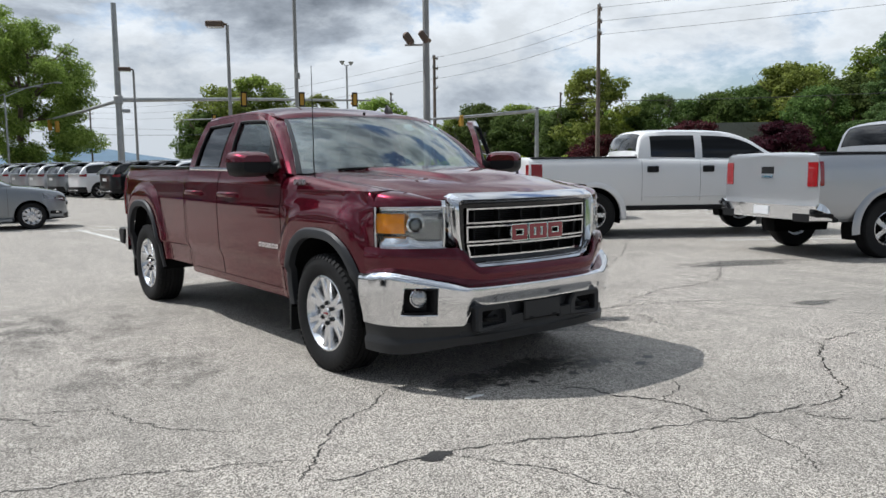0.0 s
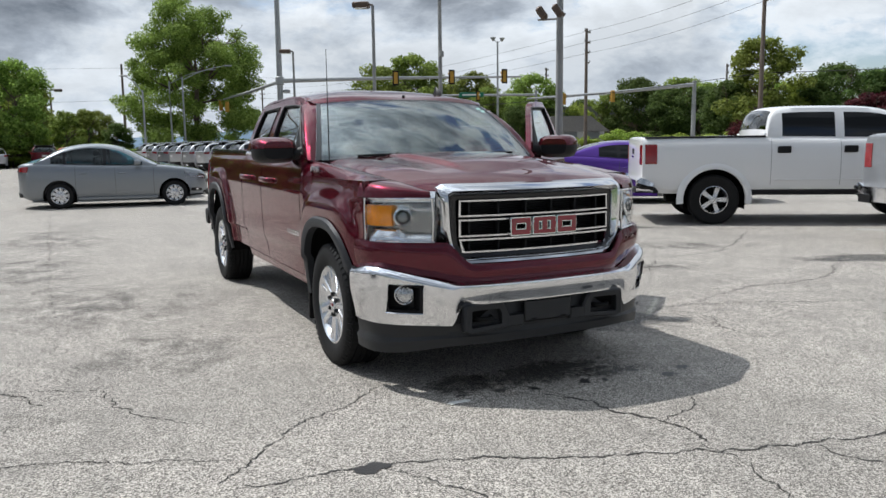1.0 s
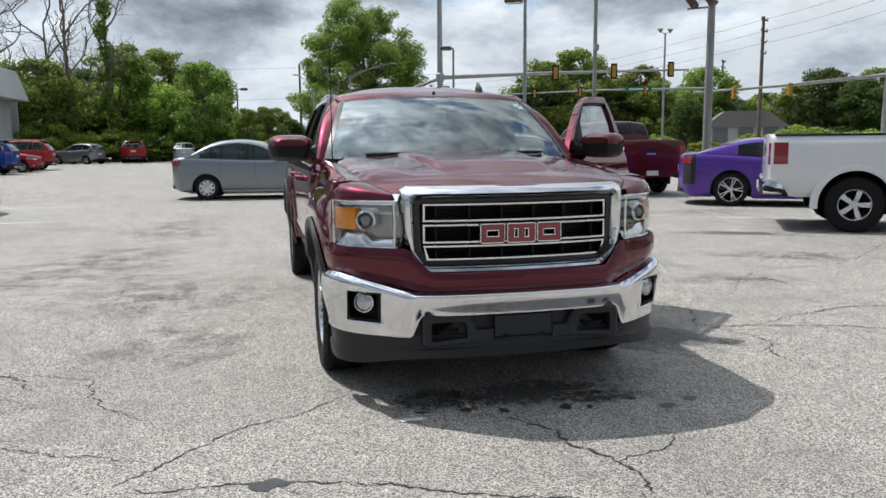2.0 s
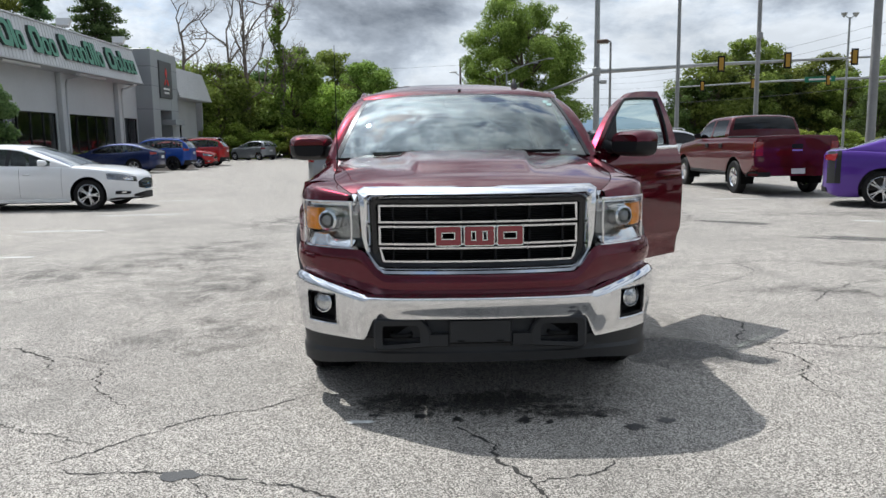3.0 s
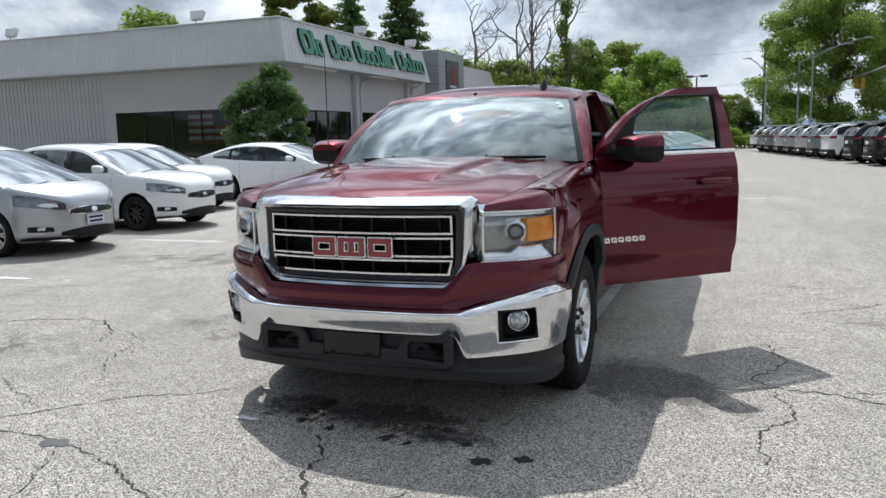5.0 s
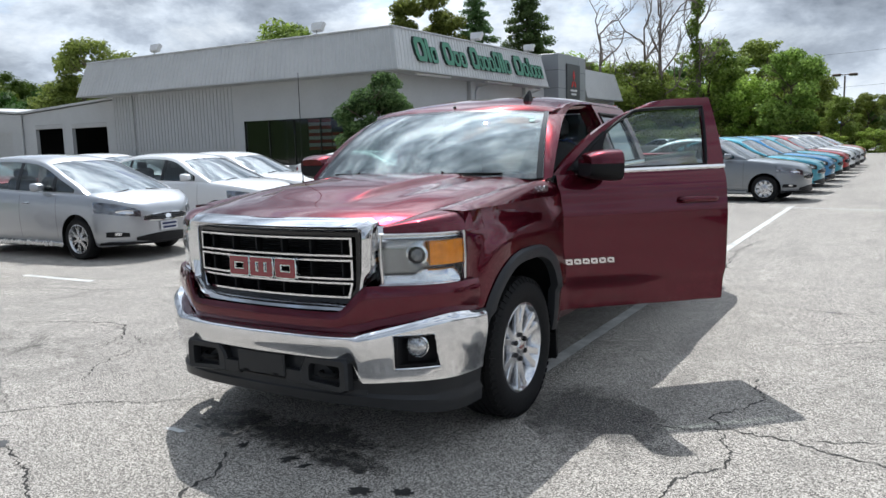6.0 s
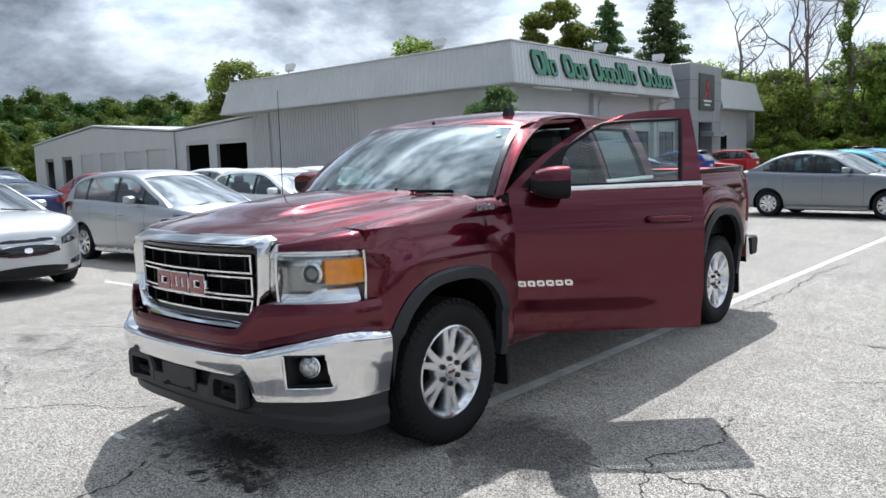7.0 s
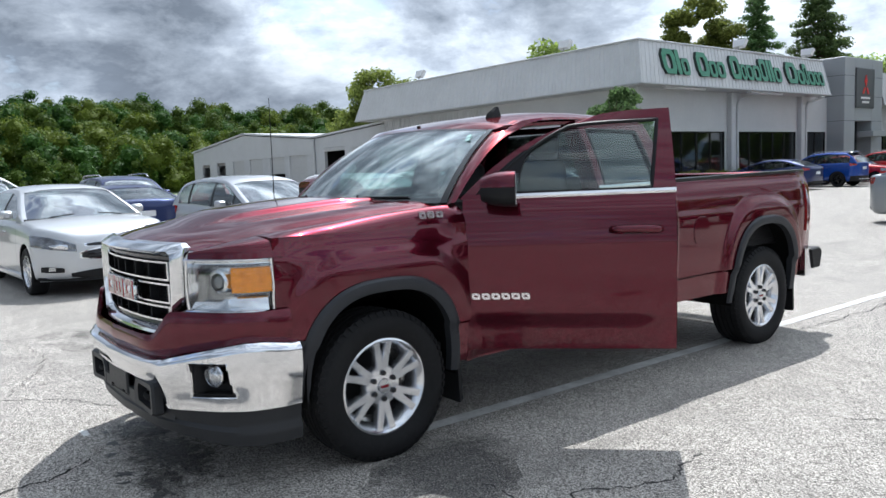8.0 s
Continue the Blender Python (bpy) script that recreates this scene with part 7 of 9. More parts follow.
    if "stripe" in sp:
        l0, l1 = sp["stripe"]
        for s in (1, -1):
            part("tail_stripe", Geo().grid([[(s * (wide(-L) * np.interp(v, SECV, SECX) + 0.003), -L, lerp(zb, z_top(-L), v)) for L in np.linspace(l0, l1, 6)] for v in np.linspace(0.30, 1.0, 14)]), M_STRIPE, car, "black stripe round the tail", fix=False)
        part("tail_stripe", Geo().grid([[(u * wide(-L) * 0.925, -L, z_top(-L) + 0.004 + 0.048 * (1 - abs(u) ** 2.2)) for L in np.linspace(l0, l1, 5)] for u in np.linspace(-1, 1, 15)]), M_STRIPE, car, "black stripe round the tail", fix=False)
    if "bed" in sp:
        b0, b1 = sp["bed"]
        zt = z_top(-(b0 + b1) / 2)
        for s in (1, -1):
            part("bed_inner_wall", Geo().box((s * (w * 0.82), -(b0 + b1) / 2, zt - 0.22), (0.05, b0 - b1, 0.5), 0.01), M_BLACK, car)
            part("bed_rail_cap", Geo().box((s * (w * 0.885), -(b0 + b1) / 2, zt + 0.012), (0.11, b0 - b1, 0.03), 0.008), M_BLACK, car)
        part("bed_floor", Geo().box((0, -(b0 + b1) / 2, zt - 0.5), (w * 1.7, b0 - b1, 0.05), 0.01), M_BLACK, car)
        part("cab_back", Geo().box((0, -b0 - 0.01, zt - 0.3), (w * 1.75, 0.06, 0.75), 0.01), paint, car)
        for s in (1, -1):
            part("tail_lamp_side", Geo().grid([[(s * (wide(-L) * np.interp((z - zb) / (zt - zb), SECV, SECX) + 0.003), -L, z) for L in np.linspace(-yR + 0.020, -yR + (0.27 if paint is P_WHITE else 0.10), 6)] for z in np.linspace(zt - 0.43, zt - 0.10, 6)]), M_REDLENS, car, "red tail lamp side", fix=False)
        part("tailgate", Geo().box((0, yR - 0.055, zt - 0.26), (w * 1.58, 0.07, 0.56), 0.02), paint, car)
    add_wheels(car, sp, rim_mat or M_SATIN)
    return car


M_GLASS_CAR = glass("car_windscreen_glass", (0.46, 0.52, 0.51), 1.35, 0.0, 0.10)
B = dict
def std_bits(w, zl, zh, zt, zg0, zg1, grille="single", plate=False):
    """Lamps, grilles, plate and valance of a car with half-breadth w; zl, zh: headlamp heights; zt: tail lamps; zg0, zg1: grille."""
    bits = [
        B(y0=w * 0.50, y1=w * 0.985, z0=zl - 0.01, z1=zl + 0.085, z0b=zl + 0.045, z1b=zh + 0.115, out=0.012, mat=M_LAMP, nm="headlamp", lab="clear headlamp", n=14, taper=0.35),
        B(y0=w * 0.60, y1=w * 0.80, z0=zl + 0.025, z1=zl + 0.085, z0b=zl + 0.045, z1b=zl + 0.115, out=0.016, thick=0.02, mat=M_REFL, nm="lamp_reflector", n=8, taper=0.8),
        B(y0=-w * 0.58, y1=w * 0.58, z0=0.245, z1=0.365, out=0.014, mat=M_BLACK, nm="lower_grille", twin=False, n=20, taper=0.6),
        B(y0=w * 0.66, y1=w * 0.90, z0=0.33, z1=0.385, z0b=0.325, z1b=0.43, out=0.012, mat=M_BLACK, nm="fog_lamp_recess", n=10, taper=0.35),
        B(y0=w * 0.75, y1=w * 0.82, z0=0.352, z1=0.400, out=0.018, thick=0.012, mat=M_FOG, nm="fog_lamp", n=6),
        B(y0=w * 0.70, y1=w * 0.985, z0=zt + 0.02, z1=zt + 0.10, z0b=zt + 0.0, z1b=zt + 0.14, out=0.012, rear=True, mat=M_REDLENS, nm="tail_lamp", lab="red tail lamp"),
        B(y0=-w * 0.20, y1=w * 0.20, z0=zt - 0.18, z1=zt - 0.05, out=0.013, rear=True, mat=M_PLATE, nm="number_plate", lab="plain pale number plate", twin=False),
        B(y0=-w * 0.78, y1=w * 0.78, z0=0.26, z1=0.40, out=0.012, rear=True, mat=M_BLACK, nm="rear_valance", twin=False, n=16, taper=0.4),
        B(y0=-w * 0.93, y1=w * 0.93, z0=0.215, z1=0.245, out=0.020, thick=0.04, mat=M_BLACK, nm="front_lip", twin=False, n=24),
    ]
    if grille == "double":
        bits += [B(y0=-w * 0.36, y1=w * 0.36, z0=zg1 + 0.035, z1=zg1 + 0.085, out=0.016, mat=M_GLOSSBLACK, nm="upper_grille", twin=False, n=21, taper=0.55),
                 B(y0=-w * 0.40, y1=w * 0.40, z0=zg1 + 0.025, z1=zg1 + 0.097, out=0.008, mat=M_CHROME, nm="grille_rim", twin=False, n=21, taper=0.55)]
    bits += [B(y0=-w * 0.44, y1=w * 0.44, z0=zg0 + 0.01, z1=zg1, out=0.020, mat=M_GLOSSBLACK, nm="grille", twin=False, n=25, taper=0.5),
             B(y0=-w * 0.465, y1=w * 0.465, z0=zg0 - 0.004, z1=zg1 + 0.014, out=0.009, mat=M_CHROME, nm="grille_rim", twin=False, n=25, taper=0.5),
             B(y0=-0.05, y1=0.05, z0=(zg0 + zg1) / 2 - 0.03, z1=(zg0 + zg1) / 2 + 0.04, out=0.026, thick=0.008, mat=M_CHROME, nm="grille_emblem", lab="plain chrome emblem", twin=False, n=6, taper=0.4)]
    for q in (0.35, 0.68):
        zz = lerp(zg0, zg1, q)
        bits.append(B(y0=-w * 0.37, y1=w * 0.37, z0=zz - 0.006, z1=zz + 0.006, out=0.023, thick=0.006, mat=M_TRIM, nm="grille_slat", twin=False, n=17))
    if plate:
        bits += [B(y0=-0.155, y1=0.155, z0=0.395, z1=0.52, out=0.030, thick=0.008, mat=M_PLATE, nm="number_plate", lab="plain pale dealer plate", twin=False, n=8),
                 B(y0=-0.13, y1=0.13, z0=0.470, z1=0.500, out=0.034, thick=0.003, mat=M_NAVY, nm="plate_bar", lab="plain dark blue bar", twin=False, n=8),
                 B(y0=-0.12, y1=0.12, z0=0.415, z1=0.445, out=0.034, thick=0.003, mat=M_NAVY, nm="plate_bar", lab="plain dark blue bar", twin=False, n=8)]
    return bits


M_LAMP = simple("headlamp_glass", (0.20, 0.205, 0.22), 0.08, 0.7, vary=0.9, scale=11, grain=45, coat=1.0)
M_GAP = simple("door_gap_shade", (0.05, 0.05, 0.05), 0.7, 0.0)
SPEC = {}
SPEC["sedan"] = B(wb=2.55, ro=0.93, fo=0.80, w=0.835, zb=0.20, r=0.305, rim=0.20, spokes=9, style="broad", house=[(2.16, 0.965), (1.78, 1.18), (1.42, 1.395), (1.10, 1.485), (0.72, 1.515), (0.32, 1.475), (-0.02, 1.37), (-0.28, 1.21), (-0.54, 1.05)], xb=1.40, xc=0.10, wr=0.56, win=((1.84, 1.04), (0.97, 0.16), (0.10, -0.16)), 
               top=[(-0.95, 0.80), (-0.86, 1.00), (-0.45, 1.04), (0.4, 1.00), (1.4, 0.965), (2.1, 0.965), (2.7, 0.90), (3.10, 0.82), (3.27, 0.74), (3.335, 0.62), (3.36, 0.42)], handles=(0.52, 1.38), gaps=(0.35, 1.22, 2.08))
SPEC["saloon"] = B(wb=2.83, ro=1.10, fo=0.96, w=0.925, zb=0.19, r=0.335, rim=0.235, spokes=5, style="twin", house=[(2.48, 0.93), (1.95, 1.18), (1.42, 1.37), (1.0, 1.43), (0.4, 1.44), (-0.1, 1.37), (-0.55, 1.21), (-0.95, 1.06)], xb=1.40, xc=-0.16, wr=0.60, win=((2.02, 1.15), (1.07, 0.12), (0.05, -0.42)), shade=True, 
                top=[(-1.12, 0.84), (-1.0, 1.03), (-0.6, 1.06), (0.4, 0.985), (1.4, 0.945), (2.2, 0.94), (2.9, 0.90), (3.4, 0.82), (3.65, 0.74), (3.755, 0.62), (3.79, 0.42)], handles=(0.60, 1.55), gaps=(0.42, 1.38, 2.28))
SPEC["hatch"] = B(wb=2.45, ro=0.56, fo=0.80, w=0.83, zb=0.20, r=0.30, rim=0.20, spokes=8, style="twin", house=[(2.28, 0.95), (1.85, 1.17), (1.4, 1.39), (1.02, 1.48), (0.4, 1.505), (0.0, 1.48), (-0.3, 1.40), (-0.47, 1.2), (-0.54, 1.0)], xb=1.40, xc=-0.30, wr=0.57, win=((1.88, 1.08), (1.0, 0.16), (0.09, -0.24)), 
               top=[(-0.58, 0.88), (-0.48, 1.00), (0.3, 1.01), (1.2, 0.97), (2.0, 0.965), (2.6, 0.92), (2.98, 0.84), (3.16, 0.75), (3.235, 0.62), (3.26, 0.42)], handles=(0.42, 1.30), gaps=(0.25, 1.12, 1.98))
SPEC["mpv"] = B(wb=2.50, ro=0.66, fo=0.94, w=0.85, zb=0.19, r=0.305, rim=0.215, spokes=7, style="twin", house=[(2.78, 0.90), (2.3, 1.16), (1.7, 1.42), (1.3, 1.51), (0.6, 1.54), (0.0, 1.51), (-0.35, 1.42), (-0.56, 1.2), (-0.64, 1.02)], xb=1.68, xc=-0.34, wr=0.60, win=((2.42, 1.98), (1.92, 1.12), (1.05, 0.16), (0.09, -0.36)), shade=True, ml=1.72, 
             top=[(-0.68, 0.90), (-0.58, 1.02), (0.3, 1.02), (1.2, 0.98), (2.2, 0.955), (2.75, 0.93), (3.15, 0.84), (3.35, 0.75), (3.425, 0.62), (3.45, 0.42)], handles=(0.45, 1.35), gaps=(0.28, 1.18, 2.05), sill_mat=M_SATIN)
SPEC["suv"] = B(wb=2.67, ro=0.88, fo=0.86, w=0.905, zb=0.26, r=0.35, rim=0.235, spokes=5, style="broad", house=[(2.38, 1.075), (2.0, 1.30), (1.6, 1.54), (1.22, 1.64), (0.6, 1.68), (0.0, 1.66), (-0.4, 1.60), (-0.66, 1.44), (-0.86, 1.13)], xb=1.58, xc=-0.44, wr=0.66, win=((2.02, 1.15), (1.07, 0.12), (0.05, -0.54)), 
             top=[(-0.90, 0.98), (-0.80, 1.12), (0.3, 1.13), (1.4, 1.09), (2.1, 1.08), (2.7, 1.02), (3.2, 0.95), (3.42, 0.84), (3.50, 0.70), (3.53, 0.48)], handles=(0.48, 1.38), gaps=(0.30, 1.20, 2.10))
SPEC["coupe"] = B(wb=2.95, ro=1.10, fo=0.95, w=0.955, zb=0.19, r=0.355, rim=0.255, spokes=5, style="twin", house=[(2.08, 0.965), (1.6, 1.20), (1.15, 1.385), (0.8, 1.44), (0.4, 1.43), (0.0, 1.36), (-0.4, 1.21), (-0.74, 1.09)], xb=1.12, xc=0.16, wr=0.62, win=((1.68, 0.6), (0.52, 0.12)), stripe=(-0.98, -0.72), coupe=True,
               top=[(-1.12, 0.92), (-1.0, 1.06), (-0.6, 1.09), (0.1, 1.05), (1.0, 0.985), (1.8, 0.975), (2.6, 0.95), (3.5, 0.88), (3.80, 0.80), (3.87, 0.68), (3.90, 0.45)], handles=(0.75,), gaps=(0.58, 1.80))
SPEC["compact"] = B(wb=2.69, ro=1.00, fo=0.88, w=0.90, zb=0.20, r=0.325, rim=0.225, spokes=10, style="twin", house=[(2.36, 0.99), (1.95, 1.20), (1.52, 1.40), (1.15, 1.475), (0.6, 1.495), (0.15, 1.43), (-0.25, 1.28), (-0.62, 1.09)], xb=1.46, xc=0.02, wr=0.60, win=((1.98, 1.12), (1.04, 0.14), (0.07, -0.30)), shade=True,
                 top=[(-1.02, 0.84), (-0.90, 1.04), (-0.5, 1.075), (0.4, 1.02), (1.4, 0.99), (2.2, 0.985), (2.8, 0.95), (3.25, 0.87), (3.46, 0.78), (3.54, 0.62), (3.57, 0.42)], handles=(0.55, 1.48), gaps=(0.38, 1.30, 2.18))
SPEC["pickup"] = B(wb=3.66, ro=1.22, fo=0.95, w=1.0, zb=0.45, sill_mat=M_BLACK, arch=0.10, r=0.40, rim=0.235, spokes=7, style="broad", bed=(0.58, -1.14), dR=0.03, house=[(3.02, 1.285), (2.72, 1.50), (2.42, 1.735), (2.18, 1.86), (1.9, 1.91), (1.3, 1.93), (0.9, 1.925), (0.69, 1.90), (0.61, 1.80), (0.575, 1.6), (0.56, 1.38)], xb=2.30, xc=0.66, wr=0.76, win=((2.66, 1.74), (1.64, 0.80)), rail=0.07, painted_pillars=True, 
                top=[(-1.22, 1.335), (-1.19, 1.36), (0.0, 1.365), (0.6, 1.36), (1.4, 1.34), (2.6, 1.32), (2.9, 1.29), (3.6, 1.22), (4.3, 1.14), (4.52, 1.06), (4.585, 0.9), (4.61, 0.6)], handles=(0.85, 1.82), gaps=(0.60, 1.66, 2.62), black_handles=True)
for key, args in (("sedan", (0.62, 0.74, 0.86, 0.50, 0.62)), ("saloon", (0.60, 0.72, 0.88, 0.42, 0.66)), ("compact", (0.61, 0.76, 0.88, 0.49, 0.63)), ("hatch", (0.62, 0.75, 0.84, 0.52, 0.64)), ("mpv", (0.62, 0.78, 0.88, 0.54, 0.64)), ("suv", (0.72, 0.86, 1.0, 0.55, 0.78)), ("coupe", (0.62, 0.74, 0.90, 0.58, 0.74))):
    SPEC[key]["bits"] = std_bits(SPEC[key]["w"], *args, plate=key == "mpv")
SPEC["compact"]["bits"] = std_bits(0.90, 0.61, 0.76, 0.88, 0.49, 0.63, "double")
SPEC["suv"].update(sill_mat=M_BLACK, rails=True)
SPEC["suv"]["bits"].append(B(y0=-0.88, y1=0.88, z0=0.27, z1=0.52, out=0.010, rear=True, mat=M_BLACK, nm="tail_cladding", twin=False, n=16))
SPEC["pickup"]["bits"] = [
    B(y0=0.66, y1=0.99, z0=0.80, z1=0.98, out=0.006, mat=M_LAMP, nm="headlamp"),
    B(y0=-0.62, y1=0.62, z0=0.70, z1=1.02, out=0.008, mat=M_GLOSSBLACK, nm="grille", twin=False, n=14),
    B(y0=-0.985, y1=0.985, z0=0.45, z1=0.66, out=0.05, thick=0.06, mat=M_CHROME, nm="front_bumper", twin=False, n=21),
    B(y0=0.79, y1=0.955, z0=0.93, z1=1.26, out=0.008, rear=True, mat=M_REDLENS, nm="tail_lamp", lab="red tail lamp"),
    B(y0=-0.97, y1=0.97, z0=0.47, z1=0.67, out=0.09, thick=0.10, rear=True, mat=M_CHROME, nm="rear_bumper", twin=False, n=21),
    B(y0=0.62, y1=0.985, z0=0.45, z1=0.56, out=0.096, thick=0.08, rear=True, mat=M_BLACK, nm="bumper_end_cap"),
    B(y0=-0.16, y1=0.16, z0=0.52, z1=0.64, out=0.10, thick=0.008, rear=True, mat=M_PLATE, nm="number_plate", lab="plain pale number plate", twin=False),
    B(y0=-0.13, y1=0.13, z0=1.10, z1=1.20, out=0.006, thick=0.008, rear=True, mat=M_BLACK, nm="tailgate_handle", twin=False),
    B(y0=-0.12, y1=0.12, z0=1.04, z1=1.075, out=0.012, thick=0.010, rear=True, mat=M_CHROME, nm="tailgate_emblem", twin=False),
]

SPEC["tall_pickup"] = dict(SPEC["pickup"], r=0.42, rim=0.235, spokes=5, zb=0.52, bed=(0.82, -1.14), flares=True, xb=2.86, xc=0.94, wr=0.78,
                           house=[(3.70, 1.36), (3.36, 1.57), (3.02, 1.80), (2.72, 1.92), (2.35, 1.97), (1.6, 1.985), (1.15, 1.975), (0.98, 1.945), (0.895, 1.85), (0.855, 1.66), (0.835, 1.46)],
                           top=[(-1.22, 1.40), (-1.19, 1.44), (0.0, 1.455), (0.7, 1.45), (1.5, 1.435), (2.6, 1.41), (3.2, 1.385), (3.8, 1.31), (4.3, 1.23), (4.52, 1.15), (4.585, 0.98), (4.61, 0.66)],
                           win=((3.26, 2.06), (1.92, 1.08)), handles=(1.10, 2.15), gaps=(0.90, 2.0, 3.22), ml=3.1,
                           bits=[dict(e, z0=e["z0"] + 0.085, z1=e["z1"] + 0.085) for e in SPEC["pickup"]["bits"]])
SPEC["low_pickup"] = dict(SPEC["pickup"], bits=[dict(e, mat=None) if e["nm"] == "rear_bumper" else e for e in SPEC["pickup"]["bits"]])
P_WHITE = car_paint("white_car_paint", (0.78, 0.785, 0.79), 0.0, 0.4, 0.0)
P_SILVER = car_paint("silver_car_paint", (0.40, 0.41, 0.43), 0.7, 0.36)
P_SILVERW = car_paint("pale_silver_paint", (0.52, 0.53, 0.54), 0.55, 0.38)
P_GREY = car_paint("grey_car_paint", (0.22, 0.235, 0.25), 0.6, 0.36)
P_PURPLE = car_paint("purple_car_paint", (0.085, 0.030, 0.26), 0.35, 0.34)
P_NAVY = car_paint("navy_car_paint", (0.012, 0.022, 0.085), 0.4, 0.34)
P_BLUE = car_paint("blue_car_paint", (0.012, 0.055, 0.27), 0.4, 0.34)
P_TEAL = car_paint("teal_blue_car_paint", (0.06, 0.27, 0.36), 0.45, 0.34)
P_SKY = car_paint("sky_blue_car_paint", (0.05, 0.20, 0.40), 0.45, 0.34)
P_RED = car_paint("red_car_paint", (0.33, 0.012, 0.014), 0.3, 0.34)
P_DKRED = car_paint("dark_red_car_paint", (0.085, 0.005, 0.009), 0.4, 0.32)
P_ORANGE = car_paint("orange_car_paint", (0.40, 0.075, 0.012), 0.3, 0.34)
P_BLACKC = car_paint("black_car_paint", (0.012, 0.012, 0.013), 0.3, 0.34)

# row facing the truck's flank
vehicle(SPEC["compact"], P_SILVERW, "sedan", "pale silver sedan with two-tier black grille, sun shade behind windscreen", "car", -10.18, 1.60, 2, "cars in the front row")
vehicle(SPEC["mpv"], P_SILVER, "hatchback", "silver compact hatchback with tall glass and seven-spoke alloy wheels", "car", -10.05, 4.75, 2, "cars in the front row")
vehicle(SPEC["hatch"], P_WHITE, "hatchback", "white small hatchback with dark grille and black alloys", "car", -10.22, 7.62, 2, "cars in the front row", rim_mat=M_GLOSSBLACK)
vehicle(SPEC["hatch"], P_WHITE, "hatchback", "white small hatchback with a yellow windscreen sticker", "car", -12.0, 10.6, 2, "cars in the front row")
vehicle(SPEC["saloon"], P_WHITE, "sedan", "white sedan with black grille and silver twin-spoke wheels", "car", -10.35, 13.85, 0, "cars in the front row")
# second row behind them
vehicle(SPEC["saloon"], P_NAVY, "sedan", "navy blue sedan parked tail outwards", "car", -14.6, 4.3, 182, "cars in the second row")
vehicle(SPEC["suv"], P_NAVY, "suv", "dark blue SUV with dark windows", "car", -19.5, 5.2, 2, "cars in the second row")
vehicle(SPEC["sedan"], P_RED, "sedan", "red sedan parked in second row", "car", -21.0, 9.2, 2, "cars in the second row")
vehicle(SPEC["mpv"], P_WHITE, "hatchback", "white hatchback parked in second row", "car", -19.5, 12.4, 2, "cars in the second row")
vehicle(SPEC["suv"], P_DKRED, "suv", "dark red SUV in second row", "car", -24.5, -1.5, 2, "cars in the second row")
vehicle(SPEC["pickup"], P_WHITE, "pickup_truck", "white pickup truck beyond second row", "pickup truck", -29.0, 1.5, 100, "cars in the second row")
vehicle(SPEC["suv"], P_GREY, "suv", "grey SUV parked in second row", "car", -22.5, 2.0, 2, "cars in the second row")
# cars before the showroom
vehicle(SPEC["saloon"], P_NAVY, "sedan", "dark blue sedan nosed in to the showroom", "car", -14.1, 34.3, 180, "cars at the showroom")
vehicle(SPEC["suv"], P_BLUE, "suv", "bright blue SUV nosed in to the showroom", "car", -13.4, 37.9, 180, "cars at the showroom", rim_mat=M_GLOSSBLACK)
vehicle(SPEC["sedan"], P_RED, "sedan", "red sedan facing out beside the showroom", "car", -15.5, 40.9, 0, "cars at the showroom")
vehicle(SPEC["suv"], P_RED, "suv", "red SUV nosed in to the showroom", "car", -13.2, 44.2, 180, "cars at the showroom")
# row end on behind the truck
vehicle(SPEC["hatch"], P_GREY, "hatchback", "grey hatchback at the far edge of the lot", "car", -12.6, 57.0, 150, "cars at the far edge")
vehicle(SPEC["suv"], P_RED, "suv", "red SUV at the far edge of the lot", "car", -10.2, 59.5, 95, "cars at the far edge")
vehicle(SPEC["sedan"], P_SILVER, "sedan", "silver sedan at the far edge of the lot", "car", -6.6, 60.5, 92, "cars at the far edge")
vehicle(SPEC["suv"], P_DKRED, "suv", "dark red SUV at the far edge of the lot", "car", -3.4, 60.5, 92, "cars at the far edge")
vehicle(SPEC["sedan"], P_SILVER, "sedan", "silver sedan at the far edge of the lot", "car", 4.5, 54.5, 100, "cars at the far edge")
for i, (paint, kind, word) in enumerate(((P_GREY, "sedan", "grey"), (P_TEAL, "sedan", "teal"), (P_SKY, "sedan", "sky blue"), (P_TEAL, "sedan", "teal"), (P_RED, "sedan", "red"), (P_WHITE, "sedan", "white"), (P_SILVER, "sedan", "silver"), (P_WHITE, "sedan", "white"), (P_ORANGE, "hatch", "orange"))):
    vehicle(SPEC[kind], paint, "sedan" if kind == "sedan" else "hatchback", word + " small car parked in the middle row", "car", -2.42 + 0.04 * i, 17.30 + 2.75 * i, -7, "cars in the middle row")
# right-hand side
vehicle(SPEC["tall_pickup"], P_SILVER, "pickup_truck", "silver pickup truck with chrome step bumper and red tail lamps", "pickup truck", 8.38, 2.05, -22, "pickup trucks", glass_mat=M_GLASS_DARK)
vehicle(SPEC["tall_pickup"], P_WHITE, "pickup_truck", "white crew cab pickup truck with dark windows", "pickup truck", 7.90, 6.73, -32.9, "pickup trucks", glass_mat=M_GLASS_DARK)
vehicle(SPEC["coupe"], P_PURPLE, "coupe", "purple muscle coupe with a black stripe round its tail", "car", 8.95, 11.4, -33, rim_mat=M_SATIN, glass_mat=M_GLASS_DARK)
vehicle(SPEC["low_pickup"], P_DKRED, "pickup_truck", "dark red pickup truck seen from its tailgate", "pickup truck", 8.35, 15.1, 90, "pickup trucks", glass_mat=M_GLASS_DARK, rim_mat=M_CHROME)
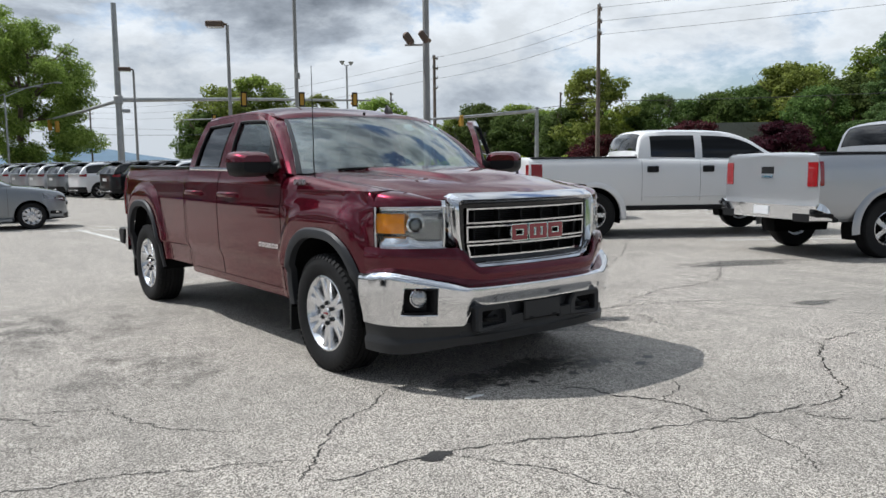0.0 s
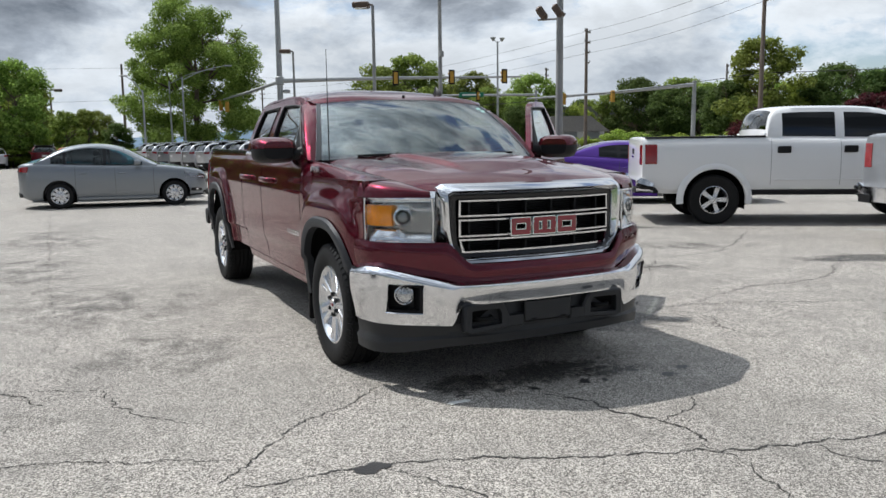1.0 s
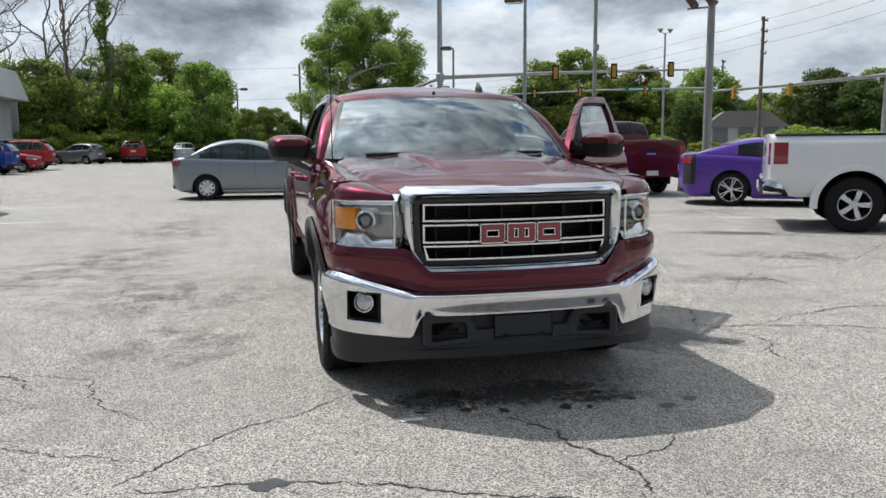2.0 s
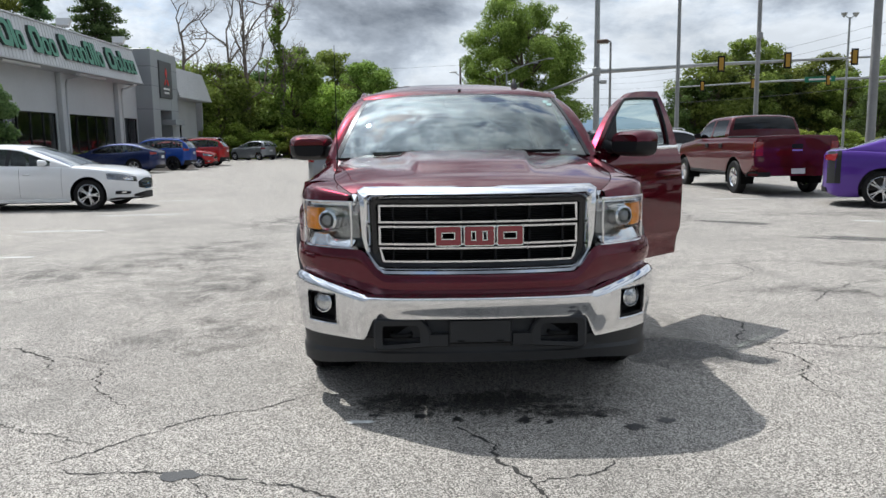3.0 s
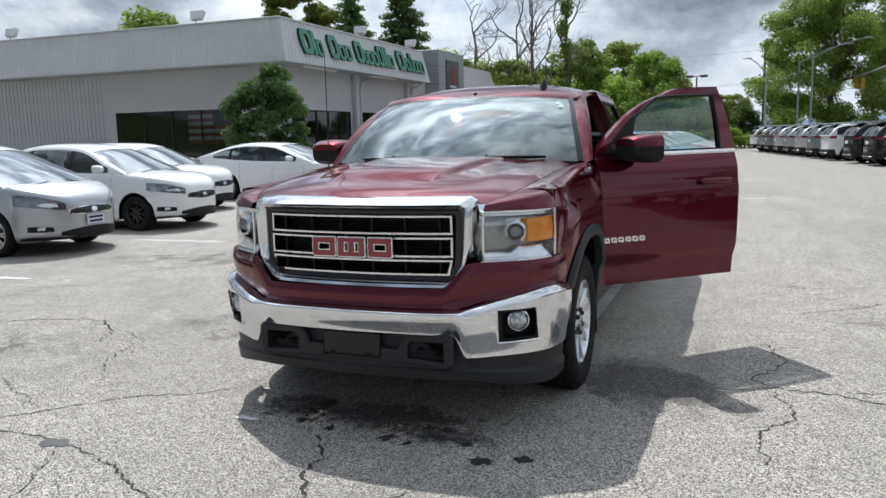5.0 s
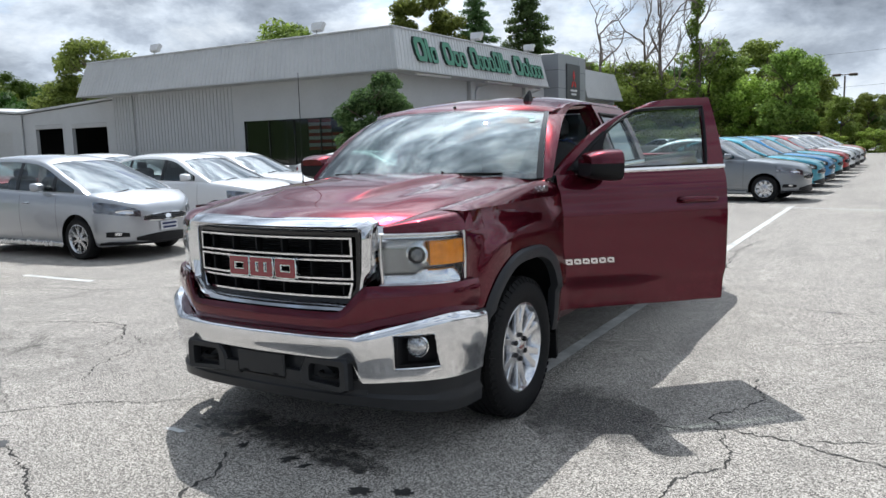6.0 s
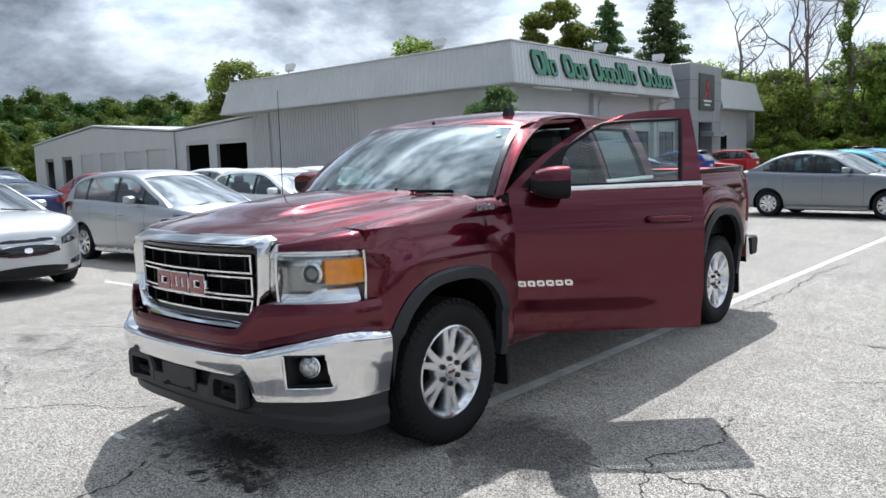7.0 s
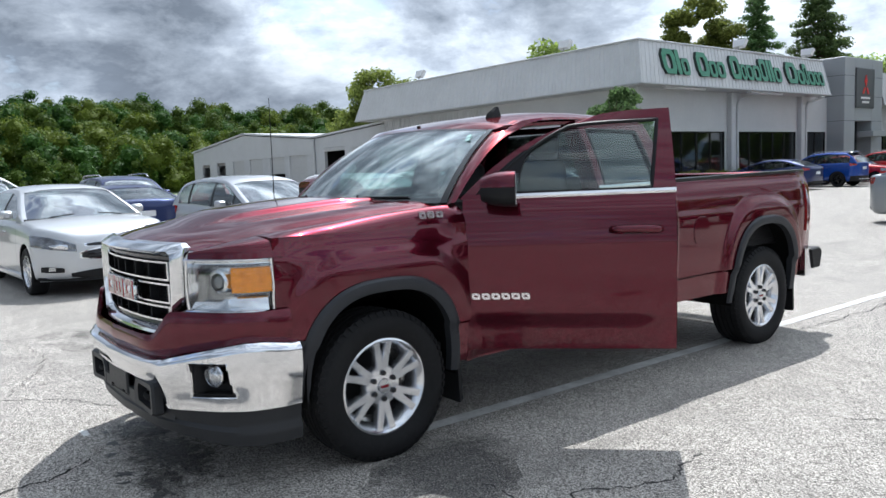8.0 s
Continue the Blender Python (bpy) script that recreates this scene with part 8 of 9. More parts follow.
for i, (paint, word) in enumerate(((P_WHITE, "white"), (P_WHITE, "white"), (P_BLACKC, "black"), (P_BLACKC, "black"), (P_WHITE, "white"), (P_GREY, "grey"), (P_SILVERW, "pale silver"), (P_SILVER, "silver"), (P_SILVERW, "pale silver"), (P_GREY, "grey"), (P_SILVER, "silver"), (P_WHITE, "white"))):
    row = 25.4 + 2.52 * i + (0.9 if i > 3 else 0.0)
    vehicle(SPEC["suv"], paint, "suv", word + " SUV in the long row of SUVs", "car", 8.05 - 0.165 * (row - 25.4), row, 10, "long row of SUVs", rim_mat=M_GLOSSBLACK if i < 2 else M_SATIN, glass_mat=M_GLASS_DARK)

# ---- trees ----
def leaf_cloud(blobs, count, size, seed, flat=0.75, shell=0.55, toss=0.55):
    """Leaves as small triangles scattered through rounded masses: centre and radii, one row a mass."""
    rng = np.random.default_rng(seed)
    count, size = count * 2, size * 0.80
    B_ = np.asarray(blobs, float)
    vol = (B_[:, 3] * B_[:, 4] * B_[:, 5]) ** 0.75
    pick = rng.choice(len(B_), count, p=vol / vol.sum())
    d = rng.normal(size=(count, 3))
    d /= np.linalg.norm(d, axis=1, keepdims=True)
    rad = shell + (1.06 - shell) * rng.random(count) ** 0.6
    C = B_[pick, :3] + d * B_[pick, 3:6] * rad[:, None]
    up = d * 0.6 + rng.normal(size=(count, 3)) * toss + np.array([0, 0, flat * 0.6])
    up /= np.linalg.norm(up, axis=1, keepdims=True)
    a = np.cross(up, rng.normal(size=(count, 3)))
    a /= np.linalg.norm(a, axis=1, keepdims=True)
    b = np.cross(up, a)
    s = size * (0.6 + 0.8 * rng.random(count))[:, None]
    V = np.stack([C - a * s, C + a * s * 0.6 + b * s * 0.75, C + a * s * 0.6 - b * s * 0.75 + up * s * 0.2], 1).reshape(-1, 3)
    g = Geo()
    g.v = [tuple(p) for p in V.tolist()]
    g.f = [(3 * i, 3 * i + 1, 3 * i + 2) for i in range(count)]
    return g


def limb(g, p, d, length, rad, depth, rng, tips, droop=0.0):
    """A branch that forks."""
    n = 5
    pts, q, v = [np.array(p, float)], np.array(p, float), np.array(d, float)
    for i in range(n):
        v = v + rng.normal(size=3) * 0.13 + np.array([0, 0, 0.05 - droop])
        v /= np.linalg.norm(v)
        q = q + v * length / n
        pts.append(q.copy())
    g.tube(pts, np.linspace(rad, rad * 0.45, n + 1), 7 if rad > 0.05 else 5)
    tips.append((q.copy(), rad))
    if depth > 0:
        for k in range(3 if depth > 1 else 2):
            i = rng.integers(2, n + 1)
            w = v + rng.normal(size=3) * 0.55
            w[2] = abs(w[2]) * 0.6 + 0.15
            limb(g, pts[i], w / np.linalg.norm(w), length * (0.5 + 0.25 * rng.random()), rad * 0.5, depth - 1, rng, tips, droop)


def tree(name, label, height, spread, seed, leaf_mat, leaves_n, leaf_size, trunk_part=0.3, gaps=0.8, lumps=26, bark=M_BARK, puff=1.0):
    """A tapered trunk with limbs and a crown of leaves in many uneven masses."""
    rng = np.random.default_rng(seed)
    t = thing(name, label, "tree")
    g, tips = Geo(), []
    trunk_top = height * 0.62
    pts = [np.array([0, 0, -0.1])]
    for i in range(1, 8):
        pts.append(np.array([rng.normal() * 0.03 * height * 0.3, rng.normal() * 0.03 * height * 0.3, trunk_top * i / 7]))
    g.tube(pts, np.linspace(height * 0.024, height * 0.007, 8), 9)
    for k in range(9):
        i = rng.integers(3, 8)
        a = rng.random() * 2 * math.pi
        limb(g, pts[i], (math.cos(a), math.sin(a), 0.55), spread * 0.6, height * 0.008, 2, rng, tips)
    part("trunk", g, bark, t)
    blobs = []
    for k in range(lumps * 3):
        f = rng.random() ** 1.2
        z = lerp(trunk_part, 0.97, f)
        w = spread * max(0.12, math.sin(math.pi * (0.16 + 0.80 * f)) ** 0.62) * (0.85 + 0.3 * rng.random())
        a, r = rng.random() * 2 * math.pi, (0.25 + 0.75 * rng.random() ** 0.5) * w * gaps
        s = spread * (0.10 + 0.14 * rng.random()) * puff
        blobs.append((r * math.cos(a), r * math.sin(a), z * height - s * 0.2, s * 1.25, s * 1.25, s * 0.8))
    part("crown", leaf_cloud(blobs, int(leaves_n * 1.6), leaf_size * 0.85, seed, 0.75, 0.2), leaf_mat, t, fix=False)
    return t


def pine(name, label, height, spread, seed, n=17000):
    rng = np.random.default_rng(seed)
    t = thing(name, label, "tree")
    g = Geo().tube([(0, 0, -0.1), (0.05, 0.02, height * 0.5), (0, 0, height * 0.98)], [height * 0.017, height * 0.011, 0.03], 9)
    blobs = []
    for k in range(78):
        z = 0.24 + 0.75 * (k / 77)
        a = k * 2.4 + rng.normal() * 0.3
        r = spread * (1.05 - z) ** 0.75 * (0.75 + 0.5 * rng.random())
        e = (r * math.cos(a), r * math.sin(a), z * height - 0.12 * r)
        g.tube([(0, 0, z * height), e], [0.07, 0.02], 5)
        for q in (0.3, 0.55, 0.8, 1.0):
            blobs.append((e[0] * q, e[1] * q, lerp(z * height, e[2], q) + 0.1, r * 0.24 + 0.18, r * 0.24 + 0.18, 0.36))
    part("trunk", g, M_BARK, t)
    part("crown", leaf_cloud(blobs, n, 0.15, seed, 0.3, 0.1), M_LEAF_PINE, t, fix=False)
    return t


def sinuous(g, p, d, length, rad, depth, rng):
    """A crooked leafless branch with a few side twigs."""
    n = 8
    pts, q, v = [np.array(p, float)], np.array(p, float), np.array(d, float)
    for i in range(n):
        v = v + rng.normal(size=3) * 0.24 + np.array([0, 0, 0.08])
        v /= np.linalg.norm(v)
        q = q + v * length / n
        pts.append(q.copy())
    g.tube(pts, np.linspace(rad, rad * 0.35, n + 1), 6 if rad > 0.04 else 4)
    if depth > 0:
        for k in range(3):
            i = 2 + 2 * k
            w = v * 0.5 + rng.normal(size=3) * 0.6
            w[2] = w[2] * 0.5 + 0.35
            sinuous(g, pts[i], w / np.linalg.norm(w), length * rng.uniform(0.4, 0.65), rad * 0.5, depth - 1, rng)


def bare_tree(name, label, height, seed, ivy=0):
    rng = np.random.default_rng(seed)
    t = thing(name, label, "tree")
    g, tips = Geo(), []
    pts = [np.array([0, 0, -0.1])]
    for i in range(1, 9):
        pts.append(np.array([pts[-1][0] + rng.normal() * 0.12, pts[-1][1] + rng.normal() * 0.12, height * 0.85 * i / 8]))
    g.tube(pts, np.linspace(0.26, 0.06, 9), 9)
    for k in range(9):
        i = 3 + k * 5 // 8
        a = k * 2.4 + rng.normal() * 0.4
        sinuous(g, pts[min(i, 8)], (math.cos(a) * 0.75, math.sin(a) * 0.75, 0.75), height * rng.uniform(0.22, 0.34), 0.085, 3, rng)
    part("trunk", g, M_BARKPALE, t)
    if ivy:
        blobs = [(p[0] + rng.normal() * 0.2, p[1] + rng.normal() * 0.2, p[2], 0.55, 0.55, 0.9) for p in pts[1:ivy]]
        part("ivy", leaf_cloud(blobs, 2200, 0.14, seed, 0.75, 0.3), M_LEAF, t, fix=False)
    return t


def at(x, y, s=1.0, turn=0.0, z=0.0, sz=None):
    return Matrix.Translation((x, y, z)) @ Matrix.Rotation(turn, 4, "Z") @ Matrix.Diagonal((s, s, sz or s, 1))


sycamore = tree("tree", "tall leafy green shade tree at lot edge", 14.2, 5.6, 11, M_LEAF, 50000, 0.125, 0.0, 1.0, 62, puff=0.85)
sycamore.matrix_basis = at(8.4, 66.0)
big = tree("tree", "tall broad green tree behind the showroom", 16.5, 4.6, 12, M_LEAF, 12000, 0.21, 0.3)
big.matrix_basis = at(-37, 61.5)
kinds = [tree("tree", "leafy green tree in tree line", 8.5, 3.6, 21, M_LEAF, 5000, 0.22, 0.10, 0.9, 24, puff=1.3),
         tree("tree", "light green tree in tree line", 7.5, 3.4, 22, M_LEAF_LT, 4800, 0.21, 0.06, 0.9, 22, puff=1.3),
         tree("tree", "dark green tree in tree line", 9.0, 3.5, 23, M_LEAF_DK, 5000, 0.22, 0.10, 0.9, 24, puff=1.3),
         tree("tree", "airy green tree in tree line", 9.5, 3.0, 24, M_LEAF, 3600, 0.20, 0.25, 1.0, 20, puff=1.3)]
rt = random.Random(5)
for k in kinds:
    tagged(k, group="tree line")
LINE = []
for x in np.arange(-30, 3.5, 1.9):
    LINE.append((x + rt.uniform(-0.8, 0.8), 66 + rt.uniform(-2, 5), rt.choice((0, 1, 1, 2, 0, 3)), (0.98 if x < -8 else 0.80 if x < -4.5 else 0.52) * rt.uniform(0.8, 1.12)))
for x in np.arange(-34, 5, 3.0):
    LINE.append((x + rt.uniform(-1, 1), 76 + rt.uniform(-3, 6), rt.choice((0, 2, 3)), (1.05 if x < -6 else 0.60) * rt.uniform(0.85, 1.1)))
# behind the showroom and wing
LINE += [(28.0 + 2.5 * i, 78.0 + (i * 37 % 9), (2, 0, 2, 3)[i % 4], 1.0 + 0.05 * (i * 3 % 5)) for i in range(10)]
LINE += [(-6.2, 82.0, 2, 1.08), (-0.6, 89.0, 2, 0.62), (-47.2, 53.5, 0, 1.48), (-51.5, 50.0, 1, 1.5), (-60.0, 42.0, 3, 1.18), (-63.5, 41.0, 0, 0.9), (-44.0, 66.0, 1, 1.5), (-24.5, 69.0, 1, 1.4), (-21.0, 70.0, 1, 1.25)]
# beyond the road on the right
for a in np.arange(3, 66, 2.1):
    b = radians(a)
    r = rt.uniform(84, 98)
    LINE.append((-3 + r * math.cos(b), -3 + r * math.sin(b), rt.choice((0, 1, 2, 2, 3)), rt.uniform(0.95, 1.25) * (1.18 if a < 34 else 0.98 if a < 50 else 0.74)))
for a in np.arange(1, 34, 2.4):
    b = radians(a)
    r = rt.uniform(112, 125)
    LINE.append((-3 + r * math.cos(b), -3 + r * math.sin(b), rt.choice((0, 2, 2)), rt.uniform(1.5, 1.9) * (1.12 if a < 16 else 0.95)))
for a in np.arange(40, 66, 2.2):
    b = radians(a)
    r = rt.uniform(120, 150)
    LINE.append((-3 + r * math.cos(b), -3 + r * math.sin(b), rt.choice((0, 2, 2)), rt.uniform(1.0, 1.35)))
first = [True] * 4
for x, y, k, s in LINE:
    m = at(x, y, s, rt.uniform(0, 6.28))
    if first[k]:
        kinds[k].matrix_basis = m
        first[k] = False
    else:
        copy_thing(kinds[k], m)
# shrubs
shrub = tree("shrub", "dense rounded green shrub at woodland edge", 3.2, 2.2, 31, M_LEAF_LT, 3200, 0.13, 0.02, 0.95, 18)
tagged(shrub, category="shrub", group="shrubs")
spots = [(-14.5, 63.0, 1.2), (-17.5, 62.6, 1.45), (-11.5, 63.5, 1.0), (-8.5, 63.8, 1.1), (-5.6, 63.5, 0.9), (-2.4, 64.0, 0.8), (0.8, 64.5, 0.75), (3.5, 64.5, 0.7)]
for a in np.arange(8, 64, 3.2):
    b, r = radians(a), rt.uniform(60, 72)
    spots.append((-3 + r * math.cos(b), -3 + r * math.sin(b), rt.uniform(0.75, 1.15)))
for i, (x, y, s) in enumerate(spots):
    m = at(x, y, s * rt.uniform(0.8, 1.25), rt.uniform(0, 6.28), 0.0, s * rt.uniform(0.6, 1.1))
    if i == 0:
        shrub.matrix_basis = m
    else:
        copy_thing(shrub, m)
bush = tree("bush", "dense rounded dark green holly bush at the showroom corner", 4.6, 1.95, 33, M_LEAF_HOLLY, 16000, 0.095, 0.0, 0.80, 44)
bush.matrix_basis = at(-16.7, 24.6)
tagged(bush, category="bush")
low = tree("bush", "low clipped green bush under the windows", 1.0, 1.0, 34, M_LEAF, 1500, 0.09, 0.02, 0.8, 14)
tagged(low, category="bush", group="bushes under the windows")
low.matrix_basis = at(-17.7, 31.5)
for y in (33.6, 36.0, 38.4):
    copy_thing(low, at(-17.7, y, 1.0, y))
plum = tree("tree", "dark purple-leaved plum tree", 5.2, 3.0, 35, M_LEAF_PLUM, 4200, 0.17, 0.06, 0.9, 26)
plum.matrix_basis = at(46.3, 30.0, 1.0, 0, 0, 0.85)
tagged(plum, group="plum trees")
copy_thing(plum, at(50.0, 25.4, 0.95, 2.0))
copy_thing(plum, at(42.0, 35.5, 0.8, 4.0))
p1 = pine("pine_tree", "tall dark green pine behind the showroom", 16.8, 4.0, 41)
tagged(p1, group="pines")
p1.matrix_basis = at(-28.6, 66.0)
copy_thing(p1, at(-33.0, 64.0, 0.94, 2.2))
copy_thing(p1, at(72.0, 26.0, 0.98, 4.2))
for (x, y, h, sd, iv) in ((-15.2, 64.0, 15.5, 51, 4), (-12.4, 64.6, 16.5, 52, 8), (-20.8, 63.5, 12.5, 53, 3), (-17.6, 66.0, 13.0, 54, 0)):
    b_ = bare_tree("bare_tree", "dead leafless tree with ivy on its trunk" if iv else "dead leafless tree with many thin branches", h, sd, iv)
    b_.matrix_basis = at(x, y)

# woodland on the hill: many crowns, each an uneven heap of leaf masses
def leaf_mass(g, c, r, rng):
    """A faceted, uneven clump of foliage."""
    n0 = len(g.v)
    V = ICO_V * (r * (1 + rng.normal(size=(len(ICO_V), 1)) * 0.15)) * np.array([1, 1, 0.88]) + np.array(c)
    g.v += [tuple(p) for p in V.tolist()]
    g.f += [tuple(n0 + i for i in f) for f in ICO_F]


bm = bmesh.new()
bmesh.ops.create_icosphere(bm, subdivisions=2, radius=1.0)
ICO_V = np.array([v.co[:] for v in bm.verts])
ICO_F = [[v.index for v in f.verts] for f in bm.faces]
bm.free()
rng = np.random.default_rng(77)
heaps = [[], [], []]
cores = [Geo(), Geo(), Geo()]
for k in range(900):
    x = -88 - 95 * rng.random() ** 1.2
    y = rng.uniform(-18, 98)
    z = hill_z(x, y)
    tone = int(rng.choice(3, p=(0.40, 0.38, 0.22)))
    if z < -0.1 and rng.random() > 0.5:
        continue
    r = rng.uniform(1.7, 3.5)
    h = r * rng.uniform(1.1, 1.8)
    for q in range(7):
        a_, f = rng.random() * 2 * math.pi, (q + rng.random()) / 7
        s_ = r * rng.uniform(0.34, 0.54)
        c = (x + r * 0.74 * (1 - 0.7 * f) * math.cos(a_), y + r * 0.74 * (1 - 0.7 * f) * math.sin(a_), z + h * (0.30 + 1.1 * f))
        heaps[tone].append((*c, s_, s_, s_ * 0.9))
        leaf_mass(cores[tone], c, s_ * 0.66, rng)
for heap, core, mt, word in zip(heaps, cores, (M_LEAF_WOODS, M_LEAF_WOODS_MID, M_LEAF_WOODS_LT), ("dark green", "mid green", "light yellowish green")):
    g = leaf_cloud(heap, int(75 * len(heap)), 0.225, 78 + len(heap), 0.5, 0.62, 0.42)
    n0 = len(g.v)
    g.v += core.v
    g.f += [tuple(n0 + i for i in f) for f in core.f]
    ob = part("woodland", g, mt, None, fix=False)
    tagged(ob, f"dense {word} trees of woodland covering the hill", "woodland", kind="stuff")

# ---- poles, signals and cables ----
def pole(name, label, x, y, h, r0, r1, mat, cat="lamp post", group=""):
    t = thing(name, label, cat, group)
    part("shaft", Geo().tube([(x, y, 0.0), (x, y, h * 0.5), (x, y, h)], [r0, (r0 + r1) / 2, r1], 14), mat, t)
    part("base_plate", Geo().box((x, y, 0.05), (r0 * 3.2, r0 * 3.2, 0.10), 0.02), mat, t)
    return t


def shoebox(t, x, y, z, dx, dy):
    """A flat box lamp on a short arm."""
    L = math.hypot(dx, dy)
    part("lamp_arm", Geo().tube([(x, y, z), (x + dx * 0.5, y + dy * 0.5, z + 0.02)], 0.045, 8), M_BRONZE, t)
    b = part("lamp_head", Geo().box((x + dx, y + dy, z), (0.78, 0.50, 0.26), 0.04, math.atan2(dy, dx)), M_BRONZE, t, "bronze box lamp head")
    part("lamp_glass", Geo().box((x + dx, y + dy, z - 0.135), (0.62, 0.38, 0.03), 0.01, math.atan2(dy, dx)), M_WHITELENS, b)


def flood(t, x, y, z, yaw):
    m = Matrix.Translation((x, y, z)) @ Matrix.Rotation(yaw, 4, "Z") @ Matrix.Rotation(radians(-35), 4, "X")
    b = part("floodlight_head", Geo().box((0, -0.12, 0), (0.52, 0.22, 0.40), 0.05).moved(m), M_BRONZE, t, "angled flood lamp head")
    part("floodlight_glass", Geo().box((0, -0.235, 0), (0.44, 0.012, 0.32), 0.004).moved(m), M_WHITELENS, b)


t = pole("lamp_post", "tall grey lamp post with two flood lamps", 11.5, 16.4, 9.6, 0.125, 0.085, M_POLE)
part("lamp_arm", Geo().tube([(11.55, 16.35, 5.14), (11.0, 16.85, 5.14)], 0.03, 8), M_POLE, t)
flood(t, 11.02, 16.85, 5.26, 0.9)
flood(t, 11.40, 16.50, 5.30, 0.75)
t = pole("lamp_post", "tall grey lamp post with box lamp", 10.95, 30.55, 7.75, 0.10, 0.07, M_POLE)
shoebox(t, 10.95, 30.55, 7.78, -0.45, 0.30)
t = pole("lamp_post", "tall grey lamp post", 15.17, 32.16, 11.5, 0.115, 0.085, M_POLE)
part("junction_box", Geo().box((15.17, 32.02, 5.9), (0.22, 0.16, 0.3), 0.02), M_POLE, t)
t = pole("lamp_post", "grey lamp post with box lamp", 12.75, 50.6, 7.9, 0.10, 0.07, M_POLE)
shoebox(t, 12.75, 50.6, 7.95, -0.5, 0.2)
# traffic signal mast
t = pole("signal_mast", "grey steel signal mast with long arm and yellow signals", 12.2, 52.4, 12.5, 0.24, 0.17, M_GALV, "traffic signal")
part("mast_arm", Geo().tube([(12.2, 52.4, 6.05), (20.5, 50.9, 6.35), (30.5, 49.0, 6.55)], [0.17, 0.12, 0.07], 10), M_GALV, t)
part("mast_arm", Geo().tube([(12.2, 52.4, 6.0), (10.9, 56.5, 5.5), (9.5, 61.5, 5.1)], [0.13, 0.10, 0.06], 10), M_GALV, t)
part("arm_collar", Geo().lathe([(0.24, -0.3), (0.30, -0.25), (0.30, 0.25), (0.24, 0.3)], 16, axis=2, centre=(12.2, 52.4, 6.05)), M_GALV, t)
part("camera_housing", Geo().box((12.6, 52.1, 5.3), (0.5, 0.25, 0.25), 0.05), M_GALV, t)


def signal(t, x, y, z, s=1.0, back=True):
    """Three lamps in a yellow case with a dark back plate."""
    b = part("signal_head", Geo().box((x, y, z), (0.36 * s, 0.25 * s, 1.05 * s), 0.03), M_SIGNALY, t, "yellow three-lamp signal head")
    if back:
        part("back_plate", Geo().box((x, y - 0.14 * s, z), (0.60 * s, 0.02, 1.30 * s), 0.01), M_BLACK, b)
        part("yellow_back", Geo().box((x, y - 0.165 * s, z), (0.36 * s, 0.02, 1.02 * s), 0.01), M_SIGNALY, b)
    for k in (-1, 0, 1):
        part("signal_visor", Geo().lathe([(0.13 * s, 0.0), (0.14 * s, 0.22 * s), (0.12 * s, 0.22 * s), (0.11 * s, 0.0)], 14, axis=1, centre=(x, y + 0.12 * s, z + k * 0.33 * s), close=True), M_SIGNALY, b)


for f in (0.455, 0.69, 0.92):
    a = np.array([12.2, 52.4, 6.05])
    e = np.array([30.5, 49.0, 6.55])
    p = lerp(a, e, f)
    signal(t, p[0], p[1] - 0.1, p[2] + 0.05, 0.85)
signal(t, 9.6, 61.2, 4.7, 0.8, False)
signal(t, 9.9, 60.2, 4.55, 0.8, False)
t = pole("signal_mast", "grey signal mast with long arm beyond road", 36.0, 36.0, 5.4, 0.16, 0.13, M_GALV, "traffic signal")
part("mast_arm", Geo().tube([(36.0, 36.0, 5.15), (31.9, 39.6, 4.75), (27.5, 43.4, 4.5)], [0.14, 0.10, 0.06], 10), M_GALV, t)
signal(t, 31.9, 39.4, 4.5, 0.75, False)
signal(t, 29.4, 41.6, 4.4, 0.75, False)
t = pole("signal_mast", "grey signal mast with green street sign", 43.0, 66.0, 6.9, 0.18, 0.14, M_GALV, "traffic signal")
part("mast_arm", Geo().tube([(43.0, 66.0, 6.4), (34.0, 71.0, 6.5), (25.0, 76.0, 6.3)], [0.14, 0.10, 0.06], 10), M_GALV, t)
for f in (0.3, 0.62, 0.85):
    p = lerp(np.array([43.0, 66.0, 6.4]), np.array([25.0, 76.0, 6.3]), f)
    signal(t, p[0], p[1] - 0.1, p[2], 0.8, True)
part("street_sign", Geo().box((37.0, 69.2, 6.5), (2.6, 0.05, 0.5), 0.01, -0.5), M_GREENSIGN, t, "green street sign")
part("sign_bar", Geo().box((36.98, 69.16, 6.5), (1.9, 0.05, 0.16), 0.01, -0.5), M_SIGNWHITE, t, "plain pale bar")
t = pole("lamp_post", "dark lamp post with two box lamps", -2.8, 85.7, 7.2, 0.10, 0.08, M_BRONZE)
shoebox(t, -2.8, 85.7, 7.3, -0.75, 0.0)
shoebox(t, -2.8, 85.7, 7.3, 0.75, 0.0)
# cobra-head street lights by the tall tree
for (x, y, h, ax) in ((6.6, 60.5, 6.8, 3.2), (5.8, 62.0, 6.6, 3.0), (3.4, 58.0, 5.6, -1.2)):
    t = pole("street_lamp", "slim grey street lamp with curved arm", x, y, h, 0.09, 0.06, M_GALV, "street lamp", "street lamps")
    part("lamp_arm", Geo().tube(curve([(x, y, h - 0.2), (x + ax * 0.5, y - 0.3, h + 0.55), (x + ax, y - 0.6, h + 0.95)], 10), 0.035, 6), M_GALV, t)
    part("lamp_head", Geo().box((x + ax * 1.08, y - 0.64, h + 0.95), (0.6, 0.22, 0.12), 0.05), M_GALV, t)
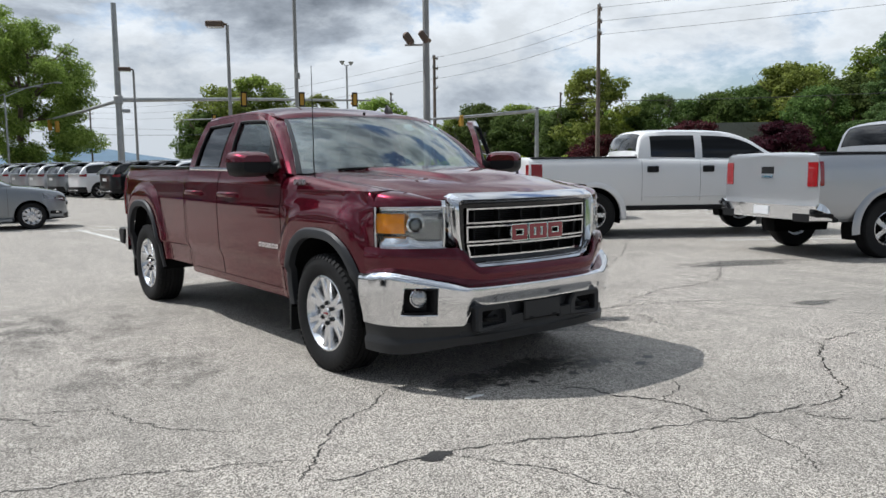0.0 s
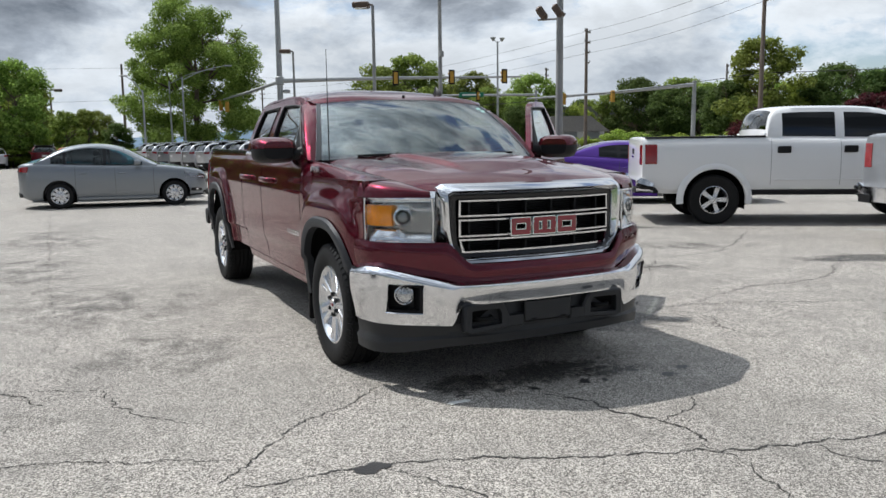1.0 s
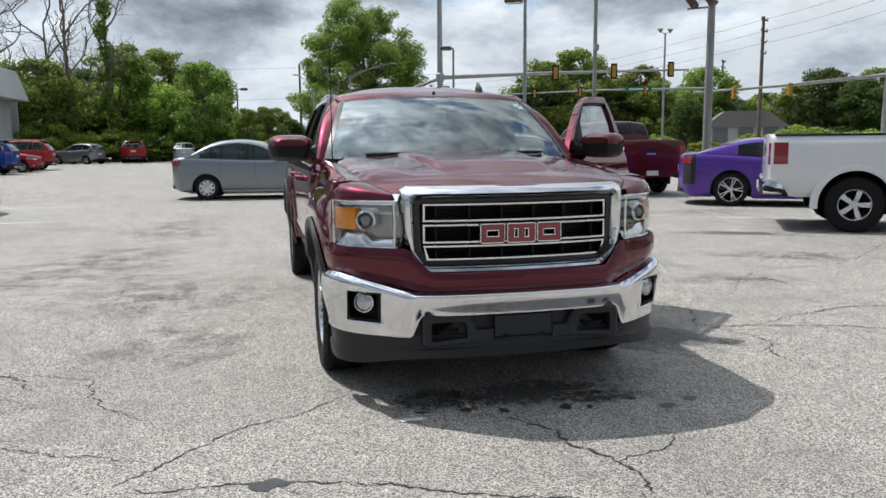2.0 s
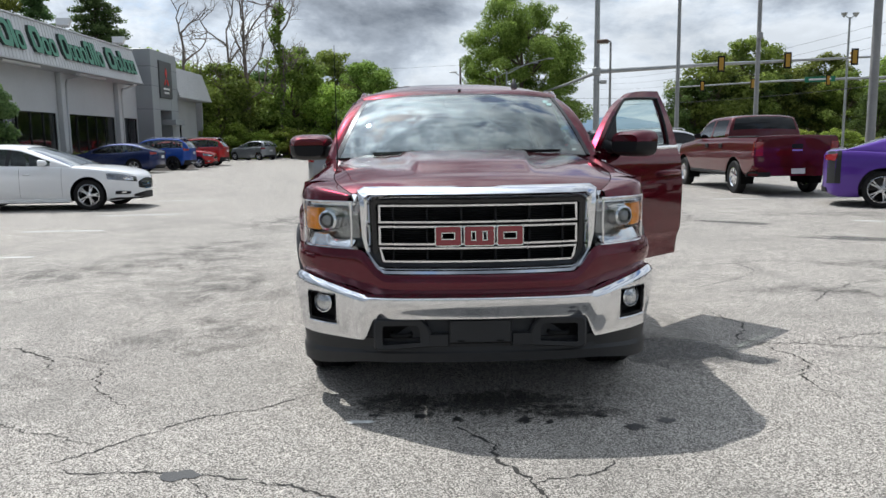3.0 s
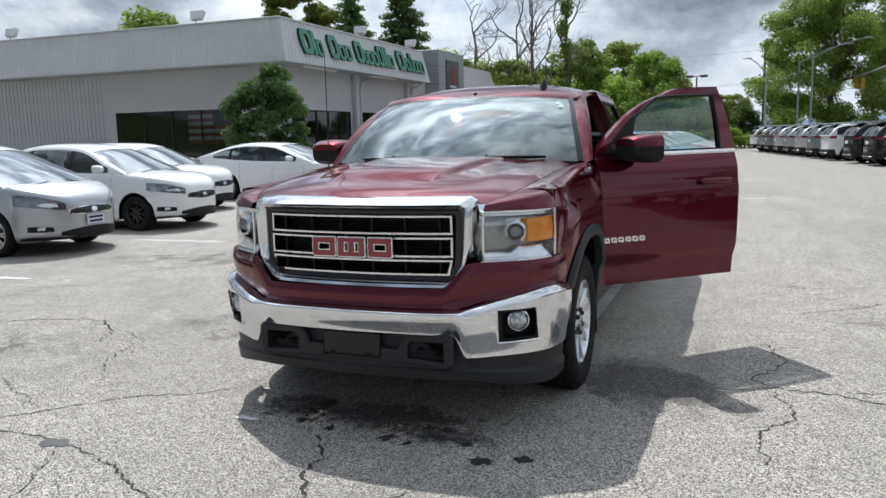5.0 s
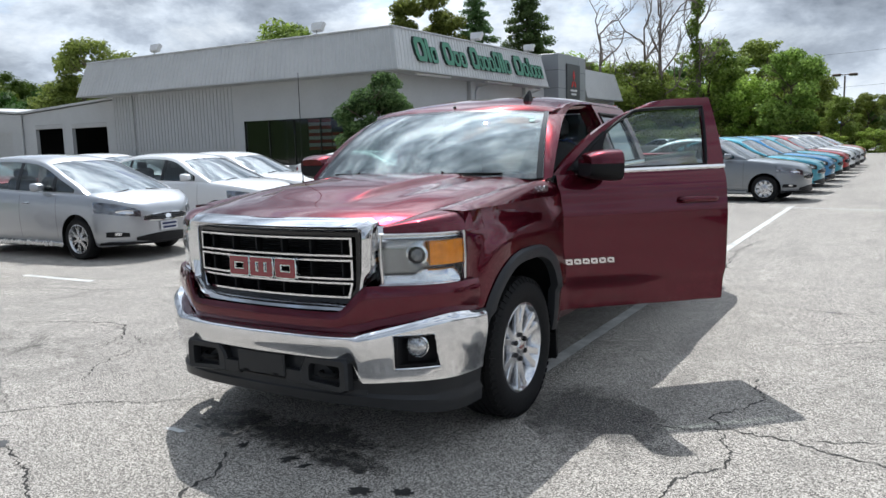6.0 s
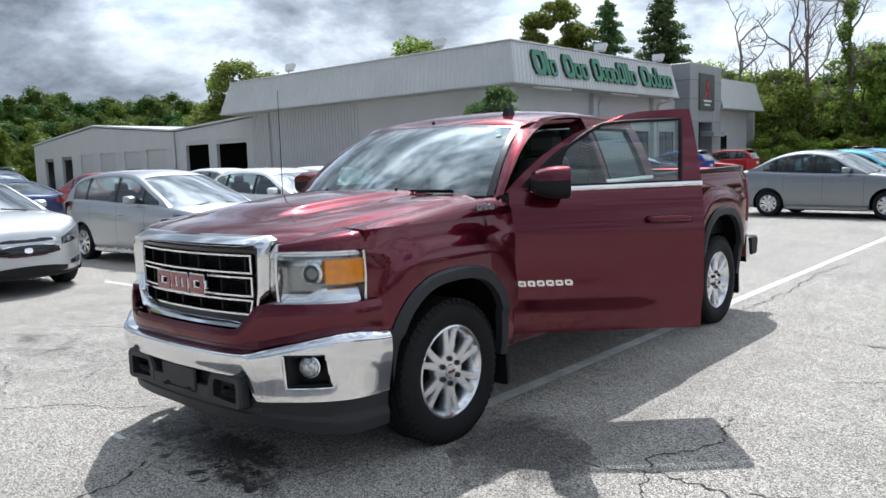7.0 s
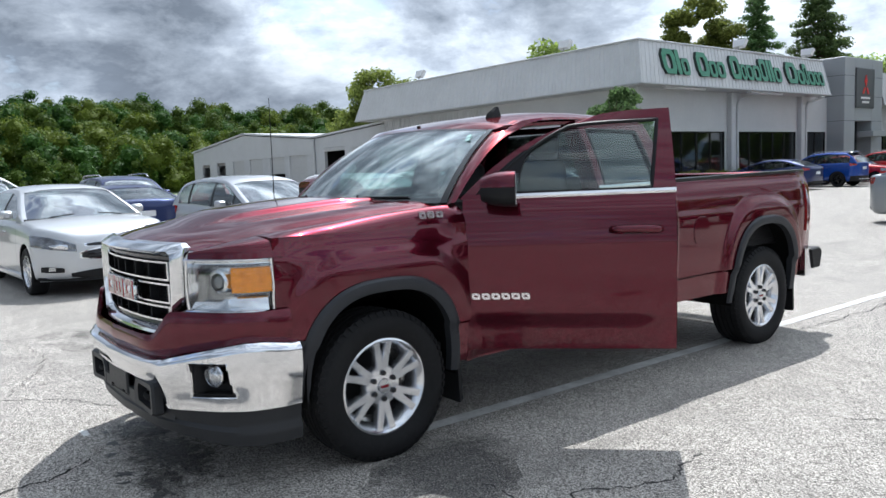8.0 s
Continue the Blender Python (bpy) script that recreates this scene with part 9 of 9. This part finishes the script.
# utility poles
CROSS = []
for (x, y, h, arms, mat) in ((33.9, 28.6, 11.0, 3, M_WOODPOLE), (33.5, 44.6, 9.8, 4, M_WOODPOLE), (3.85, 82.3, 9.8, 0, M_WOODPOLE), (55.0, 82.0, 11.0, 4, M_WOODPOLE), (66.0, 62.0, 10.0, 2, M_WOODPOLE), (27.0, 120.0, 10.5, 3, M_WOODPOLE), (42.0, 125.0, 9.0, 2, M_WOODPOLE)):
    t = pole("utility_pole", "tall wooden utility pole with crossarms" if arms else "plain tall wooden utility pole", x, y, h, 0.15, 0.10, mat, "utility pole", "utility poles")
    for k in range(arms):
        z = h - 0.25 - 0.75 * k
        part("crossarm", Geo().box((x, y - 0.12, z), (1.1 if k < 2 else 0.7, 0.10, 0.10), 0.01, 0.6), mat, t)
        for s in (-1, 1):
            part("insulator", Geo().lathe([(0.04, 0), (0.06, 0.06), (0.03, 0.16)], 8, axis=2, centre=(x + s * 0.42, y - 0.12 + s * 0.28, z + 0.05)), M_GALV, t)
    CROSS.append((x, y, h))
t = pole("lamp_post", "slim pole with twin round flood lamps", 30.2, 52.1, 9.6, 0.10, 0.07, M_GALV)
for s in (-1, 1):
    part("lamp_arm", Geo().tube([(30.2, 52.1, 9.5), (30.2 + s * 0.38, 52.1, 9.75)], 0.03, 6), M_GALV, t)
    part("flood_lamp", Geo().lathe([(0.04, -0.25), (0.20, 0.0), (0.22, 0.06), (0.05, 0.08)], 14, axis=2, centre=(30.2 + s * 0.42, 52.1, 9.85)), M_GALV, t)


def cable(a, b, sag, r=0.012):
    a, b = np.array(a, float), np.array(b, float)
    pts = [lerp(a, b, t) - np.array([0, 0, sag * 4 * t * (1 - t)]) for t in np.linspace(0, 1, 24)]
    ob = part("overhead_cable", Geo().tube(pts, r, 5), M_WIRE)
    tagged(ob, "thin black overhead cable between poles", "cable", "overhead cables")


for z in (10.8, 10.0, 9.2):
    cable((33.9, 28.6, z), (33.5, 44.6, z - 1.2), 0.3, 0.010)
    cable((33.9, 28.6, z), (72.0, -30.0, z + 6.0), 1.0, 0.010)
    cable((33.5, 44.6, z - 1.2), (27.0, 120.0, z - 0.3), 1.2, 0.010)
cable((33.9, 28.6, 5.2), (72.0, -30.0, 9.0), 1.4, 0.018)
cable((33.9, 28.6, 5.2), (12.2, 90.0, 5.6), 1.2, 0.018)
for z in (9.4, 6.2):
    cable((3.85, 82.3, z), (-60.0, 78.0, z + 0.5), 1.0, 0.010)
    cable((3.85, 82.3, z), (55.0, 82.0, z + 0.8), 1.0, 0.010)
# low shops beyond the road
for (x, y, w_, d_, h, rz, mat, nm) in ((47.0, 66.0, 7, 6, 2.5, -0.5, M_WALL, "low pale shop with grey roof beyond the road"), (76.0, 46.0, 12, 8, 4.0, -0.8, M_WALL, "small pale market building beyond the road"), (66.0, 84.0, 16, 9, 4.5, -0.6, M_BRICK, "low brick shop with grey roof")):
    t = thing("shop_building", nm, "building", "", Matrix.Translation((x, y, 0)) @ Matrix.Rotation(rz, 4, "Z"))
    part("wall", Geo().box((0, 0, h / 2), (w_, d_, h)), mat, t)
    part("roof", Geo().prism([(-w_ / 2 - 0.5, h), (w_ / 2 + 0.5, h), (w_ / 2 - 1.5, h + 1.6), (-w_ / 2 + 1.5, h + 1.6)], 1, -d_ / 2 - 0.5, d_ / 2 + 0.5), M_ROOF, t)
    for k in range(3):
        w__ = part("window", Geo().box((-w_ / 3 + k * w_ / 3, -d_ / 2 - 0.02, 1.7), (w_ * 0.2, 0.06, 1.8), 0.01), M_GLASS_SHOP, t)
        part("window_frame", Geo().box((-w_ / 3 + k * w_ / 3, -d_ / 2 - 0.04, 2.65), (w_ * 0.22, 0.08, 0.12), 0.01), M_WALL, w__)
